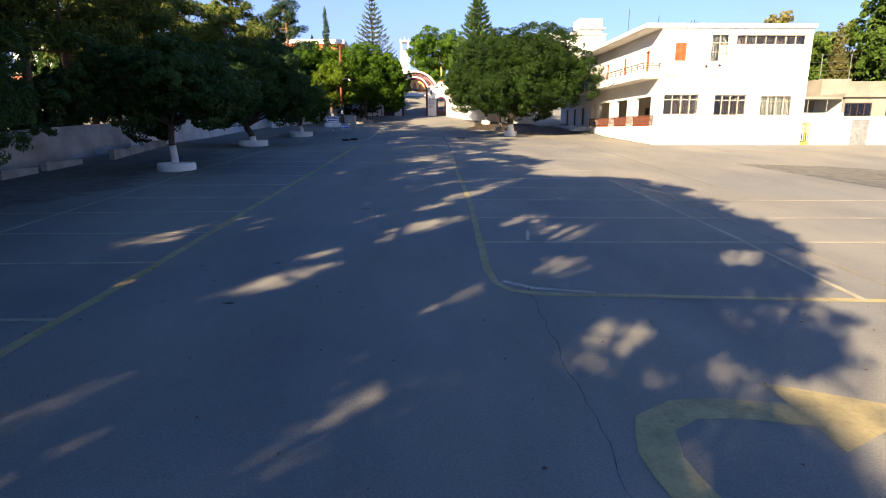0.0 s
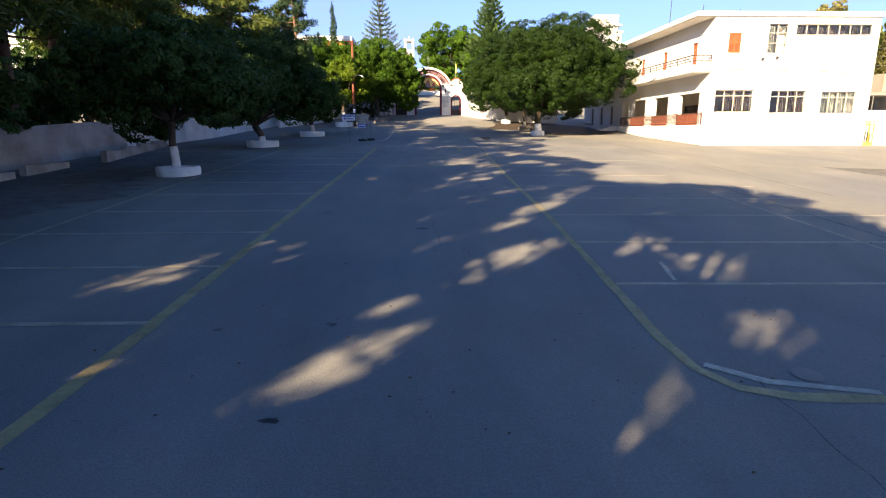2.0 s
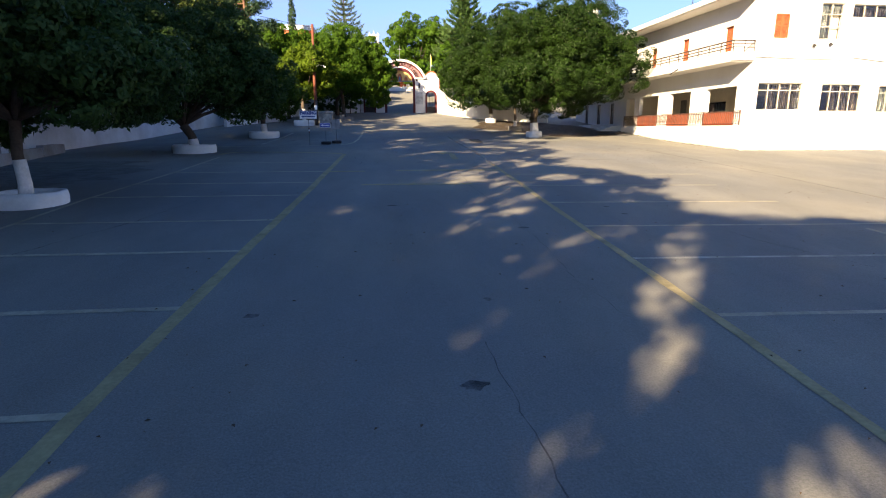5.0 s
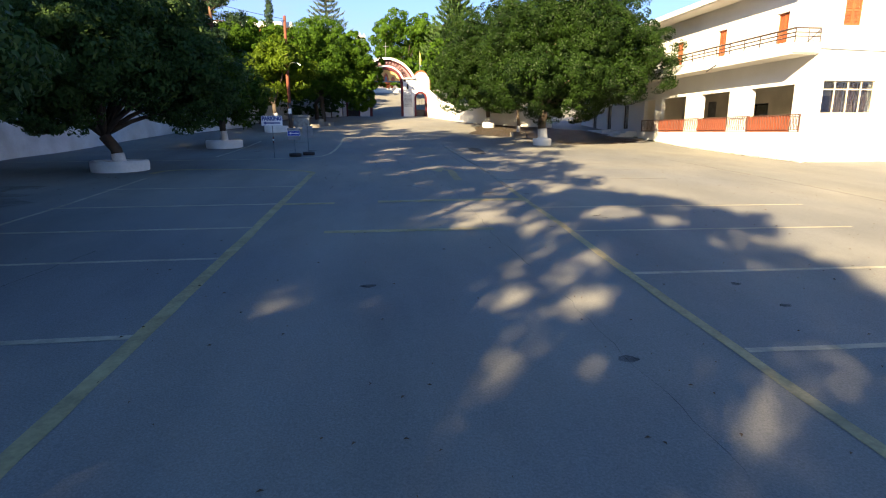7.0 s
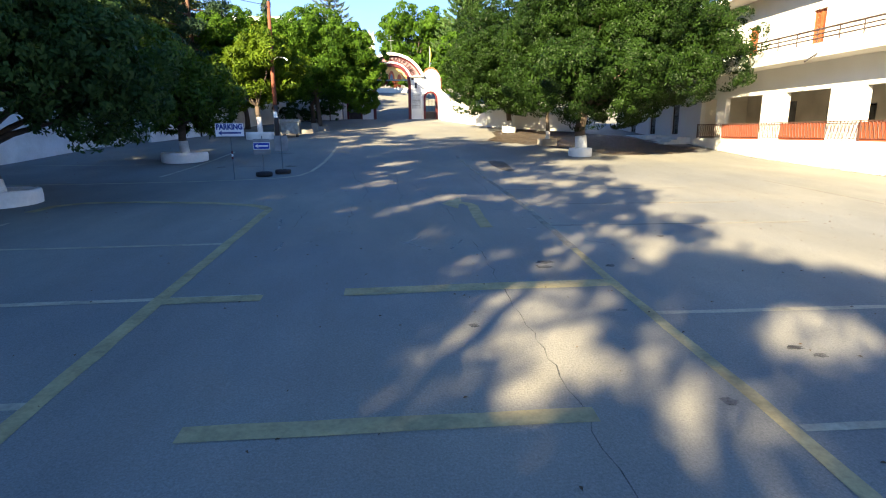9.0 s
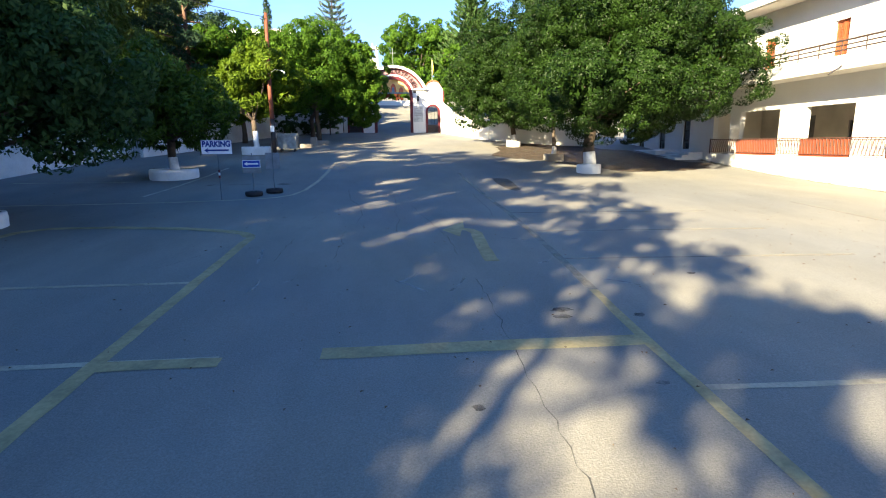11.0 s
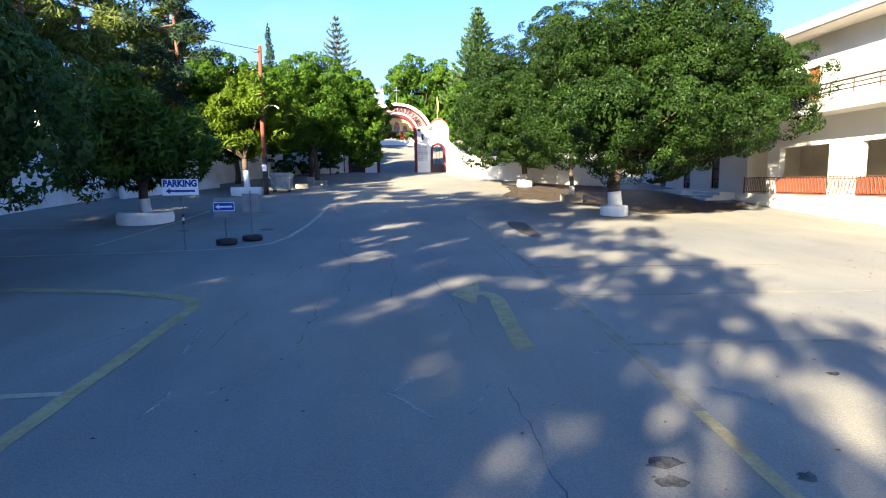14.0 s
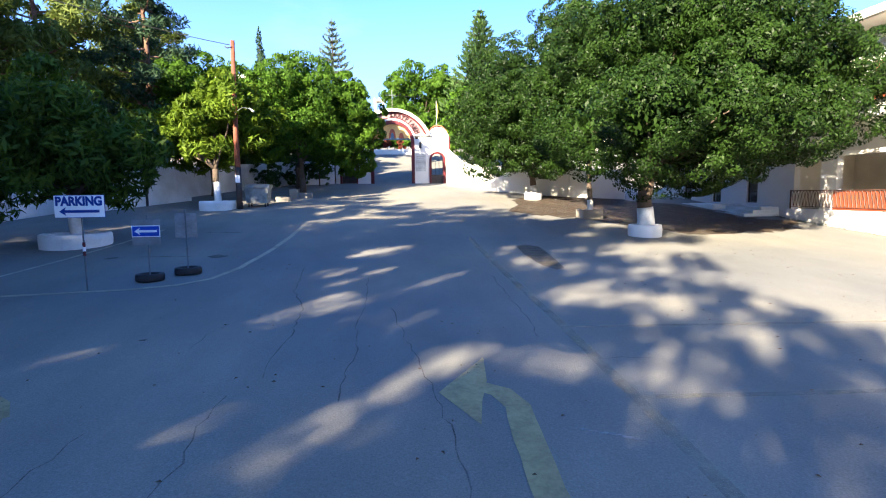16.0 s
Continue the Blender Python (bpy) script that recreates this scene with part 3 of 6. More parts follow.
def broad_tree(name, at, label, c, R, seed, mat, count, leaf, lobes=26, trunk=0.2, wash=1.0, aspect=0.5, extra=(), bottom=-0.75, group="", spread=0.5, fork=None, clump=0, clumps=0, inner=0.2):
    """A broad-leaved tree: tapered trunk, limbs, crown of leaves on many lobes."""
    rng = np.random.default_rng(seed)
    x, y = at
    z = gz(x, y)
    tree = thing(name, (x, y, z), label, "tree", group)
    f = fork or (x + (c[0] - x) * 0.15, y + (c[1] - y) * 0.15, z + (c[2] - R[2] * 0.75 - z) * 1.0)
    bm = T([(x, y, z - 0.1), (x + 0.04, y, z + 0.25 * (f[2] - z)), (x - 0.05, y + 0.03, z + 0.6 * (f[2] - z)), f], [trunk * 1.35, trunk * 1.05, trunk * 0.92, trunk * 0.95], 12)
    part("trunk", bm, M["bark"], tree, smooth_faces=True)
    lob = make_lobes(rng, c, R, lobes, bottom=bottom) + list(extra)
    tips = [lob[i][:3] for i in range(1, len(lob), 2)]
    if wash:
        for tip in tips[:9]:
            bm = bmesh.new()
            limbs(bm, rng, None, f, [tip], trunk * 0.55)
            part("limb", bm, M["bark"], tree, smooth_faces=True)
    bm = bmesh.new()
    limbs(bm, rng, None, f, tips[9 if wash else 0:], trunk * 0.5)
    tagged(part("branching", bm, M["bark"], tree, smooth_faces=True), kind="stuff")
    if wash:
        bm = T([(x, y, z - 0.1), (x + 0.04, y, z + 0.25 * (f[2] - z)), (x - 0.01, y + 0.01, z + wash)], [trunk * 1.35 + 0.012, trunk * 1.05 + 0.012, trunk * 0.98 + 0.012], 12)
        part("limewash", bm, M["lime"], tree, "white limewashed foot of the trunk", True)
    P, d = clumped(rng, lob, count, clump or 0.055 * (R[0] + R[2]), count // clumps if clumps else 70)
    n2 = max(1500, count // 4)
    P2, d2 = crown_points(rng, lob, n2, 0.95)
    P2 = np.array(c) + (P2 - np.array(c)) * 0.86
    sizes = np.concatenate([np.full(len(P), leaf), np.full(n2, max(inner, leaf * 1.4))])
    P, d = np.concatenate([P, P2]), np.concatenate([d, d2])
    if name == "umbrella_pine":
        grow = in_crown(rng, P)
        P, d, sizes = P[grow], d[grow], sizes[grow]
    me = leaves_mesh("crown", P - np.array((x, y, z)), d, sizes, mat, aspect, spread, rng)
    ob = new("crown", me)
    ob.parent = tree
    return tree


def pine_tree(name, at, label, height, spread, seed, mat=None, count=16000, low=0.3, bark=None, tuft=0.5, group="", lean=(0, 0), nb=34):
    """A pine: tall bare trunk, whorls of ascending limbs with tufts of needles."""
    rng = np.random.default_rng(seed)
    x, y = at
    z = gz(x, y)
    tree = thing(name, (x, y, z), label, "tree", group)
    top = Vector((x + lean[0], y + lean[1], z + height))
    base = Vector((x, y, z - 0.15))
    def axis(k):
        return base.lerp(top, k) + Vector((math.sin(k * 5 + seed) * 0.25, math.cos(k * 4 + seed) * 0.25, 0)) * k
    part("trunk", T([axis(k / 8) for k in range(9)], [0.26 * (1 - k / 9) + 0.03 for k in range(9)], 10), bark or M["pine_bark"], tree, smooth_faces=True)
    bm = bmesh.new()
    lob = []
    for i in range(nb):
        k = low + (0.98 - low) * (i + rng.random() * 0.6) / nb
        o = axis(k)
        a = i * 2.4 + rng.uniform(-0.4, 0.4)
        prof = math.sin(math.pi * min(1, (k - low) / (1 - low) * 0.75 + 0.28)) ** 0.8
        ln = spread * prof * rng.uniform(0.65, 1.1) + 0.3
        tip = o + Vector((math.cos(a) * ln, math.sin(a) * ln, ln * rng.uniform(0.05, 0.35)))
        tube(bm, [o, o.lerp(tip, 0.5) + Vector((0, 0, -0.08 * ln)), tip], [0.075, 0.05, 0.02], 5)
        for s in (0.45, 0.72, 1.0):
            p = o.lerp(tip, s) + Vector((rng.uniform(-0.35, 0.35), rng.uniform(-0.35, 0.35), rng.uniform(-0.1, 0.35)))
            r = (0.34 + 0.16 * ln) * rng.uniform(0.7, 1.2) * (1.1 if s > 0.6 else 0.8)
            lob.append((p.x, p.y, p.z, r, r, r * 0.62))
    tagged(part("branching", bm, bark or M["pine_bark"], tree), kind="stuff")
    P, d = crown_points(rng, lob, count, 0.75)
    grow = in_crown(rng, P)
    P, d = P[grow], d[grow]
    me = leaves_mesh("crown", P - np.array((x, y, z)), d + np.array((0, 0, 0.4)), tuft, mat or M["needle"], 0.22, 1.0, rng)
    ob = new("crown", me)
    ob.parent = tree
    return tree


# ---- ground ----
def axis_steps(lo, hi, step, far):
    v = list(np.arange(lo, hi + 0.01, step))
    s, a, b = step, [], []
    p, q = lo, hi
    while p > -far:
        s *= 1.35
        p -= s
        q += s
        a.append(p)
        b.append(q)
    return a[::-1] + v + b


gx, gy = axis_steps(-40, 60, 1.0, 2200), axis_steps(-24, 120, 0.5, 2200)
bm = bmesh.new()
grid = [[bm.verts.new((x, y, gz(x, y))) for x in gx] for y in gy]
for r0, r1 in zip(grid, grid[1:]):
    for k in range(len(gx) - 1):
        bm.faces.new((r0[k], r0[k + 1], r1[k + 1], r1[k]))
setting("ground", bm, M["asphalt"], "old dusty grey asphalt of a gently rising car park", "ground", True)


def strip(pts, width, lift=0.009, step=0.5, rag=0.0, seed=0, ends=None):
    """A painted or cracked strip that lies on the ground along points; width may differ along it."""
    rng = random.Random(seed)
    P = [Vector((*p, 0)) for p in pts]
    dense = []
    for a, b in zip(P, P[1:]):
        n = max(1, int((b - a).length / step))
        dense += [a.lerp(b, k / n) for k in range(n)]
    dense.append(P[-1])
    bm = bmesh.new()
    prev = None
    for i, p in enumerate(dense):
        d = (dense[min(i + 1, len(dense) - 1)] - dense[max(i - 1, 0)]).normalized()
        s = Vector((-d.y, d.x, 0))
        w = width / 2
        l = p + s * (w + rng.uniform(-rag, rag))
        r = p - s * (w + rng.uniform(-rag, rag))
        row = [bm.verts.new((q.x, q.y, gz(q.x, q.y) + lift)) for q in (l, r)]
        if prev:
            bm.faces.new((prev[0], prev[1], row[1], row[0]))
        prev = row
    bmesh.ops.recalc_face_normals(bm, faces=bm.faces)
    for f in bm.faces:
        if f.normal.z < 0:
            f.normal_flip()
    return bm


def marking(bm, mat, label, group="", category="road marking"):
    return tagged(part("road_marking", bm, mat), label, category, group, "structure")


def flat_shape(outline, lift=0.011):
    bm = bmesh.new()
    f = bm.faces.new([bm.verts.new((x, y, gz(x, y) + lift)) for x, y in outline])
    if f.normal.z < 0:
        f.normal_flip()
    bmesh.ops.triangulate(bm, faces=bm.faces)
    return bm


def arc(cx, cy, r, a0, a1, n=8):
    return [(cx + r * math.cos(radians(a0 + (a1 - a0) * k / n)), cy + r * math.sin(radians(a0 + (a1 - a0) * k / n))) for k in range(n + 1)]


def xl(y):
    return float(np.interp(y, (-20, 7, 10.7, 18, 22.5, 30.6, 38.3, 41), (-6.6, -5.7, -5.54, -5.3, -5.14, -4.74, -4.48, -4.42)))


def xr(y):
    return float(np.interp(y, (10, 12.8, 17.4, 20, 28.6, 29.9, 33.8, 38.9, 43.7, 55.4), (1.55, 1.66, 1.89, 1.97, 2.15, 2.23, 2.30, 2.55, 2.70, 2.78)))


# left lane line with its rounded head, and the bays that hang on it
marking(strip([(xl(-14), -14), *[(xl(y), y) for y in (7, 10.7, 18, 22.5, 30.6, 38.3, 40.3)], (-4.4, 40.85), (-4.62, 41.35)], 0.215, rag=0.012, seed=1), M["line_yellow"], "worn yellow lane line with a rounded corner on asphalt", "lane lines")
marking(strip([(-4.45, 41.0), (-4.68, 41.4), (-5.1, 41.72), (-6.3, 42.25), (-8.35, 42.7), (-10.0, 42.75), (-10.6, 42.3), (-10.75, 41.4)], 0.3, lift=0.012, rag=0.012, seed=2, step=0.3), M["line_yellow"], "worn yellow line closing the bays with a rounded corner", "lane lines")
for y, far, w in ((2.6, -11, 0.12), (5.4, -11, 0.12), (8.3, -11, 0.13), (11.5, -11, 0.12), (14.25, -11.2, 0.11), (17.05, -13, 0.11), (19.68, -10.9, 0.13), (22.6, -10.9, 0.13), (25.3, -10.9, 0.12), (28.65, -10.9, 0.11), (31.1, -10.8, 0.13), (33.92, -10.6, 0.13), (37.2, -10.6, 0.12)):
    x0 = xl(y) - 0.1 if y != 33.92 else -3.2
    marking(strip([(x0, y), ((x0 + far) / 2, y + 0.06), (far, y + 0.14)], w, lift=0.007, rag=0.01, seed=int(y * 10)), M["line_thin"], "faded pale yellow parking bay line on asphalt", "parking bay lines")
marking(strip([(-11.1, 14), (-10.9, 28.6), (-10.45, 34.2), (-10.4, 40)], 0.12, rag=0.01, seed=5), M["line_thin"], "faded yellow line behind the parking bays", "lane lines")
marking(strip([(-19, 47.4), (-12, 47.25), (-8.6, 47.35), (-6.1, 47.7), (-5.2, 48.1), (-4.65, 48.75), (-4.35, 50.2), (-4.18, 53.2), (-4.05, 56.5), (-4.0, 60.5)], 0.17, rag=0.012, seed=6), M["line_thin"], "worn pale yellow line curving round the signs towards the gate", "lane lines")
marking(strip([(-8.1, 52.5), (-6.3, 52.4)], 0.1, rag=0.012, seed=31), M["line_faint"], "rubbed bay line near the signs", "parking bay lines")
marking(strip([(-7.6, 57.6), (-6.2, 57.5)], 0.11, rag=0.012, seed=32), M["line_faint"], "rubbed bay line near the signs", "parking bay lines")
marking(strip([(-10.25, 49.0), (-10.05, 53.5), (-9.67, 58.6)], 0.14, rag=0.012, seed=7), M["line_white"], "worn pale line beside the round planter", "lane lines")
marking(strip([(-18.0, 54.1), (-12.6, 53.8)], 0.11, rag=0.012, seed=8), M["line_thin"], "faded cross line near the signs", "parking bay lines")
# right lane line with its corner
marking(strip([(11.9, 8.2), (8.4, 8.5), (2.36, 9.08), (1.85, 9.3), (1.6, 9.75), (1.55, 10.6), *[(xr(y), y) for y in (12.8, 17.4, 20, 28.6, 29.9, 33.8, 36)]], 0.165, rag=0.014, seed=11), M["line_yellow"], "worn yellow lane line with a square rounded corner", "lane lines")
marking(strip([(xr(36), 36), (xr(38.9), 38.9), (2.7, 43.7), (2.78, 55.4)], 0.17, rag=0.012, seed=12), M["line_faint"], "nearly rubbed out yellow lane line", "lane lines")
marking(strip([(1.75, 9.85), (2.25, 9.42), (3.35, 9.12)], 0.12, lift=0.011, rag=0.012, seed=13), M["line_white"], "short worn white corner line", "lane lines")
marking(strip([(8.0, 8.5), (8.37, 13.2), (8.67, 23.3)], 0.12, rag=0.012, seed=14), M["line_thin"], "faded line along the bay heads", "lane lines")
marking(strip([(9.1, 9.0), (9.15, 11.1), (9.47, 19.0), (9.7, 24)], 0.1, rag=0.012, seed=15), M["line_faint"], "faded second line along the bay heads", "lane lines")
for y, far, mt in ((12.85, 14, "line_thin"), (15.72, 16, "line_thin"), (18.7, 17, "line_thin"), (21.4, 11, "line_white"), (24.0, 11, "line_thin"), (26.9, 9, "line_thin"), (29.9, 9, "line_thin"), (32.6, 10, "line_thin"), (38.05, 9, "line_faint"), (40.85, 9, "line_faint"), (43.7, 9, "line_faint")):
    marking(strip([(xr(y) + 0.1, y), (far, y - 0.035 * (far - 2))], 0.11, lift=0.007, rag=0.01, seed=int(y * 7)), M[mt], "faded parking bay line on asphalt", "parking bay lines")
marking(strip([(12.5, 21.5), (12.9, 33), (13.2, 45)], 0.09, rag=0.012, seed=18), M["line_faint"], "faint line across the sunny yard", "lane lines")
# thick bars across the lane, arrows
marking(strip([(-3.18, 30.44), (0.58, 30.31)], 0.24, rag=0.01, seed=21), M["line_yellow"], "thick worn yellow bar across the lane", "lane bars")
marking(strip([(-1.95, 33.92), (2.35, 33.9)], 0.32, rag=0.01, seed=22), M["line_yellow"], "thick worn yellow bar across the lane", "lane bars")
marking(strip([(xl(33.9) + 0.1, 33.85), (-3.15, 33.82)], 0.25, lift=0.011, rag=0.01, seed=23), M["line_yellow"], "short worn yellow bar beside the lane line", "lane bars")
marking(strip([(2.72, 2.2), (2.5, 3.6), (2.44, 4.4), (2.62, 4.95), (3.05, 5.2), (3.6, 5.2), (4.4, 5.02)], 0.42, rag=0.01, step=0.25, seed=24), M["line_yellow"], "worn yellow bent direction arrow shaft", "arrows")
marking(flat_shape([(4.35, 5.75), (4.3, 4.35), (5.75, 5.05)]), M["line_yellow"], "worn yellow arrow head", "arrows")
marking(strip([(1.05, 38.0), (1.08, 39.2), (1.15, 40.2), (1.2, 40.75), (1.08, 41.15), (0.85, 41.35)], 0.3, rag=0.01, step=0.25, seed=25), M["line_yellow"], "worn yellow bent direction arrow shaft", "arrows")
marking(flat_shape([(0.35, 41.2), (0.72, 40.35), (0.82, 40.9), (0.98, 41.5), (1.08, 42.35)]), M["line_yellow"], "worn yellow arrow head", "arrows")

# cracks
def crack(pts, w, seed, label="thin winding crack in the asphalt"):
    rng = random.Random(seed)
    fine = []
    for (ax, ay), (bx, by) in zip(pts, pts[1:]):
        n = max(2, int(math.hypot(bx - ax, by - ay) / 0.22))
        for k in range(n):
            q = k / n
            fine.append((ax + (bx - ax) * q + rng.uniform(-0.04, 0.04), ay + (by - ay) * q + rng.uniform(-0.05, 0.05)))
    fine.append(pts[-1])
    return tagged(part("crack", strip(fine, w, 0.005, 0.3, w * 0.3, seed), M["crack"]), label, "crack", "cracks", "structure")


for i, (pts, w) in enumerate((
    ([(1.9, 2.6), (1.94, 3.9), (2.0, 4.9), (2.02, 6.3), (2.12, 7.8), (2.16, 9.6)], 0.028),
    ([(0.6, 27.5), (0.45, 29.3), (0.5, 31.0), (0.49, 33.3), (0.53, 35.0), (0.52, 36.8)], 0.024),
    ([(0.75, 18.8), (0.6, 20.5), (0.7, 22.5), (0.66, 26)], 0.014),
    ([(6.2, 20.5), (5.4, 22.3), (5.0, 24.4)], 0.03),
    ([(-2.2, 38.6), (-2.12, 39.9), (-2.19, 40.6), (-2.13, 41.4)], 0.034),
    ([(-1.82, 41.9), (-1.88, 42.7), (-1.8, 43.5), (-1.86, 44.6), (-1.89, 45.4), (-2.31, 46.9), (-2.57, 50.1)], 0.036),
    ([(-0.84, 41.1), (-0.78, 42.0), (-0.72, 43.1), (-0.8, 44.3), (-0.7, 45.3), (-0.76, 48.4)], 0.03),
    ([(2.35, 48.3), (2.22, 45.8), (2.25, 44.5), (2.11, 43.2)], 0.034),
    ([(2.39, 42.7), (2.55, 42.2), (3.43, 42.1)], 0.026),
    ([(-3.17, 43.2), (-3.16, 43.9), (-3.0, 44.5)], 0.024),
    ([(-3.4, 38.6), (-3.37, 39.9), (-3.3, 40.6)], 0.028),
    ([(0.44, 38.6), (0.36, 40.8), (0.08, 42.8), (-0.22, 45.3)], 0.024),
    ([(-9.5, 22.5), (-8.3, 25.5), (-7.4, 29.5)], 0.045),
    ([(-1.2, 15.5), (-1.3, 18.2)], 0.025),
    ([(6.0, 32.9), (7.4, 31.2)], 0.03),
    ([(-5.6, 38.2), (-4.6, 40.2)], 0.02),
)):
    crack(pts, w * 0.52, 40 + i)


for i, (a, b) in enumerate((((-3.47, 36.45), (-3.39, 37.19)), ((-1.01, 36.93), (-0.42, 36.14)), ((-0.84, 36.8), (-0.49, 37.41)), ((-0.03, 36.17), (0.34, 36.99)), ((2.78, 36.63), (3.33, 36.18)), ((1.95, 37.77), (2.22, 37.9)), ((-3.72, 38.4), (-3.85, 39.53)), ((1.71, 40.17), (2.32, 39.81)), ((-2.97, 37.0), (-2.8, 37.2)))):
    m = ((a[0] + b[0]) / 2 + 0.04, (a[1] + b[1]) / 2)
    marking(strip([a, m, b], 0.045, 0.008, 0.1, 0.016, 90 + i), M["scuff"], "faint rubbed white scuff on the asphalt", "scuff marks", "scuff mark")
marking(strip([(3.1, 14.1), (2.9, 13.0)], 0.07, 0.008, 0.3, 0.015, 120), M["line_white"], "short worn white stroke beside the lane line", "scuff marks", "scuff mark")
setting("ground_cover", flat_shape(arc(2.82, 9.55, 0.17, 0, 345, 16), 0.012), M["concrete"], "small round pale cover in the asphalt", "cover")


def blot(cx, cy, r, seed, stretch=1.0, mat="tar", label="dark tar stain on the asphalt"):
    rng = random.Random(seed)
    n = 14
    out = [(cx + r * rng.uniform(0.55, 1.15) * math.cos(k * math.tau / n), cy + r * stretch * rng.uniform(0.55, 1.15) * math.sin(k * math.tau / n)) for k in range(n)]
    return tagged(part("ground_stain", flat_shape(out, 0.004), M[mat]), label, "stain", "ground stains", "structure")


for i, (x, y, r, s) in enumerate(((0.65, 23.97, 0.14, 0.7), (-3.2, 8.9, 0.13, 0.5), (3.47, 31.4, 0.12, 0.6), (3.62, 31.2, 0.1, 0.6), (1.95, 30.4, 0.1, 0.8), (1.55, 35.12, 0.2, 0.5), (1.48, 34.84, 0.16, 0.7), (3.58, 26.2, 0.1, 0.8), (-1.6, 17.2, 0.16, 0.7), (-2.2, 26.8, 0.16, 0.6), (3.7, 25.25, 0.1, 0.7))):
    blot(x, y, r, 70 + i, s)
for i, (x, y, r, s) in enumerate(((4.64, 36.8, 0.1, 0.7), (2.65, 34.8, 0.12, 0.7), (1.95, 32.75, 0.1, 0.6), (-2.94, 11.3, 0.09, 0.9), (-4.5, 11.2, 0.07, 0.9), (-1.0, 19.6, 0.07, 1.0), (-4.3, 19.3, 0.12, 0.7), (-0.2, 32.45, 0.08, 0.9), (-5.6, 52.3, 0.3, 1.2), (-4.1, 43.75, 0.07, 0.8), (-8.8, 52.4, 0.2, 1.0))):
    blot(x, y, r, 95 + i, s)
setting("oil_stain", flat_shape([(4.1, 53.2), (4.5, 53.5), (4.85, 53.0), (4.75, 51.4), (4.5, 49.2), (4.2, 48.9), (4.0, 49.6), (3.95, 51.5)], 0.006), M["oil"], "brown oil stain on the asphalt", "stain")
bm = flat_shape([(18.0, 29.5), (22.5, 28.2), (29, 22), (19.2, 20.2)], 0.003)
setting("asphalt_patch", bm, M["worn_dark"], "dark worn asphalt patch in the sunny yard", "asphalt patch")
rngD = random.Random(19)
bm = bmesh.new()
prev = None
for k in range(70):
    y = 4 + 0.5 * k
    e = -12.6 + 0.9 * math.sin(y * 0.6) + rngD.uniform(-0.9, 0.9)
    row = [bm.verts.new((x, y, gz(x, y) + 0.006)) for x in (-19.5, (e - 19.5) / 2, e)]
    if prev:
        for j in (0, 1):
            bm.faces.new((prev[j], prev[j + 1], row[j + 1], row[j]))
    prev = row
setting("dirt_strip", bm, M["dirt"], "brown dirt and dry litter over the asphalt under the trees", "ground")
# patch under the evergreens: brown litter with the trees' cast shade painted in
edge = [(6.4, 63.8), (7.6, 61.4), (9.4, 60.0), (10.6, 57.5), (11.9, 55.2), (14.5, 55.7), (17.4, 56.5), (18.9, 58.5), (17.3, 60.3), (17.2, 66.0), (13.5, 70.5), (11.2, 72.0), (8.2, 70.6)]
rough = []
for (xa, ya), (xb, yb) in zip(edge, edge[1:] + edge[:1]):
    rough += [(xa + (xb - xa) * k / 6 + rngD.uniform(-0.4, 0.4), ya + (yb - ya) * k / 6 + rngD.uniform(-0.4, 0.4)) for k in range(6)]
bm = flat_shape(rough, 0.006)
bmesh.ops.subdivide_edges(bm, edges=bm.edges, cuts=3, use_grid_fill=True)
for v in bm.verts:
    v.co.z = gz(v.co.x, v.co.y) + 0.006
setting("dirt_strip", bm, M["litter_shade"], "brown litter and painted tree shade on the asphalt under the evergreens", "ground")
rngL = random.Random(9)
bm = bmesh.new()
for i in range(2600):
    x, y = rngL.uniform(-6, 12), rngL.uniform(3, 62)
    if rngL.random() < 0.55:
        x = rngL.choice((rngL.gauss(-13.5, 2.5), rngL.gauss(10, 3))) 
        y = rngL.uniform(18, 72)
    a, s = rngL.uniform(0, 6.28), rngL.uniform(0.012, 0.036)
    z = gz(x, y) + 0.008
    vs = [bm.verts.new((x + s * math.cos(a + q) * w, y + s * math.sin(a + q) * w, z + (0.012 if k % 2 else 0))) for k, (q, w) in enumerate(((0, 1), (1.57, 0.5), (3.14, 1), (4.71, 0.5)))]
    bm.faces.new(vs)
tagged(part("leaf_litter", bm, M["litter"]), "scattered dry leaves and crumbs on the asphalt", "leaf litter", "", "stuff")


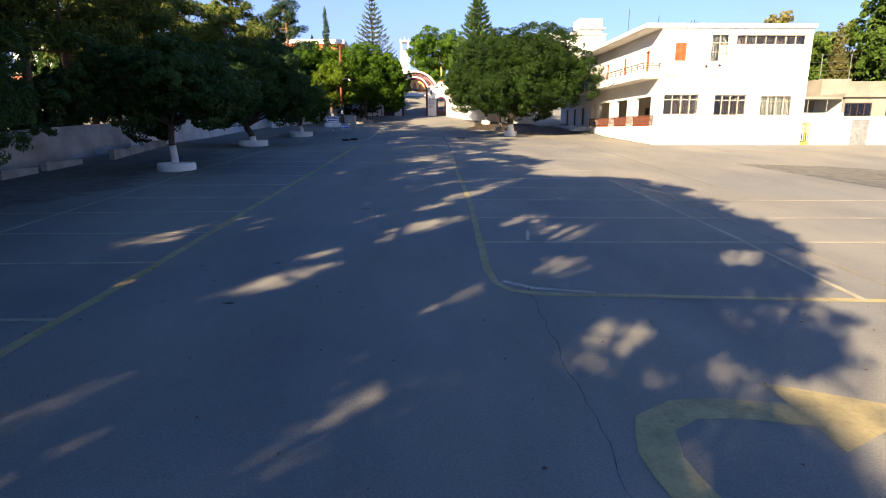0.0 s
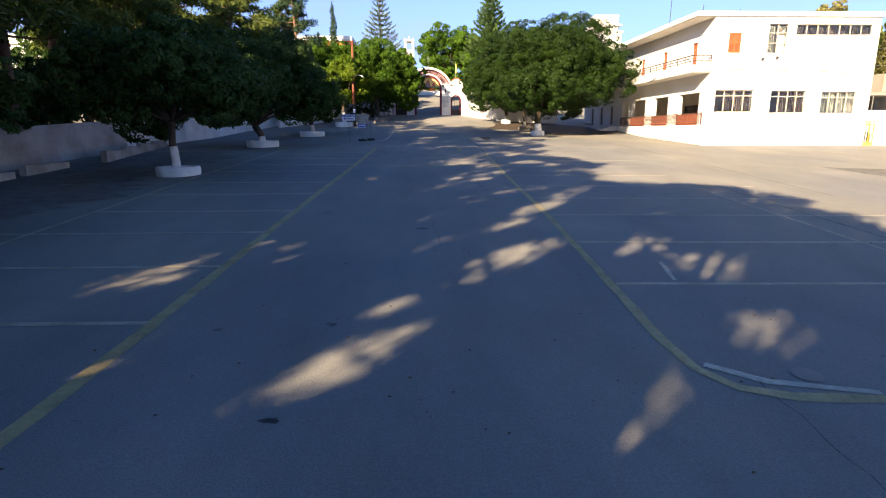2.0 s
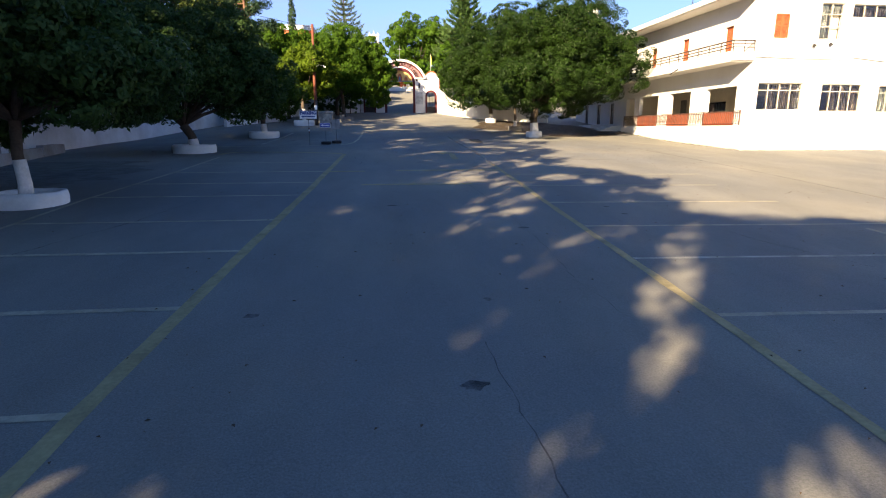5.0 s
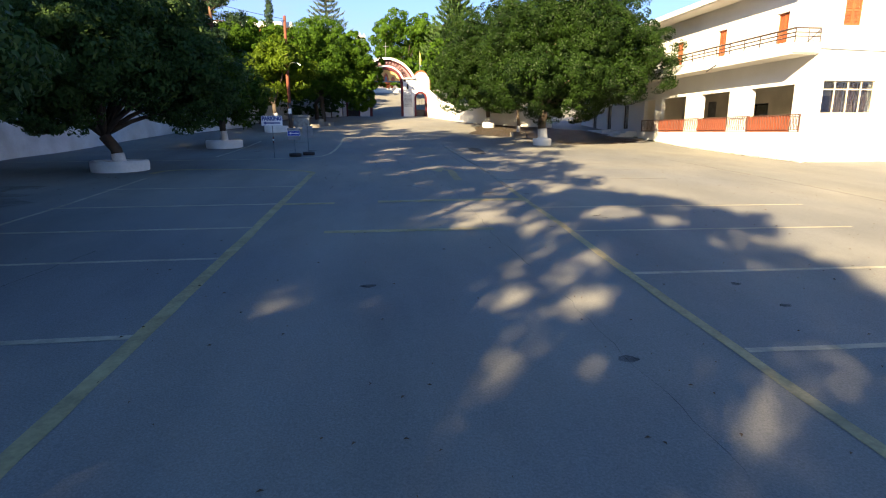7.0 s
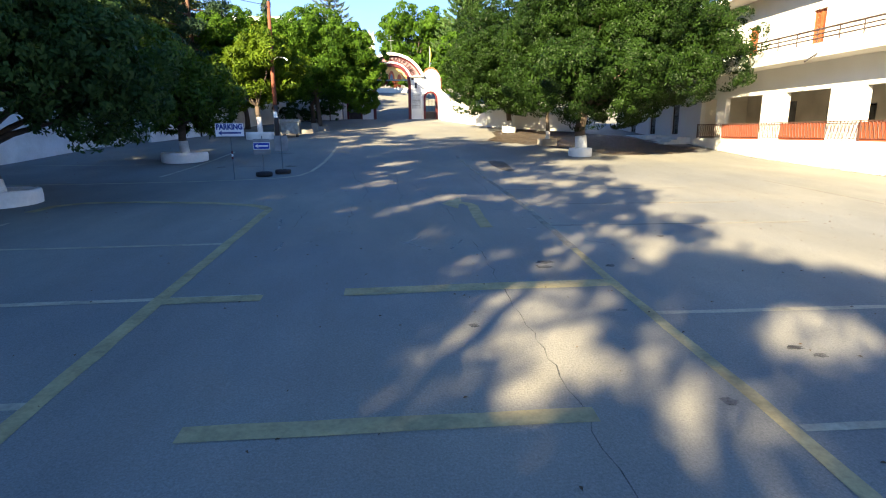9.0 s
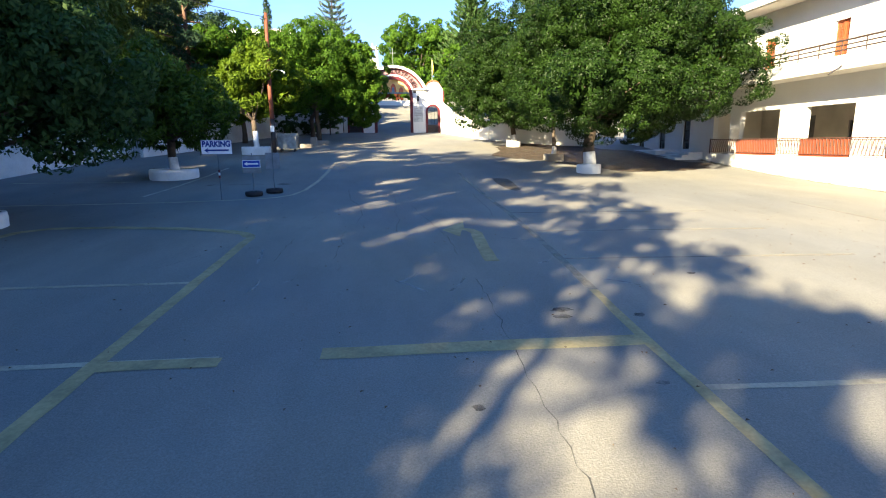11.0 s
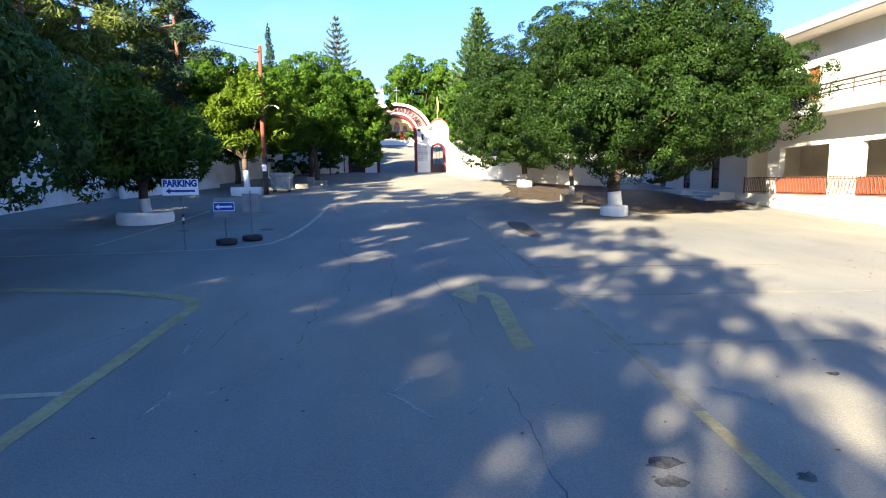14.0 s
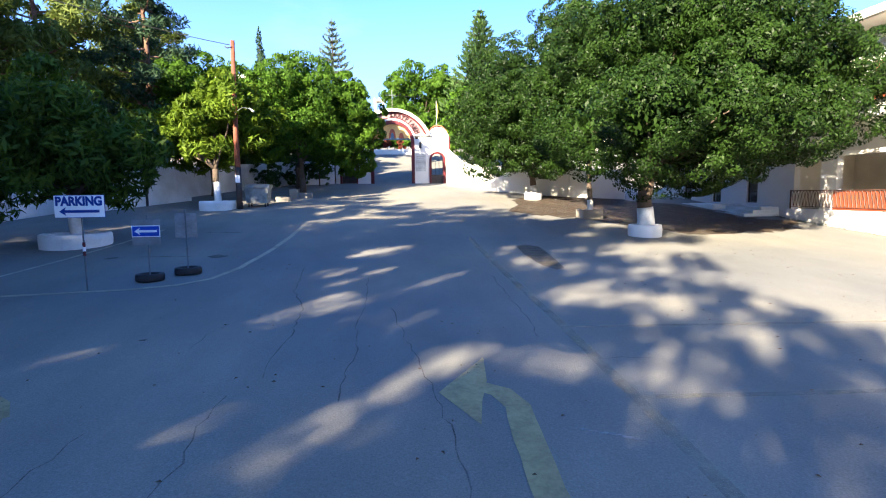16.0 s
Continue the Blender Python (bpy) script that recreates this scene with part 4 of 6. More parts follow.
# ---- boundary walls ----
def wall_run(name, pts, z_top, thick, mat, label, base=-0.4):
    """A wall along points, its top at a height above the ground (or a list of them)."""
    bm = bmesh.new()
    for i, ((ax, ay), (bx, by)) in enumerate(zip(pts, pts[1:])):
        d = Vector((bx - ax, by - ay, 0))
        s = Vector((-d.y, d.x, 0)).normalized() * thick / 2
        n = max(1, int(d.length / 2))
        for k in range(n):
            q0, q1 = k / n, (k + 1) / n
            rows = []
            for q in (q0, q1):
                p = Vector((ax, ay, 0)) + d * q
                zt = z_top[i] + (z_top[i + 1] - z_top[i]) * q if isinstance(z_top, (list, tuple)) else gz(p.x, p.y) + z_top
                zb = gz(p.x, p.y) + base
                rows.append([Vector((p.x + s.x, p.y + s.y, zb)), Vector((p.x - s.x, p.y - s.y, zb)), Vector((p.x - s.x, p.y - s.y, zt)), Vector((p.x + s.x, p.y + s.y, zt))])
            a, b = ([bm.verts.new(v) for v in r] for r in rows)
            for j in range(4):
                bm.faces.new((a[j], b[j], b[(j + 1) % 4], a[(j + 1) % 4]))
            if k == 0:
                bm.faces.new(a[::-1])
            if k == n - 1:
                bm.faces.new(b)
    bmesh.ops.recalc_face_normals(bm, faces=bm.faces)
    return setting(name, bm, mat, label, "wall")


wall_run("wall_west", [(-20.6, -30), (-20.6, 30), (-20.4, 40)], 1.9, 0.3, M["white_shaded"], "low old whitewashed yard wall under trees")
wall_run("wall_west_high", [(-20.4, 40), (-20.6, 50), (-19.0, 60), (-17.0, 68), (-14.3, 72.2)], [4.6, 5.4, 6.1, 6.4, 6.5], 0.3, M["white_old"], "high smooth whitewashed retaining wall")
wall_run("wall_north_west", [(-14.3, 72.2), (-12.2, 78.0), (-9.2, 82.6), (-5.1, 83.5)], 2.0, 0.3, M["white_old"], "whitewashed wall beside the gate in tree shade")
wall_run("wall_north_east", [(4.95, 83.2), (5.9, 81.0), (7.2, 77.6), (8.3, 75.2), (10.4, 72.6), (12.0, 71.0)], [8.1, 6.9, 6.3, 6.05, 5.9, 5.8], 0.3, M["white"], "sunlit white wall sweeping down from the gate")
wall_run("wall_flank", [(-16.6, 64.5), (-14.9, 67.6), (-13.0, 71.0)], [gz(-16.6, 64.5) + 1.95, gz(-14.9, 67.6) + 1.8, gz(-13.0, 71.0) + 0.2], 0.3, M["white_old"], "white flank wall with a sloping top")
# solid box in the flank wall; its black paints the shade of a slot
setting("slot_shade", B(-14.52, -14.36, 68.1, 68.5, gz(-14.4, 68.3) - 0.05, gz(-14.4, 68.3) + 1.35), M["dark"], "near-black box painted as a shaded slot in the white flank wall", "opening")
wall_run("wall_north_yard", [(12.0, 71.0), (15.2, 69.4)], [5.8, 5.6], 0.28, M["white"], "white yard wall behind the trees")
wall_run("wall_south", [(-20.6, -30), (40, -30)], 2.0, 0.3, M["white_old"], "whitewashed yard wall behind the car park")
wall_run("wall_east", [(40, -30), (40, 42)], 2.2, 0.3, M["white_old"], "whitewashed yard wall along the sunny side")

# kerb stones along the western bed, with a gap, then a higher run back to the wall
def kerb_stone(ax, ay, bx, by, h):
    z = gz((ax + bx) / 2, (ay + by) / 2)
    k = thing("kerb_stone", ((ax + bx) / 2, (ay + by) / 2, z), "long whitewashed concrete kerb stone along the bed", "kerb stone", "kerb stones")
    d = Vector((bx - ax, by - ay, 0))
    m = Matrix.Translation(((ax + bx) / 2, (ay + by) / 2, 0)) @ Matrix.Rotation(math.atan2(d.y, d.x), 4, "Z")
    bm = bmesh.new()
    n = max(2, int(d.length / 0.6))
    for i in range(n):
        box(bm, -d.length / 2 + d.length * i / n, -d.length / 2 + d.length * (i + 1) / n, -0.15, 0.15, z - 0.15, z + h + 0.012 * math.sin(i * 2.1 + ay))
    bmesh.ops.transform(bm, matrix=m, verts=bm.verts)
    part("block", bm, M["white_shaded"], k)


for i in range(9):
    y = 3.0 + i * 3.1
    kerb_stone(-18.45 + 0.03 * (i % 2), y, -18.45 + 0.03 * (i % 2), y + (2.95 if i != 7 else 2.4), 0.36)
for i in range(4):
    q, w = i / 4, (i + 0.96) / 4
    kerb_stone(-17.8 - 1.8 * q, 32.8 + 11.0 * q, -17.8 - 1.8 * w, 32.8 + 11.0 * w, 0.5)

# ---- main building ----
BX, BY, BX1, BY1 = 19.35, 43.1, 31.45, 72.0
ZF, ZB, ZR = 3.26, 6.9, 10.65                 # loggia floor, balcony slab, roof slab
bld = thing("white_building", (25.4, 57, gz(25.4, 57)), "two-storey white rendered building with balcony and loggia", "building")
FW = [(19.85, 22.73, 4.13, 5.70), (23.98, 26.63, 4.05, 5.65), (27.78, 30.42, 4.0, 5.57)]
FU = [(20.45, 21.35, 8.22, 9.56), (23.3, 24.75, 8.18, 10.19), (25.30, 30.92, 9.42, 10.16)]
part("front_wall", holed_wall("x", BY, 0.3, BX, BX1, 0.6, ZR, FW + FU), M["white"], bld)
LO = [(44.35, 47.55, ZF, 5.62), (49.4, 52.25, ZF, 5.62), (53.95, 57.1, ZF, 5.62), (58.0, 59.6, ZF, 5.62)]
LD = [(y, y + 0.84, 7.22, 9.28) for y in (45.3, 50.25, 54.8, 59.45, 64.1)]
GD = [(62.2, 63.1, 3.5, 5.4), (65.4, 66.3, 3.5, 5.4), (68.6, 69.5, 3.6, 5.4)]
part("side_wall", holed_wall("y", BX, 0.3, BY + 0.303, BY1, 0.6, ZR, LO + LD + GD), M["white"], bld)
part("back_wall", B(BX, BX1, BY1, BY1 + 0.3, 0.6, ZR), M["white"], bld)
part("east_wall", B(BX1 - 0.3, BX1, BY + 0.303, BY1 - 0.003, 0.6, ZR), M["white"], bld)
LI = [(44.9, 47.4, ZF + 0.8, ZF + 1.9), (50.2, 53.2, ZF + 0.8, ZF + 1.75), (55.4, 56.4, ZF, ZF + 2.1)]   # openings of its back wall
part("loggia_floor", B(BX + 0.303, 22.6, BY + 0.303, 59.7, ZF - 0.2, ZF), M["concrete"], bld)
part("loggia_back_wall", holed_wall("y", 22.6, 0.2, BY + 0.303, 59.7, ZF - 0.2, ZB - 0.05, LI), M["inner"], bld)
part("loggia_end_wall", B(BX + 0.303, 22.6, 59.703, 59.9, ZF - 0.2, ZB - 0.05), M["inner"], bld)
part("upper_floor", B(BX + 0.303, BX1 - 0.303, BY + 0.303, BY1 - 0.003, ZB - 0.05, ZB + 0.25), M["soffit"], bld)
part("inner_wall", B(22.9, 31.1, 47.5, 47.7, ZF - 0.2, ZB - 0.06), M["inner"], bld)
part("inner_wall", B(19.7, 31.1, 47.5, 47.7, ZB + 0.26, ZR - 0.01), M["inner"], bld)
part("room_floor", B(22.9, 31.1, BY + 0.31, 47.45, ZF - 0.2, ZF), M["concrete"], bld)
roof = part("roof", B(17.95, 31.62, 42.95, 72.4, ZR + 0.003, ZR + 0.32, bevel=0.015), M["white"], bld, "flat white roof slab with a deep eave")
part("eave_underside", B(18.05, BX - 0.003, 43.1, 72.3, ZR - 0.03, ZR), M["soffit"], roof)
# balcony
bal = part("balcony", B(18.0, BX - 0.003, 43.1, 71.8, ZB, ZB + 0.28), M["soffit"], bld, "long white balcony slab with a brown rail")
part("fascia", B(17.9, 18.0 - 0.002, 43.1, 71.8, ZB - 0.01, ZB + 0.58, bevel=0.01), M["white"], bal)
part("end_fascia", B(17.9, BX - 0.003, 43.0, 43.1 - 0.002, ZB + 0.06, ZB + 0.5, bevel=0.01), M["white"], bal)
part("drain_spout", T([(17.9, 48.8, ZB + 0.14), (17.3, 48.75, ZB - 0.22)], 0.035, 8), M["iron"], bal)


def balcony_rail(parent):
    x, zt = 17.98, ZB + 1.16
    rail = part("railing", T([(x, 43.06, zt), (x, 71.7, zt)], 0.045, 6), M["railbrown"], parent, "brown painted steel balcony rail")
    for dz in (0.19, 0.37):
        part("bar", T([(x, 43.06, zt - dz), (x, 71.7, zt - dz)], 0.032, 6), M["railbrown"], rail)
    for dz in (0, 0.19, 0.37):
        part("bar", T([(x, 43.06, zt - dz), (BX - 0.02, 43.06, zt - dz)], 0.034 if dz == 0 else 0.024, 6), M["railbrown"], rail)
    me = None
    for i in range(25):
        y = 43.06 + i * 1.19
        if me is None:
            ob = part("post", T([(x, y, zt), (x, y, ZB + 0.5)], 0.028, 6), M["railbrown"], rail)
            me = ob
        else:
            o2 = new("post", me.data)
            o2.parent, o2.location = rail, (0, i * 1.19, 0)
    part("post", T([(18.68, 43.06, zt), (18.68, 43.06, ZB + 0.5)], 0.02, 6), M["railbrown"], rail)
    part("post", T([(BX - 0.04, 43.06, zt), (BX - 0.04, 43.06, ZB + 0.5)], 0.02, 6), M["railbrown"], rail)
    part("brace", T([(18.68, 43.06, ZB + 0.55), (BX - 0.04, 43.06, zt)], 0.016, 6), M["railbrown"], rail)


balcony_rail(bal)


def window(parent, axis, at, u0, u1, z0, z1, cols, rows, curtain=None, sill=True, name="window", frame_mat=None, gap=()):
    """A window set back in its opening: frame, mullions, panes, sill, a curtain behind. rows: heights of the cross bars, from 0 to 1."""
    fm = frame_mat or M["cream"]
    sgn = 1
    dpt = at + 0.1

    def bx(a, b, lo, hi, d0, d1):
        return B(a, b, d0, d1, lo, hi) if axis == "x" else B(d0, d1, a, b, lo, hi)
    w = 0.055
    bm = bmesh.new()
    for a, b, lo, hi in ((u0, u0 + w, z0, z1), (u1 - w, u1, z0, z1), (u0 + w, u1 - w, z0, z0 + w), (u0 + w, u1 - w, z1 - w, z1)):
        if axis == "x":
            box(bm, a, b, dpt, dpt + 0.07, lo, hi)
        else:
            box(bm, dpt, dpt + 0.07, a, b, lo, hi)
    win = part(name, bm, fm, parent, "")
    us = [u0 + (u1 - u0) * k / cols for k in range(cols + 1)]
    for u in us[1:-1]:
        part("mullion", bx(u - 0.028, u + 0.028, z0 + w, z1 - w, dpt - 0.004, dpt + 0.06), fm, win)
    for r in rows:
        z = z0 + (z1 - z0) * r
        part("transom", bx(u0 + w, u1 - w, z - 0.026, z + 0.026, dpt + 0.003, dpt + 0.055), fm, win)
    zs = [z0] + [z0 + (z1 - z0) * r for r in rows] + [z1]
    for i in range(cols):
        for j in range(len(zs) - 1):
            if (i, j) in gap:
                continue
            part("pane", bx(us[i] + 0.03, us[i + 1] - 0.03, zs[j] + 0.03, zs[j + 1] - 0.03, dpt + 0.03, dpt + 0.036), M["glass"], win)
    if curtain:
        for i in range(cols):
            if curtain != "pale" and i == 0 and cols == 4:
                continue
            bm = bmesh.new()
            n = 14
            prev = None
            a0, a1 = us[i] + 0.04, us[i + 1] - 0.03
            for k in range(n + 1):
                u = a0 + (a1 - a0) * k / n
                d = dpt + 0.22 + 0.025 * math.sin(k * 1.9 + i)
                q = [(u, d, z0 + 0.05), (u, d, z1 - 0.1)] if axis == "x" else [(d, u, z0 + 0.05), (d, u, z1 - 0.1)]
                row = [bm.verts.new(v) for v in q]
                if prev:
                    bm.faces.new((prev[0], row[0], row[1], prev[1]))
                prev = row
            part("curtain", bm, M["curtain_pale"] if curtain == "pale" else M["curtain"], win)
    if sill:
        part("sill", bx(u0 - 0.06, u1 + 0.06, z0 - 0.07, z0 - 0.004, at - 0.06, at + 0.1), M["white"], win)
    return win


for (a, b, lo, hi), c in zip(FW, ("brown", "brown", "pale")):
    window(bld, "x", BY, a, b, lo, hi, 4, (0.74,), c)
window(bld, "x", BY, *FU[1], 2, (0.36, 0.7), "pale", gap=((1, 0), (1, 1)))
window(bld, "x", BY, *FU[2], 7, (), "brown")


def shutter(parent, axis, at, u0, u1, z0, z1):
    """A closed pair of louvred shutters."""
    def bx(bm, a, b, lo, hi, d0, d1):
        return box(bm, a, b, d0, d1, lo, hi) if axis == "x" else box(bm, d0, d1, a, b, lo, hi)
    mid = (u0 + u1) / 2
    for a, b in ((u0 + 0.01, mid - 0.006), (mid + 0.006, u1 - 0.01)):
        bm = bmesh.new()
        for p in ((a, a + 0.06, z0, z1), (b - 0.06, b, z0, z1), (a + 0.06, b - 0.06, z0, z0 + 0.09), (a + 0.06, b - 0.06, z1 - 0.09, z1), (a + 0.06, b - 0.06, (z0 + z1) / 2 - 0.04, (z0 + z1) / 2 + 0.04)):
            bx(bm, *p, at - 0.03, at + 0.02)
        leaf = part("shutter", bm, M["orange"], parent, "orange-brown louvred wooden shutter")
        bm = bmesh.new()
        n = int((z1 - z0) / 0.07)
        for k in range(n):
            z = z0 + 0.06 + (z1 - z0 - 0.12) * k / n
            bx(bm, a + 0.06, b - 0.06, z, z + 0.05, at - 0.012 + 0.004 * (k % 2), at + 0.006)
        part("louvres", bm, M["orange"], leaf)


shutter(bld, "x", BY + 0.06, *FU[0])
for q in LD:
    shutter(bld, "y", BX + 0.17, *q)
for q in GD:
    window(bld, "y", BX, *q, 1, (0.3, 0.65), None, False, "door", M["railbrown"])
for q in LI[:2]:
    window(bld, "y", 22.6, *q, 2, (), "pale", True, "window", M["sheet"])
part("inner_door", B(22.66, 22.72, 55.4, 56.4, ZF, ZF + 2.1), M["sheet"], bld)
# black sheet behind the loggia windows, painted as unlit room depth
part("room_shade", B(26.0, 26.1, 47.8, 60.2, ZF, ZB - 0.06), M["dark"], bld)


def loggia_rail(parent):
    """A low rust-red iron rail of curved bars before the loggia, with orange panels of woven sheet behind it between the piers."""
    x, z0, z1 = BX - 0.12, ZF + 0.06, ZF + 0.86
    rail = part("loggia_railing", T([(x, 43.6, z1), (x, 59.62, z1)], 0.022, 6), M["railred"], parent, "rust-red wrought iron loggia rail")
    part("bottom_bar", T([(x, 43.6, z0 + 0.05), (x, 59.62, z0 + 0.05)], 0.016, 6), M["railred"], rail)
    bm = bmesh.new()
    for s in (-1, 1):
        tube(bm, [(x, 43.7, z0 + 0.05), (x, 43.7 + 0.045 * s, z0 + 0.3), (x, 43.7 + 0.08 * s, z0 + 0.52), (x, 43.7 + 0.06 * s, z0 + 0.68), (x, 43.7, z1)], 0.012, 5)
    first = part("baluster", bm, M["railred"], rail)
    for i in range(1, 80):
        o = new("baluster", first.data)
        o.parent, o.location = rail, (0, i * 0.199, 0)
    for y in (43.6, 47.45, 59.62):
        part("post", B(x - 0.025, x + 0.025, y - 0.025, y + 0.025, ZF - 0.02, z1 + 0.04), M["railred"], rail)
    for a, b, *_ in LO[:3]:
        part("panel", B(BX - 0.07, BX - 0.05, a + 0.004, b + 0.05, ZF + 0.02, ZF + 0.82), M["orange_panel"], rail, "orange sheet behind the rail")


loggia_rail(bld)
# a dark red dado on the inner faces of the piers, dry weeds along the foot of the wall
for a, b in ((47.55, 49.4), (52.25, 53.95), (57.1, 58.0)):
    part("dado", B(BX + 0.303, BX + 0.309, a + 0.002, b - 0.002, ZF + 0.01, ZF + 1.0), M["gate_red"], bld, "dark red painted dado")
rngW = np.random.default_rng(61)
nw = 2600
wy_ = 43.0 + 19 * rngW.random(nw)
front = rngW.random(nw) < 0.35
wx_ = np.where(front, 19.2 + 12.2 * rngW.random(nw), BX - 0.30 - np.abs(rngW.normal(0, 0.06, nw)))
wy_ = np.where(front, BY - 0.04 - np.abs(rngW.normal(0, 0.06, nw)), wy_)
wz_ = np.array([gz(x, y) for x, y in zip(wx_, wy_)]) + 0.1 * rngW.random(nw) ** 2
ob = tagged(new("wall_weeds", leaves_mesh("wall_weeds", np.stack([wx_, wy_, wz_], 1), np.tile((0, -0.4, 0.5), (nw, 1)), 0.065, M["weed"], 0.3, 0.9, rngW)), "dry weeds along the foot of the white wall", "weeds", "", "stuff")
part("plinth_ledge", B(BX - 0.28, BX - 0.003, 43.1, 59.7, 0.6, ZF - 0.01, bevel=0.01), M["white"], bld)
# entrance steps and terrace beyond the loggia
for k, (x0, z1) in enumerate(((17.45, 3.0), (17.9, 3.16), (18.35, 3.32))):
    s = thing("step", (x0, 62, 2.9), "pale worn concrete entrance step", "step", "entrance steps", "structure")
    part("tread", B(x0, BX - 0.01 - 0.003 * k, 60.47 + 0.01 * k, 63.4 - 0.01 * k, 2.2, z1, bevel=0.02), M["white_old"], s)
s = thing("terrace", (18.4, 67, 2.9), "low pale concrete terrace along the doors", "terrace", "", "structure")
part("slab", B(17.62, BX - 0.003, 63.42, 71.5, 2.2, 3.42, bevel=0.02), M["white_old"], s)
# facade details
for x, z in ((22.95, 7.85), (24.0, 7.92)):
    s = thing("wall_lamp", (x, BY, z), "small weathered lamp on the white facade", "lamp", "facade lamps")
    part("bracket", T([(x, BY - 0.003, z), (x, BY - 0.14, z + 0.03)], 0.02, 6), M["iron"], s)
    part("shade", T([(x, BY - 0.14, z + 0.05), (x, BY - 0.2, z - 0.08)], [0.05, 0.12], 10), M["iron"], s)
for pts in (((19.4, 7.16), (25.0, 7.04)), ((25.7, 7.17), (31.4, 6.64))):
    (xa, za), (xb, zb) = pts
    c = thing("facade_cable", (xa, BY, za), "thin grey cable along the white facade", "cable", "facade cables")
    part("wire", T([(xa, BY - 0.05, za), ((xa + xb) / 2, BY - 0.03, (za + zb) / 2 - 0.02), (xb, BY - 0.03, zb)], 0.02, 5), M["sheet"], c)


def aerial(x, y, z, h, kind):
    a = thing("roof_aerial", (x, y, z), "thin steel aerial mast on the flat roof", "aerial", "roof aerials")
    part("mast", T([(x, y, z), (x + 0.04, y, z + h)], 0.025, 6), M["iron"], a)
    if kind:
        for k in range(kind):
            zz = z + h * (0.95 - 0.13 * k)
            part("rod", T([(x - 0.45 + 0.05 * k, y, zz), (x + 0.45 - 0.05 * k, y, zz + 0.03)], 0.014, 5), M["iron"], a)


for x, y, h, k in ((19.2, 50, 2.4, 0), (21.6, 52, 1.5, 3), (21.9, 50, 1.9, 0), (25.9, 52, 1.9, 0), (26.2, 52, 2.0, 0), (26.5, 52, 1.8, 0), (30.8, 47, 1.2, 1), (24.4, 47, 0.5, 2)):
    aerial(x, y, ZR + 0.32, h, k)

# ---- low outbuilding and yard beside the building ----
out = thing("outbuilding", (36, 44, gz(36, 44)), "low weathered concrete outbuilding with a steel door", "building")
part("wall", holed_wall("x", 43.3, 0.3, 35.0, 47.0, 0.4, 3.9, [(35.85, 37.45, 1.2, 3.68)]), M["white"], out)
part("upper_wall", holed_wall("x", 43.35, 0.25, 35.0, 47.0, 3.903, 5.45, [(35.05, 37.4, 3.95, 5.02), (38.6, 41.5, 3.95, 5.02), (42.5, 45.5, 3.95, 5.02)]), M["concrete"], out)
part("lean_to_roof", B(31.47, 34.79, 43.32, 46.49, 5.3, 5.5, bevel=0.02), M["concrete"], out)
part("lean_to_back", B(31.47, 34.79, 46.5, 46.7, 2.0, 5.5), M["concrete"], out)
for x in (32.0, 33.6):
    part("lean_to_post", T([(x, 43.42, 4.2), (x, 43.42, 5.3)], 0.03, 6), M["steel"], out)
part("roof_block", B(35.2, 37.8, 46.4, 48.4, 5.753, 7.15, bevel=0.03), M["concrete"], out)
part("side_wall", B(35.0, 35.3, 43.603, 52, 0.4, 5.45), M["white_old"], out)
part("roof", B(34.8, 47.2, 43.1, 52, 5.453, 5.75, bevel=0.02), M["concrete"], out)
# black sheet behind the outbuilding's openings, in place of a dim interior
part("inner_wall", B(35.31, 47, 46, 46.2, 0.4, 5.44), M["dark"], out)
d = part("door", B(35.88, 37.42, 43.4, 43.46, 1.22, 3.66), M["sheet"], out, "grey corrugated steel door")
for k in range(10):
    part("rib", B(35.95 + 0.15 * k, 35.98 + 0.15 * k, 43.38, 43.398, 1.25, 3.63), M["sheet"], d)
for a, b in ((35.05, 37.4), (38.6, 41.5), (42.5, 45.5)):
    window(out, "x", 43.3, a, b, 3.95, 5.02, 4, (), None, False, "window", M["railbrown"])
wy = thing("yard_wall", (33.5, 43.3, gz(33.5, 43.3)), "white rendered yard wall with a yellow gate", "wall")
part("wall", holed_wall("x", 43.3, 0.25, 31.453, 34.997, 0.4, 4.23, [(31.46, 32.46, 0.4, 3.5)]), M["white"], wy)
g = part("gate", B(31.5, 32.42, 43.36, 43.38, 1.38, 1.9), M["yellow_paint"], wy, "yellow steel garden gate")
for k in range(6):
    part("bar", B(31.5 + 0.176 * k, 31.53 + 0.176 * k, 43.35, 43.39, 1.9, 3.2), M["yellow_paint"] if k in (0, 3, 5) else M["white_old"], g)
part("top_rail", B(31.5, 32.42, 43.345, 43.395, 3.2, 3.26), M["yellow_paint"], g)
ann = thing("annex_terrace", (36, 56, gz(36, 56)), "grey concrete terrace wall with thin posts", "wall")
part("wall", B(32.5, 48, 54, 54.4, 2, 7.6, bevel=0.02), M["concrete"], ann)
part("ledge", B(34.5, 36.6, 53.6, 55, 7.603, 8.3, bevel=0.02), M["concrete"], ann)
for x in (32.8, 34.6, 36.6, 37.4, 40.5, 43.5):
    part("post", T([(x, 53.9, 7.4), (x, 53.9, 10.2)], 0.035, 6), M["steel"], ann)
for z in (8.6, 9.4, 10.1):
    part("wire", T([(32.8, 53.9, z), (43.5, 53.9, z)], 0.01, 4), M["steel"], ann)

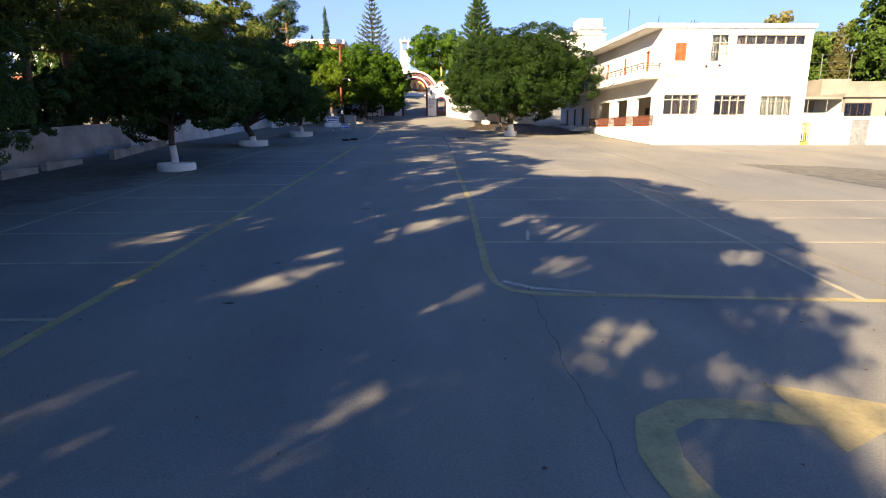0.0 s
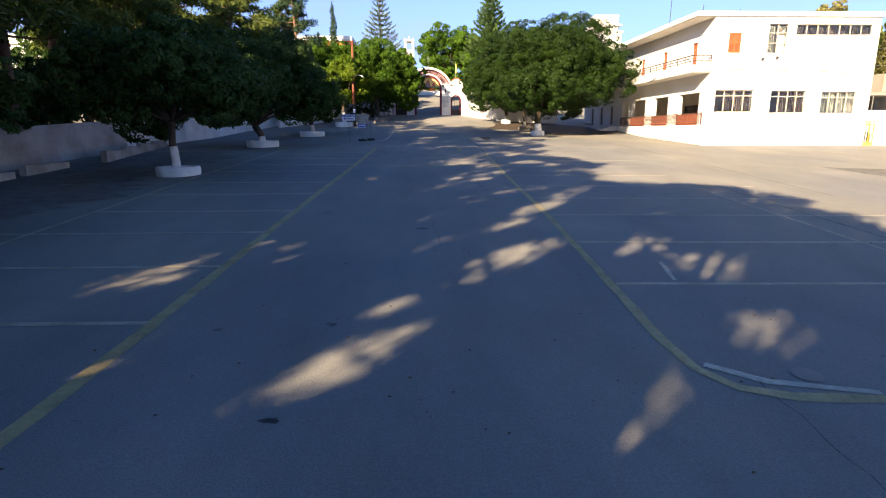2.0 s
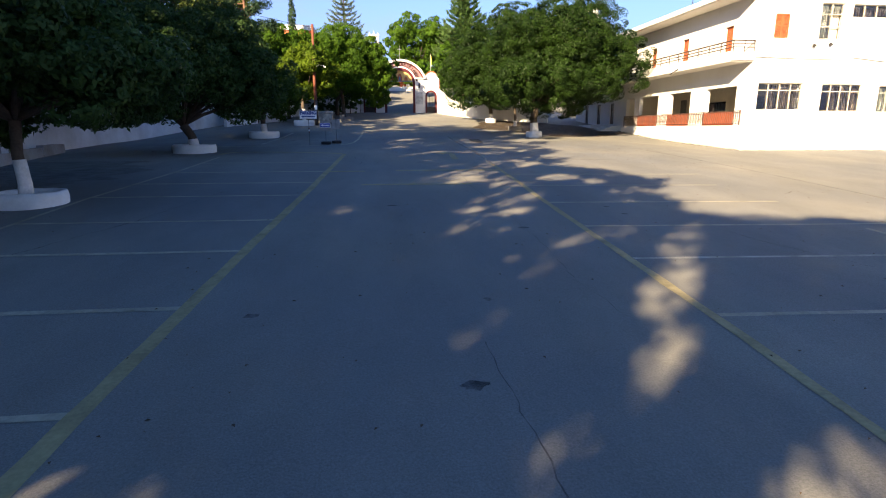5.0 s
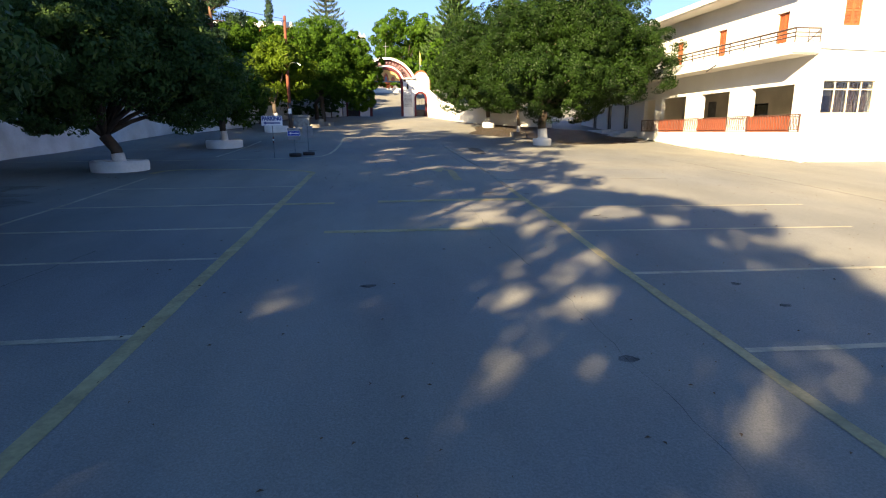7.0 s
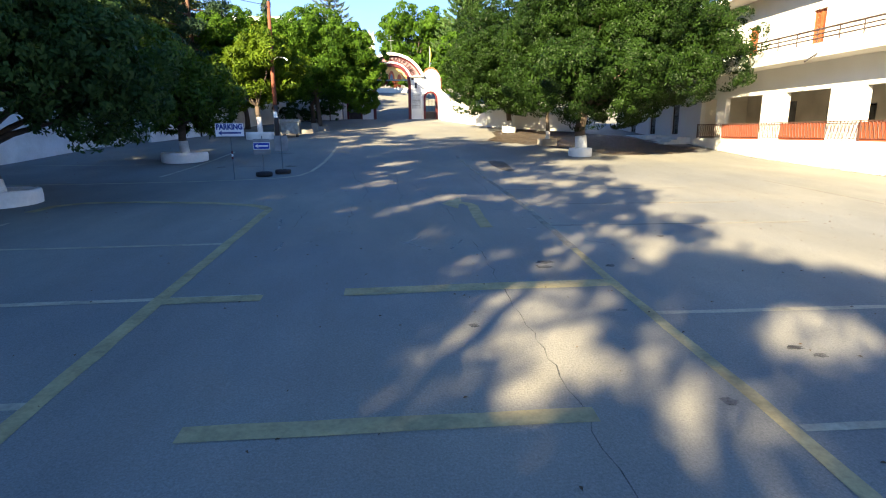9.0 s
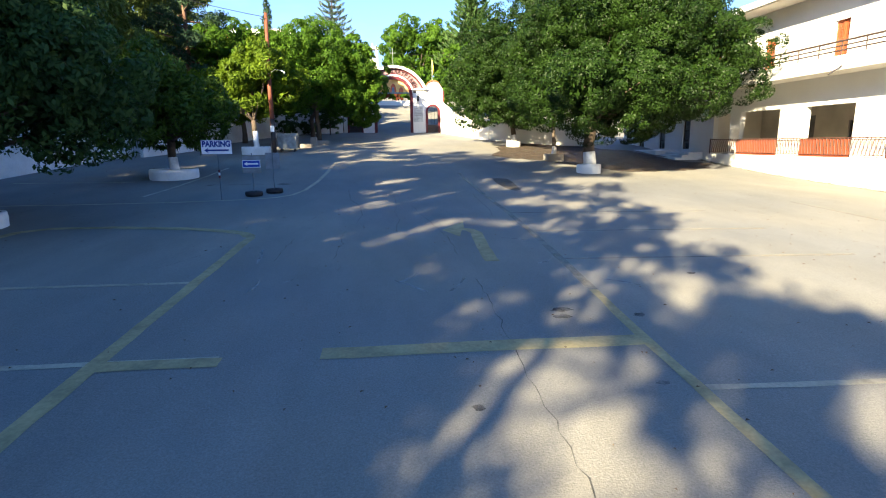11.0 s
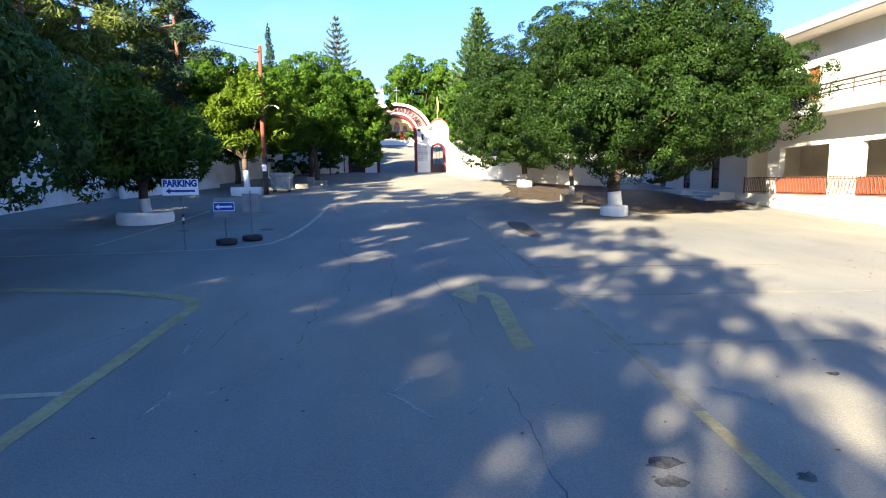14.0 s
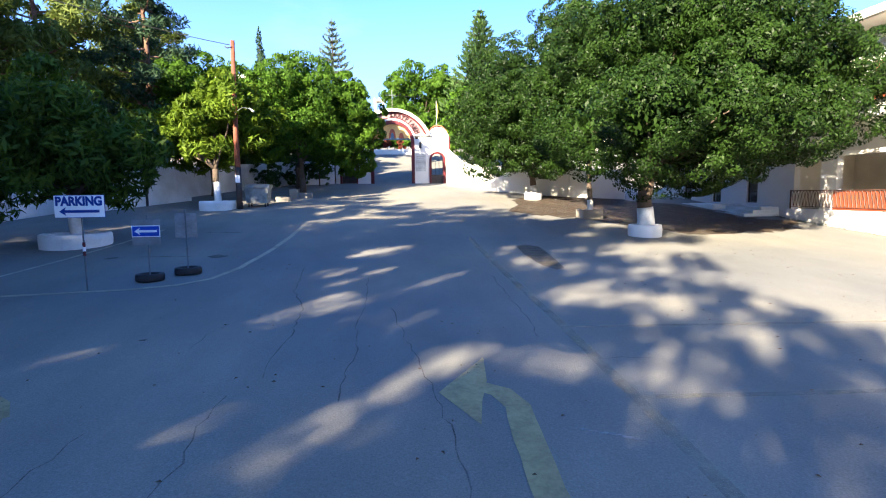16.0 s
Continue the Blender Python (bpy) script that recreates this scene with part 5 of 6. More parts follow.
# ---- gate ----
GYF = 83.3
gate = thing("entrance_gate", (0.06, GYF, gz(0, GYF)), "white arched entrance gate with dark red trim", "gate")
CX, CZ, RO = 0.06, 8.72, 1.8
CH = 8.07                                      # centre of the flatter outer arch
part("pier", B(1.87, 3.15, GYF, GYF + 0.9, 4.6, 9.3, bevel=0.02), M["white"], gate)
part("pier", B(-3.03, -1.75, GYF, GYF + 0.9, 4.6, 9.3, bevel=0.02), M["white"], gate)
bm = bmesh.new()
ring_band(bm, CX, CZ, RO + 0.383, 2.5, radians(15), radians(165), GYF + 0.05, GYF + 0.85)
ring_band(bm, CX, CH, 2.6, 3.187, radians(25), radians(155), GYF + 0.055, GYF + 0.845)
part("arch", bm, M["pink"], gate, "pale pink arched band with dark lettering")
part("arch_edge", ring_band(bmesh.new(), CX, CH, 3.19, 3.327, radians(24), radians(156), GYF - 0.06, GYF + 0.9), M["gate_red"], gate)
part("inner_band", ring_band(bmesh.new(), CX, CZ, RO + 0.133, RO + 0.3, radians(6), radians(174), GYF - 0.01, GYF + 0.8), M["white"], gate)
part("band_edge", ring_band(bmesh.new(), CX, CZ, RO + 0.303, RO + 0.38, radians(8), radians(172), GYF - 0.02, GYF + 0.8), M["gate_red"], gate)
part("hood", ring_band(bmesh.new(), CX, CH, 3.33, 3.575, radians(22.2), radians(157.8), GYF - 0.35, GYF + 1.1), M["white"], gate, "white projecting arched hood")
part("arch_trim", ring_band(bmesh.new(), CX, CZ, RO - 0.16, RO + 0.13, 0, math.pi, GYF - 0.04, GYF + 0.86), M["gate_red"], gate)
for x0, x1 in ((-1.9, -1.6), (1.72, 2.0)):
    part("jamb_trim", B(x0, x1, GYF - 0.03, GYF + 0.5, 4.7, CZ), M["gate_red"], gate)
part("impost", B(1.87, 3.5, GYF - 0.2, GYF + 1.0, 9.305, 9.42, bevel=0.02), M["white"], gate)
part("impost", B(-3.5, -1.75, GYF - 0.2, GYF + 1.0, 9.305, 9.42, bevel=0.02), M["white"], gate)
# tympanum: a painted half-round panel over the lintel, its figures as plain shapes
part("lintel", B(-1.6, 1.72, GYF + 0.2, GYF + 0.34, 8.98, 9.1), M["icon_blue"], gate)
pts = [(CX + 1.63 * math.cos(a), CZ + 1.63 * math.sin(a)) for a in np.linspace(0.25, math.pi - 0.25, 30)]
tym = part("tympanum", prism(bmesh.new(), pts, "y", GYF + 0.24, GYF + 0.3), M["icon"], gate, "ochre painted half-round panel")
for cx, w, h, mt in ((0.06, 0.62, 0.85, "icon_red"), (-0.75, 0.45, 0.5, "icon_red"), (0.85, 0.45, 0.5, "icon_red"), (0.06, 0.3, 0.5, "icon_blue")):
    q = [(cx + w * 0.5 * math.cos(a), 9.12 + h * math.sin(a)) for a in np.linspace(0, math.pi, 12)]
    part("painted_shape", prism(bmesh.new(), q, "y", GYF + 0.225 - (0.006 if mt == "icon_blue" else 0), GYF + 0.238), M[mt], tym)
# side doors with small arches
for s, x0, x1, mt in ((1, 3.15, 5.15, "white"), (-1, -4.95, -3.03, "white")):
    a, b = (3.46, 4.56) if s > 0 else (-4.42, -3.12)
    zt, r = 7.22, (b - a) / 2
    c = (a + b) / 2
    side = part("side_wall", holed_wall("x", GYF + 0.1, 0.5, x0 + 0.003, x1, 4.6, 8.15, [(a, b, 4.6, zt + r)]), M[mt], gate)
    bm = bmesh.new()
    n = 16
    for k in range(n):
        a0, a1 = math.pi * k / n, math.pi * (k + 1) / n
        q = [(c + r * math.cos(a0), zt + r * math.sin(a0)), (c + r * math.cos(a1), zt + r * math.sin(a1)), (c + r * math.cos(a1), zt + r), (c + r * math.cos(a0), zt + r)]
        prism(bm, q, "y", GYF + 0.1, GYF + 0.6)
    part("arch_head", bm, M[mt], side)
    part("door_surround", ring_band(bmesh.new(), c, zt, r - 0.02, r + 0.17, 0, math.pi, GYF + 0.02, GYF + 0.5), M["gate_red"], side, "dark red arched surround")
    for xx in (a - 0.17, b - 0.02):
        part("door_jamb", B(xx, xx + 0.19, GYF + 0.02, GYF + 0.5, 4.7, zt), M["gate_red"], side)
    dr = part("side_door", B(a, b, GYF + 0.3, GYF + 0.33, 4.8, 5.9), M["iron"], side, "dark iron side door")
    for k in range(8 if s < 0 else 4):
        u = a + 0.05 + (b - a - 0.1) * k / (7 if s < 0 else 3)
        part("bar", B(u - 0.012, u + 0.012, GYF + 0.3, GYF + 0.33, 5.9, zt + r * 0.7), M["iron"], dr)
    # domed crown of the side wall
    c += 0.07 if s > 0 else 0
    q = [(c + 1.06 * math.cos(t), 8.153 + 1.95 * math.sin(t) ** 0.6) for t in np.linspace(0.0, math.pi, 26)]
    part("crown", prism(bmesh.new(), q, "y", GYF + 0.1, GYF + 0.6), M[mt], side)
    cap = [(c + 1.1 * math.cos(t), 8.16 + 2.02 * math.sin(t) ** 0.8) for t in np.linspace(0.7, math.pi - 0.7, 20)]
    bm = bmesh.new()
    for (xa, za), (xb, zb) in zip(cap, cap[1:]):
        prism(bm, [(xa, za - 0.02), (xb, zb - 0.02), (xb, zb + 0.09), (xa, za + 0.09)], "y", GYF, GYF + 0.7)
    part("tile_capping", bm, M["tile"], side, "terracotta capping")
for x0, x1 in ((2.05, 2.98), (-2.86, -1.93)):
    pl = part("plaque", B(x0, x1, GYF - 0.03, GYF - 0.003, 6.2, 7.75), M["marble"], gate, "grey marble plaque with faint lettering")
    for k in range(7):
        part("line_of_writing", B(x0 + 0.1, x1 - 0.1 - 0.1 * (k % 3), GYF - 0.036, GYF - 0.031, 7.5 - 0.17 * k, 7.525 - 0.17 * k), M["concrete"], pl)
part("gate_lantern", B(2.4, 2.6, GYF - 0.25, GYF - 0.05, 8.2, 8.75, bevel=0.03), M["iron"], gate, "dark wall lantern")
part("emblem", B(2.05, 2.35, GYF - 0.02, GYF - 0.003, 9.05, 9.22), M["iron"], gate)
# the name on the arch, letter by letter
word = "\u039a\u0391\u039b\u03a5\u0392\u0399\u0391\u039d\u0397"
for k, ch in enumerate(word):
    ang = radians(91.5 - 8.5 * k)
    bm = text_mesh(ch, 0.5, 0.02, 0.03)
    bmesh.ops.scale(bm, vec=(0.82, 1, 1), verts=bm.verts)
    r = 2.37
    m = Matrix.Translation((CX + r * math.cos(ang), GYF + 0.03, CZ + r * math.sin(ang))) @ Matrix.Rotation(-(ang - math.pi / 2), 4, "Y") @ Matrix.Rotation(math.pi / 2, 4, "X")
    bmesh.ops.transform(bm, matrix=m, verts=bm.verts)
    part("letter", bm, M["letter"], gate, "dark letter on the arch")
part("corner_strip", B(5.04, 5.17, GYF + 0.05, GYF + 0.65, 8.153, 9.25, bevel=0.01), M["gate_red"], gate, "dark red corner strip")
# cross and flag
cr = thing("roof_cross", (0.1, GYF + 0.4, 11.6), "thin pale metal cross on the gate arch", "cross")
part("upright", B(0.08, 0.12, GYF + 0.38, GYF + 0.42, 11.6, 13.35, bevel=0.008), M["steel"], cr)
part("arm", B(-0.2, 0.4, GYF + 0.385, GYF + 0.415, 12.87, 12.905, bevel=0.006), M["steel"], cr)
fl = thing("flag", (4.0, GYF + 0.35, 10.1), "furled yellow flag on a thin pole", "flag")
part("pole", T([(4.0, GYF + 0.35, 10.1), (4.0, GYF + 0.35, 12.4)], 0.025, 6), M["steel"], fl)
part("cloth", T([(4.03, GYF + 0.35, 12.2), (4.1, GYF + 0.33, 11.5), (4.06, GYF + 0.36, 10.9)], [0.04, 0.08, 0.03], 8), M["flag"], fl)
# painted scrawl on the wall beside the gate
sc = thing("wall_scrawl", (5.4, 81.8, 6.0), "grey scrawl on the white wall", "graffiti")
along = Vector((0.95, -2.2, 0)).normalized()
for u, z, ln, tilt in ((0.45, 6.42, 0.34, 75), (0.6, 6.36, 0.3, 100), (0.85, 6.42, 0.4, 10), (1.05, 6.28, 0.34, 95), (1.25, 6.3, 0.3, 85), (1.15, 5.92, 0.42, 70), (1.45, 6.0, 0.36, 15), (1.62, 5.84, 0.44, 95), (1.85, 5.9, 0.46, 80), (2.0, 5.74, 0.34, 20)):
    bm = bmesh.new()
    bmesh.ops.create_cube(bm, size=1)
    m = Matrix.Translation(Vector((4.95, 83.2, z)) + along * u + Vector((along.y, -along.x, 0)) * 0.153) @ Matrix.Rotation(math.atan2(along.y, along.x), 4, "Z") @ Matrix.Rotation(radians(-tilt), 4, "Y") @ Matrix.Diagonal((ln, 0.008, 0.06, 1))
    bmesh.ops.transform(bm, matrix=m, verts=bm.verts)
    part("stroke", bm, M["concrete"], sc)



# ---- round planters ----
def planter(x, y, r, h, label, mat="white_old"):
    z = gz(x, y)
    p = thing("round_planter", (x, y, z), label, "planter", "tree planters")
    bm = bmesh.new()
    n = 28
    prof = [(r, -0.12), (r + 0.02, h * 0.6), (r, h), (r - 0.03, h + 0.02), (r - 0.11, h + 0.02), (r - 0.13, h - 0.02), (r - 0.14, 0)]
    rings = [[bm.verts.new((x + q * math.cos(k * math.tau / n), y + q * math.sin(k * math.tau / n), z + zz + 0.01 * math.sin(k * 2.3))) for k in range(n)] for q, zz in prof]
    for r0, r1 in zip(rings, rings[1:]):
        for k in range(n):
            bm.faces.new((r0[k], r0[(k + 1) % n], r1[(k + 1) % n], r1[k]))
    bmesh.ops.recalc_face_normals(bm, faces=bm.faces)
    part("rim", bm, M[mat], p, "", True)
    bm = bmesh.new()
    c = bm.verts.new((x, y, z + h * 0.3))
    ring = [bm.verts.new((x + (r - 0.16) * math.cos(k * math.tau / n), y + (r - 0.16) * math.sin(k * math.tau / n), z + h * 0.22)) for k in range(n)]
    for k in range(n):
        bm.faces.new((c, ring[k], ring[(k + 1) % n]))
    part("soil", bm, M["soil"], p)
    return p


WP = "round whitewashed concrete planter at a tree's foot"
for x, y, r, h in ((-11.75, 13.2, 1.05, 0.34), (-12.0, 27.9, 0.88, 0.34), (-12.5, 43.0, 1.08, 0.4), (-11.3, 55.2, 1.1, 0.42), (-9.75, 66.0, 0.95, 0.45)):
    planter(x, y, r, h, WP)
planter(9.72, 55.25, 0.62, 0.42, "small thick whitewashed planter round a tree trunk", "white")
planter(9.08, 69.6, 0.55, 0.42, "small whitewashed planter round a tree trunk", "white")
z = gz(9.45, 60.5)
sq = thing("square_planter", (9.45, 60.5, z), "square bare concrete planter round a thin trunk", "planter", "tree planters")
for a, b, c, d2 in ((8.95, 9.95, 60.0, 60.12), (8.95, 9.95, 60.88, 61.0), (8.95, 9.07, 60.12, 60.88), (9.83, 9.95, 60.12, 60.88)):
    part("side", B(a, b, c, d2, z - 0.1, z + 0.42, bevel=0.01), M["concrete"], sq)
part("soil", B(9.07, 9.83, 60.12, 60.88, z - 0.05, z + 0.3), M["soil"], sq)

# ---- trees in the yard ----
TG = "yard trees"
broad_tree("shade_tree", (9.72, 55.25), "large dense dark evergreen tree with a broad rounded crown", (11.7, 55.6, 8.4), (5.4, 5.2, 4.0), 3, M["leaf_tree"], 270000, 0.105, 36, 0.3, 1.1, 0.5, group=TG, bottom=-0.85, clump=0.5, clumps=1300, inner=0.23, fork=(9.78, 55.3, 4.75),
           extra=((9.75, 54.9, 4.75, 0.9, 0.8, 0.65), (10.0, 53.6, 5.8, 2.4, 2.4, 1.2), (11.4, 54.2, 5.6, 1.9, 1.9, 1.0), (10.2, 50.9, 6.6, 1.7, 1.5, 1.1), (12.8, 51.5, 6.6, 1.7, 1.5, 1.1), (7.9, 51.6, 6.6, 1.6, 1.4, 1.1), (14.2, 54.2, 6.5, 2.1, 2.1, 1.2), (11.6, 52.2, 6.5, 1.8, 1.6, 1.2), (16.5, 54.0, 7.1, 1.5, 1.6, 1.2), (16.9, 53.2, 8.5, 1.1, 1.3, 0.9), (16.3, 55.6, 9.6, 1.3, 1.3, 1.1), (7.4, 55.0, 6.5, 1.7, 1.8, 1.4), (11.2, 55, 11.4, 1.3, 1.3, 1.2), (14.6, 55.4, 11.2, 1.2, 1.2, 1.3), (12.1, 55.4, 11.9, 1.0, 1.0, 1.3), (15.7, 55.4, 10.9, 0.9, 0.9, 1.3)))
broad_tree("shade_tree", (9.45, 60.5), "slim evergreen tree with a dark crown in a square planter", (9.6, 61.0, 9.2), (3.8, 3.8, 4.2), 4, M["leaf_tree"], 100000, 0.105, 30, 0.12, 0.9, 0.55, group=TG, clump=0.45, clumps=700, inner=0.23)
broad_tree("shade_tree", (9.08, 69.6), "dense evergreen tree with a wide low crown", (8.6, 69.8, 9.15), (5.1, 4.8, 4.15), 5, M["leaf_tree"], 130000, 0.12, 54, 0.2, 0.9, 0.55, group=TG, bottom=-0.85, clump=0.48, clumps=1000, inner=0.23)
broad_tree("loquat_tree", (-9.75, 66.0), "yellow-green loquat tree in a whitewashed planter", (-10.3, 67.4, 8.0), (3.9, 2.7, 3.1), 6, M["leaf_yellow"], 24000, 0.34, 26, 0.17, 1.5, 0.28, group=TG, spread=0.9, clump=0.5)
broad_tree("loquat_tree", (-11.3, 55.2), "dark green loquat tree with drooping leaves", (-11.4, 55.3, 5.9), (3.0, 3.0, 2.2), 7, M["leaf_loquat"], 17000, 0.34, 28, 0.2, 1.0, 0.27, group=TG, spread=0.95, clump=0.55)
broad_tree("shade_tree", (-12.55, 43.0), "wide dark evergreen tree shading the bays", (-12.6, 43.2, 6.35), (5.4, 5.0, 2.85), 8, M["leaf_dark"], 95000, 0.16, 46, 0.24, 0.7, 0.5, group=TG, bottom=-0.95, fork=(-12.95, 42.9, 3.35))
broad_tree("shade_tree", (-12.1, 27.9), "wide dark evergreen tree in a round planter", (-12.2, 28.6, 5.0), (4.4, 4.6, 2.2), 9, M["leaf_dark"], 70000, 0.16, 40, 0.15, 1.2, 0.5, group=TG, bottom=-0.9)
broad_tree("shade_tree", (-11.75, 13.2), "drooping pepper tree with thin hanging branches", (-14.0, 15.2, 4.9), (3.4, 3.4, 1.9), 10, M["leaf_dark"], 34000, 0.15, 26, 0.17, 1.2, 0.22, group=TG, bottom=-0.95, clump=0.22, clumps=420,
           extra=[(-13.4 + 0.29 * k, 15.6 + 1.1 * math.sin(k * 2.1), 3.5 + 0.35 * math.sin(k * 1.3), 0.26, 0.26, 0.95 + 0.2 * math.sin(k)) for k in range(12)])
broad_tree("orange_tree", (-6.6, 75.5), "bright green tree with a full sunlit crown", (-7.2, 75.3, 10.2), (4.3, 3.8, 4.3), 11, M["leaf_bright"], 60000, 0.18, 30, 0.2, 0, 0.45, group=TG, bottom=-0.9)
broad_tree("orange_tree", (-7.6, 79.6), "bright green tree hanging over the gate wall", (-3.3, 76.6, 9.3), (2.8, 3.2, 4.0), 12, M["leaf_bright"], 36000, 0.23, 26, 0.18, 0, 0.38, group=TG, bottom=-0.9, fork=(-6.6, 78.8, 7.6))
broad_tree("orange_tree", (-12.4, 74.0), "dense green tree behind the loquat", (-12.6, 74.0, 10.0), (3.6, 3.4, 3.8), 13, M["leaf_bright"], 42000, 0.18, 24, 0.18, 0, 0.45, group=TG, bottom=-0.9)

# ---- pines on the west side ----
PG = "tall pines"
PL = "tall pine with a bare trunk and feathery crown"
for i, (x, y, h, s) in enumerate(((-22.4, 33.5, 20.5, 5.2), (-24.0, 40.0, 20, 5.0), (-22.8, 46.5, 12, 4.0), (-27.5, 49.0, 17, 4.3), (-24.5, 56.5, 15.5, 4.0), (-21.0, 64.0, 13.5, 3.4), (-22.0, 72.0, 16, 4.0), (-27.0, 66.0, 16, 4.4), (-19.0, 80.5, 15, 3.6), (-27, 30.0, 16, 5), (-25, 22.0, 15, 5))):
    pine_tree("pine", (x, y), PL, h, s, 100 + i, group=PG, count=15000)
# trees further back on the same side, whose shade lies over the bays
for i, (x, y, h, s, n, low) in enumerate((
        (-18.2, 17.0, 23.5, 5.2, 15000, 0.55), (-22.2, 27.5, 23.0, 5.2, 13000, 0.3), (-19.2, 23.0, 20.4, 4.8, 15000, 0.2), (-20.5, 24.5, 13.0, 4.0, 9000, 0.2), (-17.5, 19.6, 18.5, 4.8, 8500, 0.5), (-15.0, 15.0, 18.5, 4.6, 11000, 0.62), (-15.2, 10.6, 17.8, 4.6, 12500, 0.56), (-15.0, 6.0, 17.4, 4.9, 15000, 0.54), (-15.4, -0.6, 18.6, 3.9, 12000, 0.49), (-16.5, -4.5, 12.8, 2.8, 7000, 0.25), (-18.6, -2.0, 15.4, 4.8, 16000, 0.25), (-18.6, 3.3, 13.9, 4.8, 14000, 0.25), (-18.6, 9.3, 16.6, 3.8, 14000, 0.25), (-19.0, 14.0, 16.2, 4.6, 12000, 0.25),
        (-21.5, -16.0, 17.0, 5.2, 12000, 0.3), (-16.0, -22.0, 16.0, 5.0, 12000, 0.3), (-9.0, -24.0, 15.0, 5.0, 12000, 0.3), (-26.0, -8.0, 16.0, 5.0, 12000, 0.3), (-24.5, 0.0, 16.0, 5.0, 12000, 0.3), (-26.0, 8.0, 16.0, 5.0, 12000, 0.3), (-24.5, 15.0, 15.0, 4.8, 12000, 0.3), (-30.0, 24.0, 15.0, 4.8, 10000, 0.3), (-31.0, 12.0, 15.0, 5.0, 10000, 0.3))):
    pine_tree("pine", (x, y), PL, h, s, 140 + i, group=PG, count=n, nb=34 if low < 0.5 else 22 if n > 3500 else 14, low=low)
broad_tree("umbrella_pine", (-9.4, -5.0), "large umbrella pine with a broad rounded crown", (-9.4, -5.0, 10.2), (7.2, 7.2, 4.8), 160, M["needle"], 40000, 0.4, 48, 0.32, 0, 0.25, group=PG, spread=1.0)
broad_tree("umbrella_pine", (-14.6, -11.8), "large umbrella pine with a broad rounded crown", (-14.6, -11.8, 9.8), (7.2, 7.2, 5.4), 161, M["needle"], 34000, 0.4, 40, 0.32, 0, 0.25, group=PG, spread=1.0)
for k, (x, y) in enumerate(((-22.5, 5.0), (-22.8, 14.0), (-23.4, 23.5))):
    broad_tree("umbrella_pine", (x, y), "umbrella pine with a dense rounded crown beyond the wall", (x, y, 10.0), (5.4, 5.4, 3.8), 170 + k, M["needle"], 24000, 0.36, 34, 0.26, 0, 0.25, group=PG, spread=1.0)
broad_tree("umbrella_pine", (-20.0, 22.0), "tall umbrella pine with a flat dense crown", (-20.0, 22.0, 21.0), (4.2, 4.2, 2.6), 163, M["needle"], 22000, 0.36, 30, 0.3, 0, 0.25, group=PG, spread=1.0)
broad_tree("umbrella_pine", (-24.0, -22.0), "large umbrella pine with a broad rounded crown", (-24.0, -22.0, 9.0), (7.0, 7.0, 5.0), 162, M["needle"], 30000, 0.4, 40, 0.32, 0, 0.25, group=PG, spread=1.0)
pine_tree("cedar", (-16.2, 73.5), "dark slender conifer with layered branches", 16.5, 2.9, 131, M["needle_dark"], 12000, 0.2, group=PG, tuft=0.4)


# ---- distance ----
def spire_tree(name, at, label, height, base_r, seed, mat, levels=16, fingers=8, per=46, leaf=0.5, thick=0.2):
    """A conifer with regular whorls of upswept, rope-like branches (a Norfolk pine), pointed at the top."""
    rng = np.random.default_rng(seed)
    x, y = at
    z = gz(x, y)
    tree = thing(name, (x, y, z), label, "tree", "far conifers")
    part("trunk", T([(x, y, z - 0.2), (x, y, z + height * 0.5), (x, y, z + height)], [0.3, 0.2, 0.03], 8), M["bark"], tree)
    bm = bmesh.new()
    P, A = [], []
    for i in range(levels):
        k = (i + 0.5) / levels
        zz = z + height * (0.2 + 0.78 * k)
        r = base_r * (1 - k) ** 0.9 + 0.22
        for j in range(fingers):
            t = j * math.tau / fingers + i * 0.7 + rng.uniform(-0.15, 0.15)
            q = np.array((math.cos(t), math.sin(t), 0))
            ln = r * rng.uniform(0.85, 1.1)
            curve = lambda u: np.array((x, y, zz)) + q * ln * u + np.array((0, 0, 1)) * ln * (0.5 * u ** 2 - 0.16 * u)
            tube(bm, [tuple(curve(u)) for u in (0, 0.5, 1)], [0.06, 0.04, 0.015], 4)
            for u in rng.random(max(8, int(per * r / base_r))) ** 0.75:
                p = curve(u) + rng.normal(0, thick * (1.15 - 0.6 * u), 3) * np.array((1, 1, 0.7))
                P.append(p)
                A.append(q * 0.8 + np.array((0, 0, u * 1.0 - 0.1)))
    tagged(part("branching", bm, M["bark"], tree), kind="stuff")
    P, A = np.array(P), np.array(A)
    ob = new("crown", leaves_mesh("crown", P - np.array((x, y, z)), np.tile(np.array((0, 0, 1.0)), (len(P), 1)), leaf, mat, 0.3, 0.8, rng, A))
    ob.parent = tree
    return tree


spire_tree("norfolk_pine", (12.4, 110.0), "tall bright green Norfolk pine behind the gate", 29.4 - gz(12.4, 110), 5.6, 21, M["needle_far"], 19, 11, 110, 0.6, 0.2)
spire_tree("norfolk_pine", (-9.0, 125.0), "tall thin grey-green Norfolk pine with open whorls", 32.2 - gz(-9, 125), 5.4, 22, M["needle_grey"], 17, 8, 70, 0.55, 0.15)


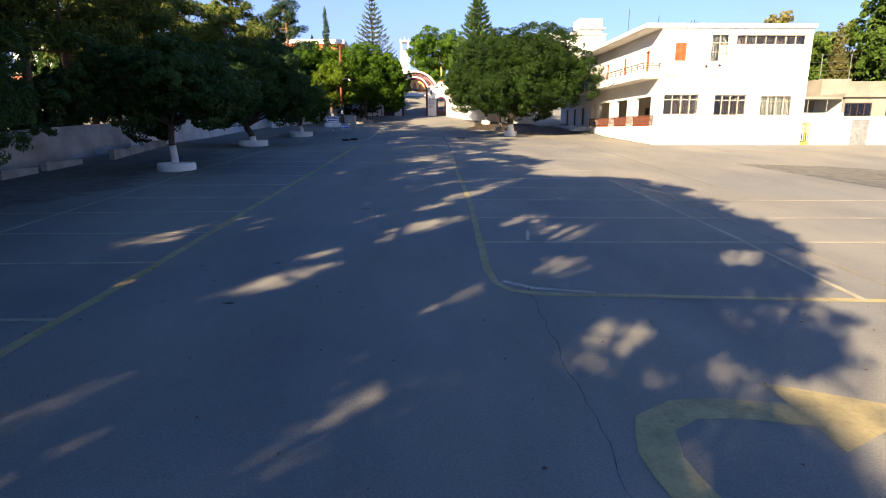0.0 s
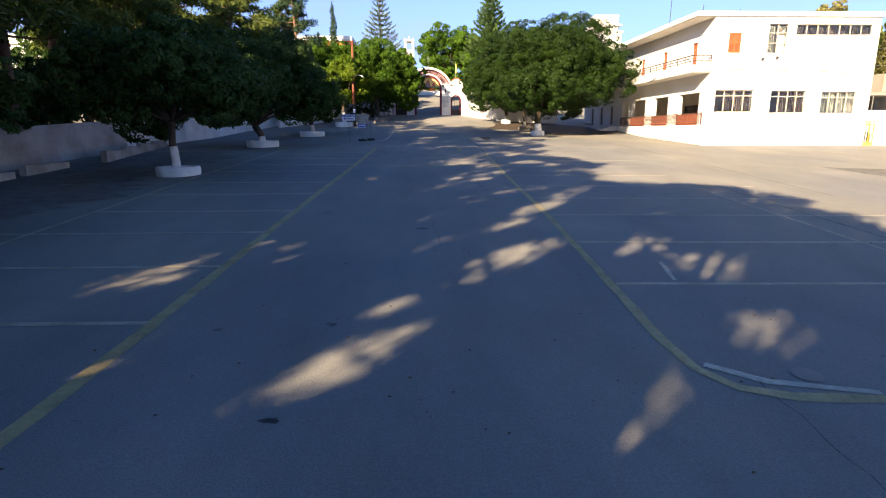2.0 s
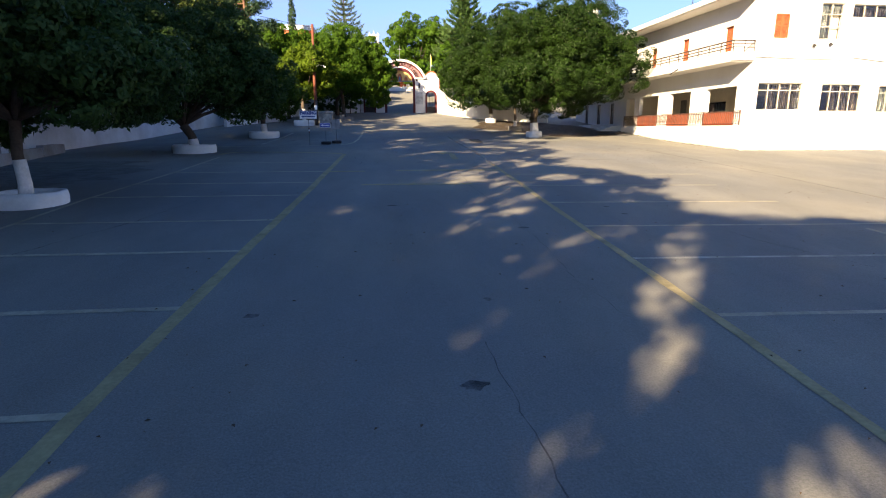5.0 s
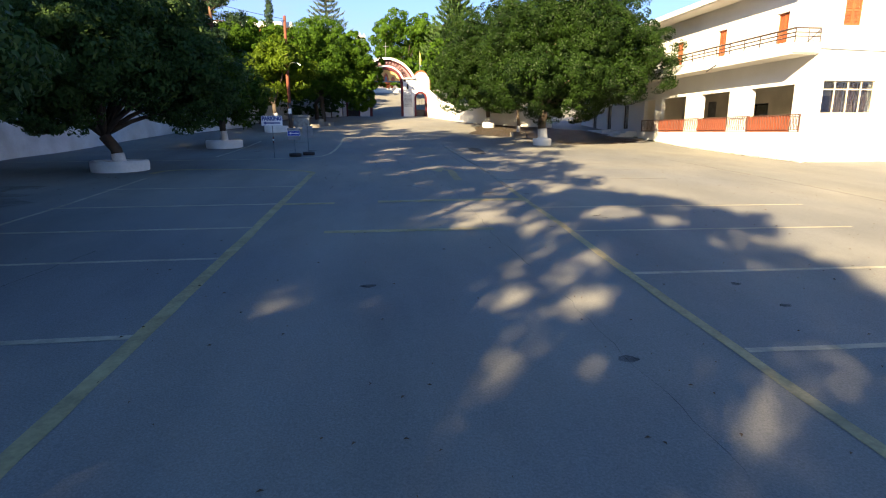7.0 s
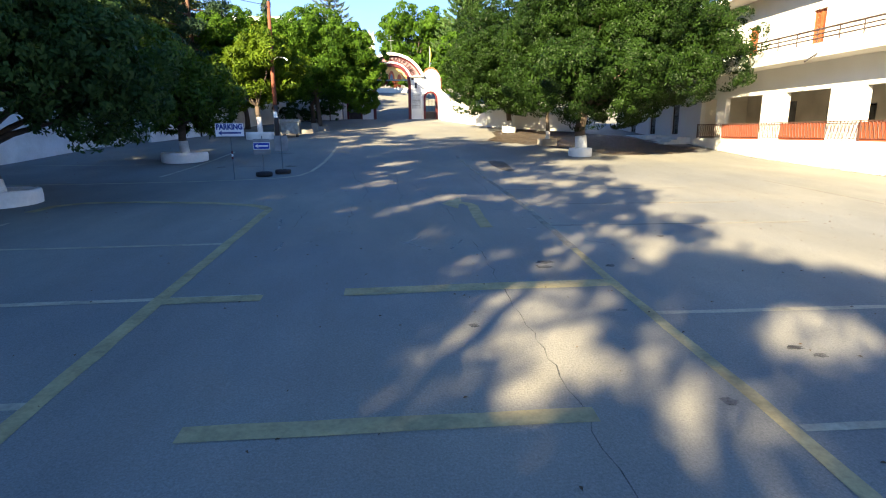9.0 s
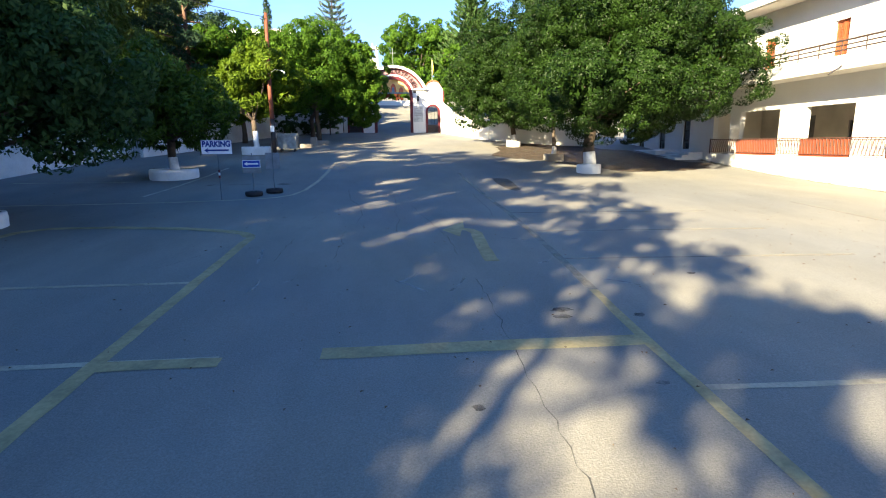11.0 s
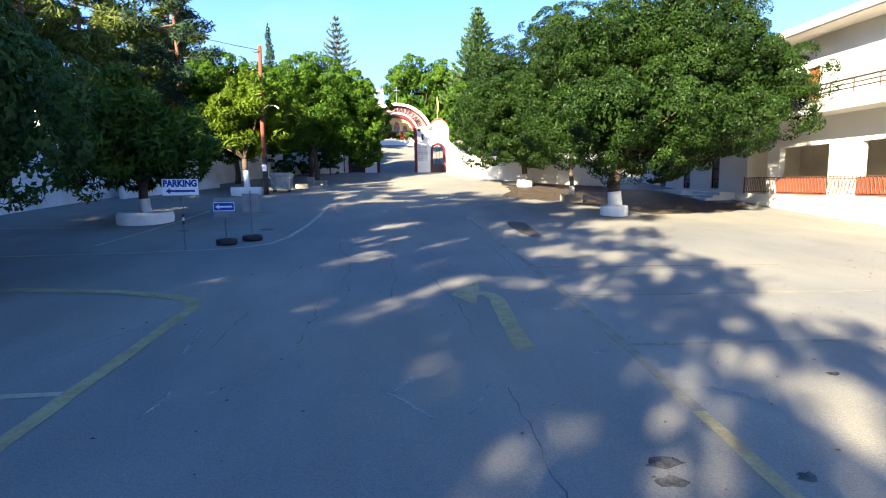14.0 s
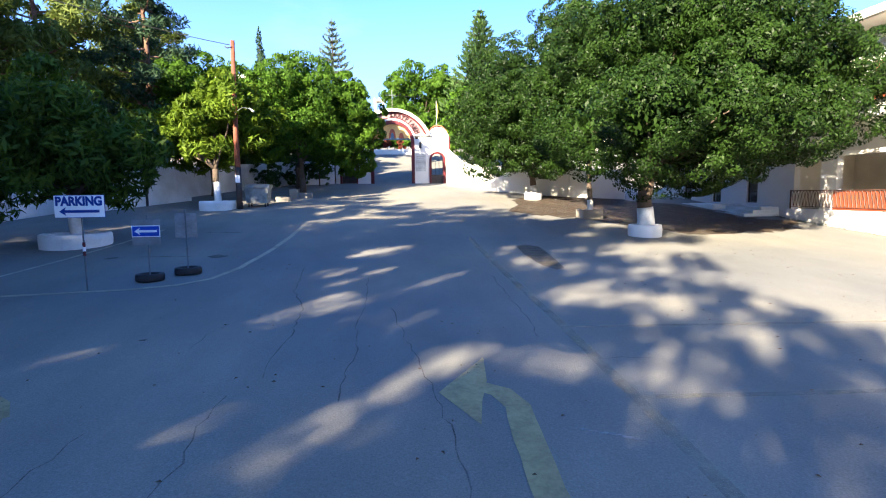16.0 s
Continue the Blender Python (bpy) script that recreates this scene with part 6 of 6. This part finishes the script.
def cypress(at, height, r, seed, label="narrow dark cypress behind the gate trees", mat=None):
    rng = np.random.default_rng(seed)
    x, y = at
    z = gz(x, y)
    tree = thing("cypress", (x, y, z), label, "tree", "far conifers")
    part("trunk", T([(x, y, z - 0.2), (x, y, z + height * 0.9)], [0.2, 0.04], 6), M["bark"], tree)
    lob = [(x + rng.uniform(-0.15, 0.15), y, z + height * (0.1 + 0.88 * k / 14), r * (1 - (k / 15) ** 2.2) + 0.1, r * (1 - (k / 15) ** 2.2) + 0.1, height / 18) for k in range(15)]
    P, d = crown_points(rng, lob, 5000, 0.4)
    ob = new("crown", leaves_mesh("crown", P - np.array((x, y, z)), d, 0.35, mat or M["needle_dark"], 0.4, 0.8, rng))
    ob.parent = tree


cypress((-16.3, 107), 24.8 - gz(-16.3, 107), 0.9, 31)
cypress((-20.5, 116), 21.5 - gz(-20.5, 116), 0.8, 32)
cypress((-11.5, 112), 19.5 - gz(-11.5, 112), 0.7, 33)
cypress((52, 62), 12.5, 1.2, 34, "dark cypress on the slope behind the outbuilding")
cypress((46.8, 60), 11.2, 1.3, 35, "brownish cypress on the slope behind the outbuilding", M["cypress_leaf"])
FG = "trees behind the gate"
for i, (x, y, c, R, n) in enumerate(((5.0, 118, (5.0, 118, 18.3), (7.0, 6, 5.0), 20000), (13, 122, (13, 122, 17.5), (7, 6, 5.0), 16000), (-6, 98, (-6, 98, 12.3), (3.6, 3.4, 3.0), 9000), (-7.2, 87.0, (-7.2, 87.0, 9.2), (2.6, 2.6, 2.4), 7000), (-7.0, 92.0, (-7.0, 92.0, 10.0), (2.6, 2.4, 2.4), 7000), (3.2, 96, (3.2, 96, 11.2), (2.4, 2.4, 2.2), 7000), (-15, 92, (-15, 92, 12.5), (5, 4, 4.5), 12000), (-23, 86, (-23, 86, 12), (5.5, 5, 5), 14000), (9.5, 92, (9.5, 92, 11.5), (4.5, 4, 4), 12000))):
    broad_tree("garden_tree", (x, y), "leafy green tree in the garden behind the gate", c, R, 50 + i, M["leaf_bright"], int(n * 1.5), 0.33, 22, 0.25, 0, 0.5, group=FG, bottom=-0.9)
for i, (x, y, c, R, m) in enumerate(((51, 57, (51, 57, 9.5), (4, 4, 4), "leaf_loquat"), (54, 60, (54, 60, 15), (6, 5, 5), "leaf_loquat"), (61, 56, (61, 56, 15), (6, 5, 5), "needle"), (58, 48, (58, 48, 12.5), (5, 5, 4.5), "leaf_loquat"), (66, 66, (66, 66, 18), (7, 6, 5.5), "leaf_dark"), (34.9, 53.0, (34.7, 52.8, 12.0), (1.5, 1.4, 2.3), "feather"), (50, 50, (50, 50, 8.6), (3.4, 3.4, 2.6), "needle"), (37.5, 62, (37.5, 62, 9.0), (3.2, 3.0, 4.2), "leaf_loquat"), (42.0, 63, (42.0, 63, 9.2), (3.4, 3.0, 4.2), "needle"), (46.5, 64, (46.5, 64, 9.8), (3.6, 3.2, 4.6), "leaf_loquat"), (51.5, 66, (51.5, 66, 11.0), (4.0, 3.4, 5.0), "needle"))):
    broad_tree("hillside_tree", (x, y), "tree on the slope behind the white building", c, R, 80 + i, M[m], 12000, 0.34 if m != "feather" else 0.22, 22, 0.2, 0, 0.5, group="hillside trees", bottom=-0.9)
broad_tree("hillside_tree", (-32, 20), "dark tree behind the western wall", (-32, 20, 9), (6, 6, 5), 95, M["leaf_dark"], 14000, 0.36, 22, 0.25, 0, 0.5, group="hillside trees")

# far houses
def house(name, x0, x1, y0, y1, z0, z1, label, mat, wins, parapet=0.35):
    h = thing(name, ((x0 + x1) / 2, (y0 + y1) / 2, gz((x0 + x1) / 2, (y0 + y1) / 2)), label, "building", "far houses")
    part("front_wall", holed_wall("x", y0, 0.3, x0, x1, z0, z1, wins), mat, h)
    part("rear_block", B(x0, x1, y0 + 0.9, y1, z0, z1 - 0.003), mat, h)
    part("roof", B(x0 - 0.3, x1 + 0.3, y0 - 0.3, y1 + 0.3, z1, z1 + parapet, bevel=0.03), M["white"], h)
    for w in wins:
        window(h, "x", y0, *w, 2, (), None, True, "window", M["white_old"])
    return h


hs = house("far_white_house", 26, 41, 120, 132, 9, 22.6, "white flat-roofed house above the trees", M["white"], [(28.5, 30, 17.5, 19.6), (32.5, 34, 17.5, 19.6), (36.5, 38, 17.5, 19.6), (39, 40.2, 17.5, 19.6)])
part("roof_tower", B(35.6, 40.6, 121, 126, 22.95, 26.2, bevel=0.03), M["white"], hs)
part("tank_slab", B(35.2, 41.2, 120.4, 126.5, 24.0, 24.3, bevel=0.03), M["white"], hs)
house("far_orange_house", -25, -13.6, 110, 120, 8, 19.3, "orange-red house with a white roof edge", M["house_red"], [(-22, -20.5, 16, 18), (-17, -15.5, 16, 18)], 0.8)
bt = thing("bell_tower", (-4.6, 282, gz(-4.6, 282)), "white tower with a pillared top on the far hill", "tower")
part("shaft", B(-6.9, -2.3, 279.5, 284.1, 20, 41.5, bevel=0.05), M["stone_far"], bt)
for x in (-6.8, -3.3):
    for y in (279.6, 283.1):
        part("pillar", B(x, x + 0.9, y, y + 0.9, 41.5, 45.3), M["stone_far"], bt)
part("cap", B(-7.1, -2.1, 279.3, 284.3, 45.303, 46.2, bevel=0.1), M["stone_far"], bt)
for k, x in enumerate((-6.6, -4.6, -2.7)):
    part("finial", T([(x, 282, 46.2), (x, 282, 47.4 + 0.6 * (k == 1))], [0.4, 0.12], 8), M["stone_far"], bt)
# house beyond the western wall, with a red fence on the wall
hw = house("neighbour_house", -41, -33.5, 60, 68, 2, 11.2, "orange and white house behind the pines", M["white"], [(-40, -38.6, 8, 9.7), (-37.2, -35.8, 8, 9.7)], 0.9)
part("orange_band", B(-41.1, -33.3, 59.5, 59.98, 7.6, 8.7), M["house_red"], hw, "orange balcony front")
house("neighbour_house", -40, -27.5, 76, 86, 3, 11.5, "house with coloured awnings behind the wall", M["white_old"], [(-38, -36.5, 7.2, 9), (-34, -32.5, 7.2, 9), (-30.5, -29, 7.2, 9)], 0.6)
rf = thing("red_fence", (-19.5, 58, 6.1), "red slatted metal fence on the high wall", "fence")
for i in range(60):
    y = 47 + 0.22 * i
    q = (y - 50) / 10
    xx = -20.6 + max(0, q) * 1.6
    zz = 5.1 + 0.08 * (y - 47)
    if i == 0:
        o = part("slat", B(xx - 0.015, xx + 0.015, y - 0.06, y + 0.06, zz, zz + 1.0), M["red_fence"], rf)
        first, x00, z00 = o, xx, zz
    else:
        o2 = new("slat", first.data)
        o2.parent, o2.location = rf, (xx - x00, y - 47, zz - z00)
for dz in (0.15, 0.85):
    part("rail", T([(-20.56, 46.9, 5.1 + dz), (-20.56, 50, 5.34 + dz), (-18.96, 60.1, 6.14 + dz)], 0.025, 6), M["red_fence"], rf)
# garden beyond the gate
gw = thing("garden_wall", (0, 106, gz(0, 106)), "low pale garden wall at the top of the road", "wall")
part("wall", B(-6, 7, 106, 106.3, 8.4, 10.0, bevel=0.02), M["soffit"], gw)
for i, (x, m) in enumerate(((-3.4, "leaf_bright"), (-2.3, "leaf_loquat"), (-1.4, "leaf_bright"), (-0.5, "leaf_red"), (0.4, "leaf_bright"), (1.3, "leaf_red"), (2.2, "leaf_bright"), (3.2, "leaf_loquat"), (4.2, "leaf_bright"))):
    rng = np.random.default_rng(300 + i)
    y, h = 107.3, 2.5 + 0.4 * math.sin(i * 2.3)
    b = thing("garden_shrub", (x, y, gz(x, y)), "leafy flowering shrub behind the low garden wall" if m == "leaf_red" else "leafy green shrub behind the low garden wall", "shrub", "garden shrubs")
    P, d = crown_points(rng, make_lobes(rng, (0, 0, h * 0.6), (0.75, 0.7, h * 0.5), 14), 3000)
    o = new("foliage", leaves_mesh("foliage", P, d, 0.2, M[m], 0.5, 0.9, rng))
    o.parent = b
    part("stem", T([(x, y, gz(x, y) - 0.1), (x, y, gz(x, y) + 0.9)], 0.05, 6), M["bark"], b)

for i, (x, y, r, h) in enumerate(((-10.2, 79.8, 1.3, 2.0), (-8.0, 81.6, 1.3, 2.6), (-6.2, 81.9, 1.0, 2.6))):
    rng = np.random.default_rng(330 + i)
    b = thing("hedge_bush", (x, y, gz(x, y)), "dark green bush before the shaded wall", "bush", "wall bushes")
    P, d = clumped(rng, make_lobes(rng, (0, 0, h * 0.5), (r, r, h * 0.55), 14), 4500, 0.25)
    o = new("foliage", leaves_mesh("foliage", P, d, 0.16, M["leaf_dark"], 0.5, 0.7, rng))
    o.parent = b
    part("stem", T([(x, y, gz(x, y) - 0.1), (x, y, gz(x, y) + h * 0.6)], 0.06, 6), M["bark"], b)

for i, (x, y, h, r) in enumerate(((-23.6, 24.0, 5.2, 2.2), (-22.6, 30.5, 5.4, 2.4), (-22.8, 36.0, 6.0, 2.5), (-26.5, 34.0, 6.4, 2.8), (-26.5, 27.0, 6.0, 2.8), (-23.4, 41.5, 6.0, 2.3), (-24.4, 51.5, 6.6, 2.4), (-29.0, 46.0, 7.0, 2.6))):
    broad_tree("wall_tree", (x, y), "bushy dark tree behind the western wall", (x, y, gz(x, y) + h * 0.55), (r, r, h * 0.45), 400 + i, M["leaf_dark"], 9000, 0.26, 18, 0.12, 0, 0.4, group="trees behind the wall")

for i in range(7):
    x, y = -14.5 + i * 1.55, 85.6 - 0.15 * i + (2 - i) * (-0.6 if i < 3 else 0)
    broad_tree("hedge_tree", (x, y), "dense dark hedge tree behind the gate wall", (x, y, gz(x, y) + 2.6), (1.5, 1.3, 2.3), 420 + i, M["leaf_dark"], 5000, 0.24, 14, 0.1, 0, 0.45, group="hedge trees")

# ---- pole, bin, signs, tyres ----
px_, py_ = -8.56, 66.0
pz = gz(px_, py_)
pole = thing("utility_pole", (px_, py_, pz), "reddish wooden utility pole with a small street lamp", "utility pole")
part("shaft", T([(px_, py_, pz - 0.2), (px_ - 0.02, py_, pz + 4.5), (px_ + 0.05, py_, 12.55)], [0.16, 0.14, 0.105], 12), M["pole"], pole, "", True)
part("dark_foot", T([(px_, py_, pz - 0.2), (px_, py_, pz + 2.3)], [0.168, 0.155], 12), M["iron"], pole, "tarred dark foot of the pole", True)
part("notice", B(px_ - 0.13, px_ + 0.13, py_ - 0.185, py_ - 0.172, pz + 1.45, pz + 1.85), M["sign_white"], pole, "small white notice")
part("insulator_hook", T([(px_ + 0.05, py_ - 0.1, 12.2), (px_ - 0.2, py_ - 0.2, 12.1), (px_ - 0.32, py_ - 0.2, 12.2)], 0.03, 6), M["iron"], pole)
arm = part("lamp_arm", T([(px_, py_ - 0.12, 8.7), (px_ + 0.5, py_ - 0.4, 8.95), (px_ + 0.95, py_ - 0.6, 8.85)], 0.025, 6), M["steel"], pole)
part("lamp_head", T([(px_ + 0.9, py_ - 0.58, 8.88), (px_ + 1.15, py_ - 0.7, 8.7)], [0.03, 0.06], 10), M["lamp_glass"], arm)
cw = thing("overhead_cable", (px_, py_, 12.3), "dark overhead cable strung to the pole", "cable")
A0, A1 = Vector((px_, py_, 12.3)), Vector((-25.0, 57.0, 16.2))
part("wire", T([A0.lerp(A1, k / 14) - Vector((0, 0, 4 * 0.7 * (k / 14) * (1 - k / 14))) for k in range(15)], 0.02, 5), M["cable"], cw)
cw = thing("overhead_cable", (0, 84, 13), "thin cable crossing above the gate", "cable")
A0, A1 = Vector((-0.5, 84.5, 13.1)), Vector((14, 92, 14.0))
part("wire", T([A0.lerp(A1, k / 8) - Vector((0, 0, 1.0 * (k / 8) * (1 - k / 8))) for k in range(9)], 0.012, 4), M["cable"], cw)

bx_, by_ = -7.75, 66.9
bz = gz(bx_, by_)
bn = thing("waste_container", (bx_, by_, bz), "galvanised steel waste container on wheels", "waste container")
bm = bmesh.new()
prism(bm, [(bx_ - 0.56, bz + 0.22), (bx_ + 0.56, bz + 0.22), (bx_ + 0.66, bz + 1.05), (bx_ - 0.66, bz + 1.05)], "y", by_ - 0.45, by_ + 0.45)
part("body", bm, M["steel"], bn)
bm = bmesh.new()
prism(bm, [(by_ - 0.52, bz + 1.053), (by_ + 0.52, bz + 1.053), (by_ + 0.42, bz + 1.25), (by_ - 0.3, bz + 1.28)], "x", bx_ - 0.69, bx_ + 0.69)
part("lid", bm, M["steel"], bn)
for k in range(5):
    part("rib", B(bx_ - 0.42 + 0.21 * k - 0.02, bx_ - 0.42 + 0.21 * k + 0.02, by_ - 0.475, by_ - 0.452, bz + 0.28, bz + 0.98), M["steel"], bn)
for sx in (-0.45, 0.45):
    for sy in (-0.32, 0.32):
        part("wheel", T([(bx_ + sx - 0.03, by_ + sy, bz + 0.11), (bx_ + sx + 0.03, by_ + sy, bz + 0.11)], 0.11, 12), M["rubber"], bn)
    part("trunnion", T([(bx_ + sx * 1.35, by_, bz + 0.9), (bx_ + sx * 1.7, by_, bz + 0.9)], 0.04, 8), M["steel"], bn)
for i, (x, y, w, h) in enumerate(((-6.9, 69.8, 0.9, 0.3), (-5.9, 71.8, 1.0, 0.35), (-6.5, 71.2, 0.5, 0.65))):
    z = gz(x, y)
    b = thing("stone_block", (x, y, z), "pale rough stone block beside the lane", "stone block", "stone blocks")
    part("block", B(x - w / 2, x + w / 2, y - 0.3, y + 0.3, z - 0.1, z + h, bevel=0.05), M["concrete"], b)


def tyre(x, y):
    z = gz(x, y)
    t = thing("tyre", (x, y, z), "old black car tyre lying flat as a sign base", "tyre", "tyre bases")
    bm = bmesh.new()
    n, prof = 28, [(0.2, 0.03), (0.24, 0.0), (0.30, 0.0), (0.325, 0.03), (0.33, 0.09), (0.325, 0.15), (0.30, 0.18), (0.24, 0.18), (0.2, 0.15), (0.22, 0.09)]
    rings = [[bm.verts.new((x + q * math.cos(k * math.tau / n), y + q * math.sin(k * math.tau / n), z + zz + 0.004)) for k in range(n)] for q, zz in prof]
    for r0, r1 in zip(rings, rings[1:] + rings[:1]):
        for k in range(n):
            bm.faces.new((r0[k], r0[(k + 1) % n], r1[(k + 1) % n], r1[k]))
    bmesh.ops.recalc_face_normals(bm, faces=bm.faces)
    part("carcass", bm, M["rubber"], t, "", True)
    part("filling", T([(x, y, z), (x, y, z + 0.1)], 0.215, 20), M["concrete"], t, "concrete filling")


def arrow_outline(cx, cz, w, h):
    """An arrow that points to -x."""
    return [(cx - w / 2, cz), (cx - w / 2 + h * 0.75, cz + h / 2), (cx - w / 2 + h * 0.62, cz + h * 0.16), (cx + w / 2, cz + h * 0.16), (cx + w / 2, cz - h * 0.16), (cx - w / 2 + h * 0.62, cz - h * 0.16), (cx - w / 2 + h * 0.75, cz - h / 2)]


tyre(-6.08, 48.72)
tyre(-5.46, 49.5)
sx_, sy_ = -6.08, 48.72
sz = gz(sx_, sy_)
sg = thing("arrow_sign", (sx_, sy_, sz + 0.1), "grey sheet sign with a white arrow on blue", "sign")
part("post", T([(sx_, sy_, sz + 0.1), (sx_ + 0.01, sy_, sz + 1.62)], 0.018, 8), M["post"], sg)
part("board", B(sx_ - 0.34, sx_ + 0.32, sy_ - 0.045, sy_ - 0.03, sz + 0.88, sz + 1.5, bevel=0.004), M["sheet"], sg)
part("face_border", B(sx_ - 0.34, sx_ + 0.32, sy_ - 0.0462, sy_ - 0.0452, sz + 1.08, sz + 1.36), M["sign_white"], sg)
fc = part("blue_face", B(sx_ - 0.32, sx_ + 0.3, sy_ - 0.052, sy_ - 0.047, sz + 1.1, sz + 1.34), M["sign_blue"], sg)
part("arrow", prism(bmesh.new(), arrow_outline(sx_ - 0.01, sz + 1.22, 0.52, 0.17), "y", sy_ - 0.058, sy_ - 0.054), M["sign_white"], fc)
sx_, sy_ = -5.46, 49.5
sz = gz(sx_, sy_)
sg = thing("blank_sign", (sx_, sy_, sz + 0.1), "bare grey metal sign board on a thin post", "sign")
part("post", T([(sx_, sy_, sz + 0.1), (sx_, sy_, sz + 1.68)], 0.018, 8), M["post"], sg)
part("board", B(sx_ - 0.28, sx_ + 0.27, sy_ + 0.025, sy_ + 0.04, sz + 0.95, sz + 1.58, bevel=0.004), M["sheet"], sg)
sx_, sy_ = -7.0, 47.7
sz = gz(sx_, sy_)
sg = thing("parking_sign", (sx_, sy_, sz), "white parking sign with blue lettering and arrow", "sign")
part("post", T([(sx_, sy_, sz - 0.1), (sx_, sy_, sz + 2.12)], 0.018, 8), M["post"], sg)
for k in range(3):
    part("band", T([(sx_, sy_, sz + 0.8 + 0.1 * k), (sx_, sy_, sz + 0.9 + 0.1 * k)], 0.032, 10), M["gate_red"] if k != 1 else M["sign_white"], sg)
x0, x1, z0, z1 = sx_ - 0.53, sx_ + 0.51, sz + 1.66, sz + 2.14
brd = part("board", B(x0, x1, sy_ - 0.05, sy_ - 0.03, z0, z1, bevel=0.004), M["sign_white"], sg)
part("border", B(x0 - 0.01, x1 + 0.01, sy_ - 0.028, sy_ - 0.02, z0 - 0.01, z1 + 0.01), M["sign_navy"], brd)
bm = text_mesh("PARKING", 0.27, 0.003, 0.013)
xs = [v.co.x for v in bm.verts]
bmesh.ops.scale(bm, vec=(0.97 / (max(xs) - min(xs)), 1, 1), verts=bm.verts)
bmesh.ops.transform(bm, matrix=Matrix.Translation(((x0 + x1) / 2, sy_ - 0.054, z1 - 0.135)) @ Matrix.Rotation(math.pi / 2, 4, "X"), verts=bm.verts)
part("lettering", bm, M["sign_navy"], brd, "bold navy capital letters")
part("arrow", prism(bmesh.new(), arrow_outline((x0 + x1) / 2, z0 + 0.13, 0.84, 0.19), "y", sy_ - 0.058, sy_ - 0.052), M["sign_navy"], brd)
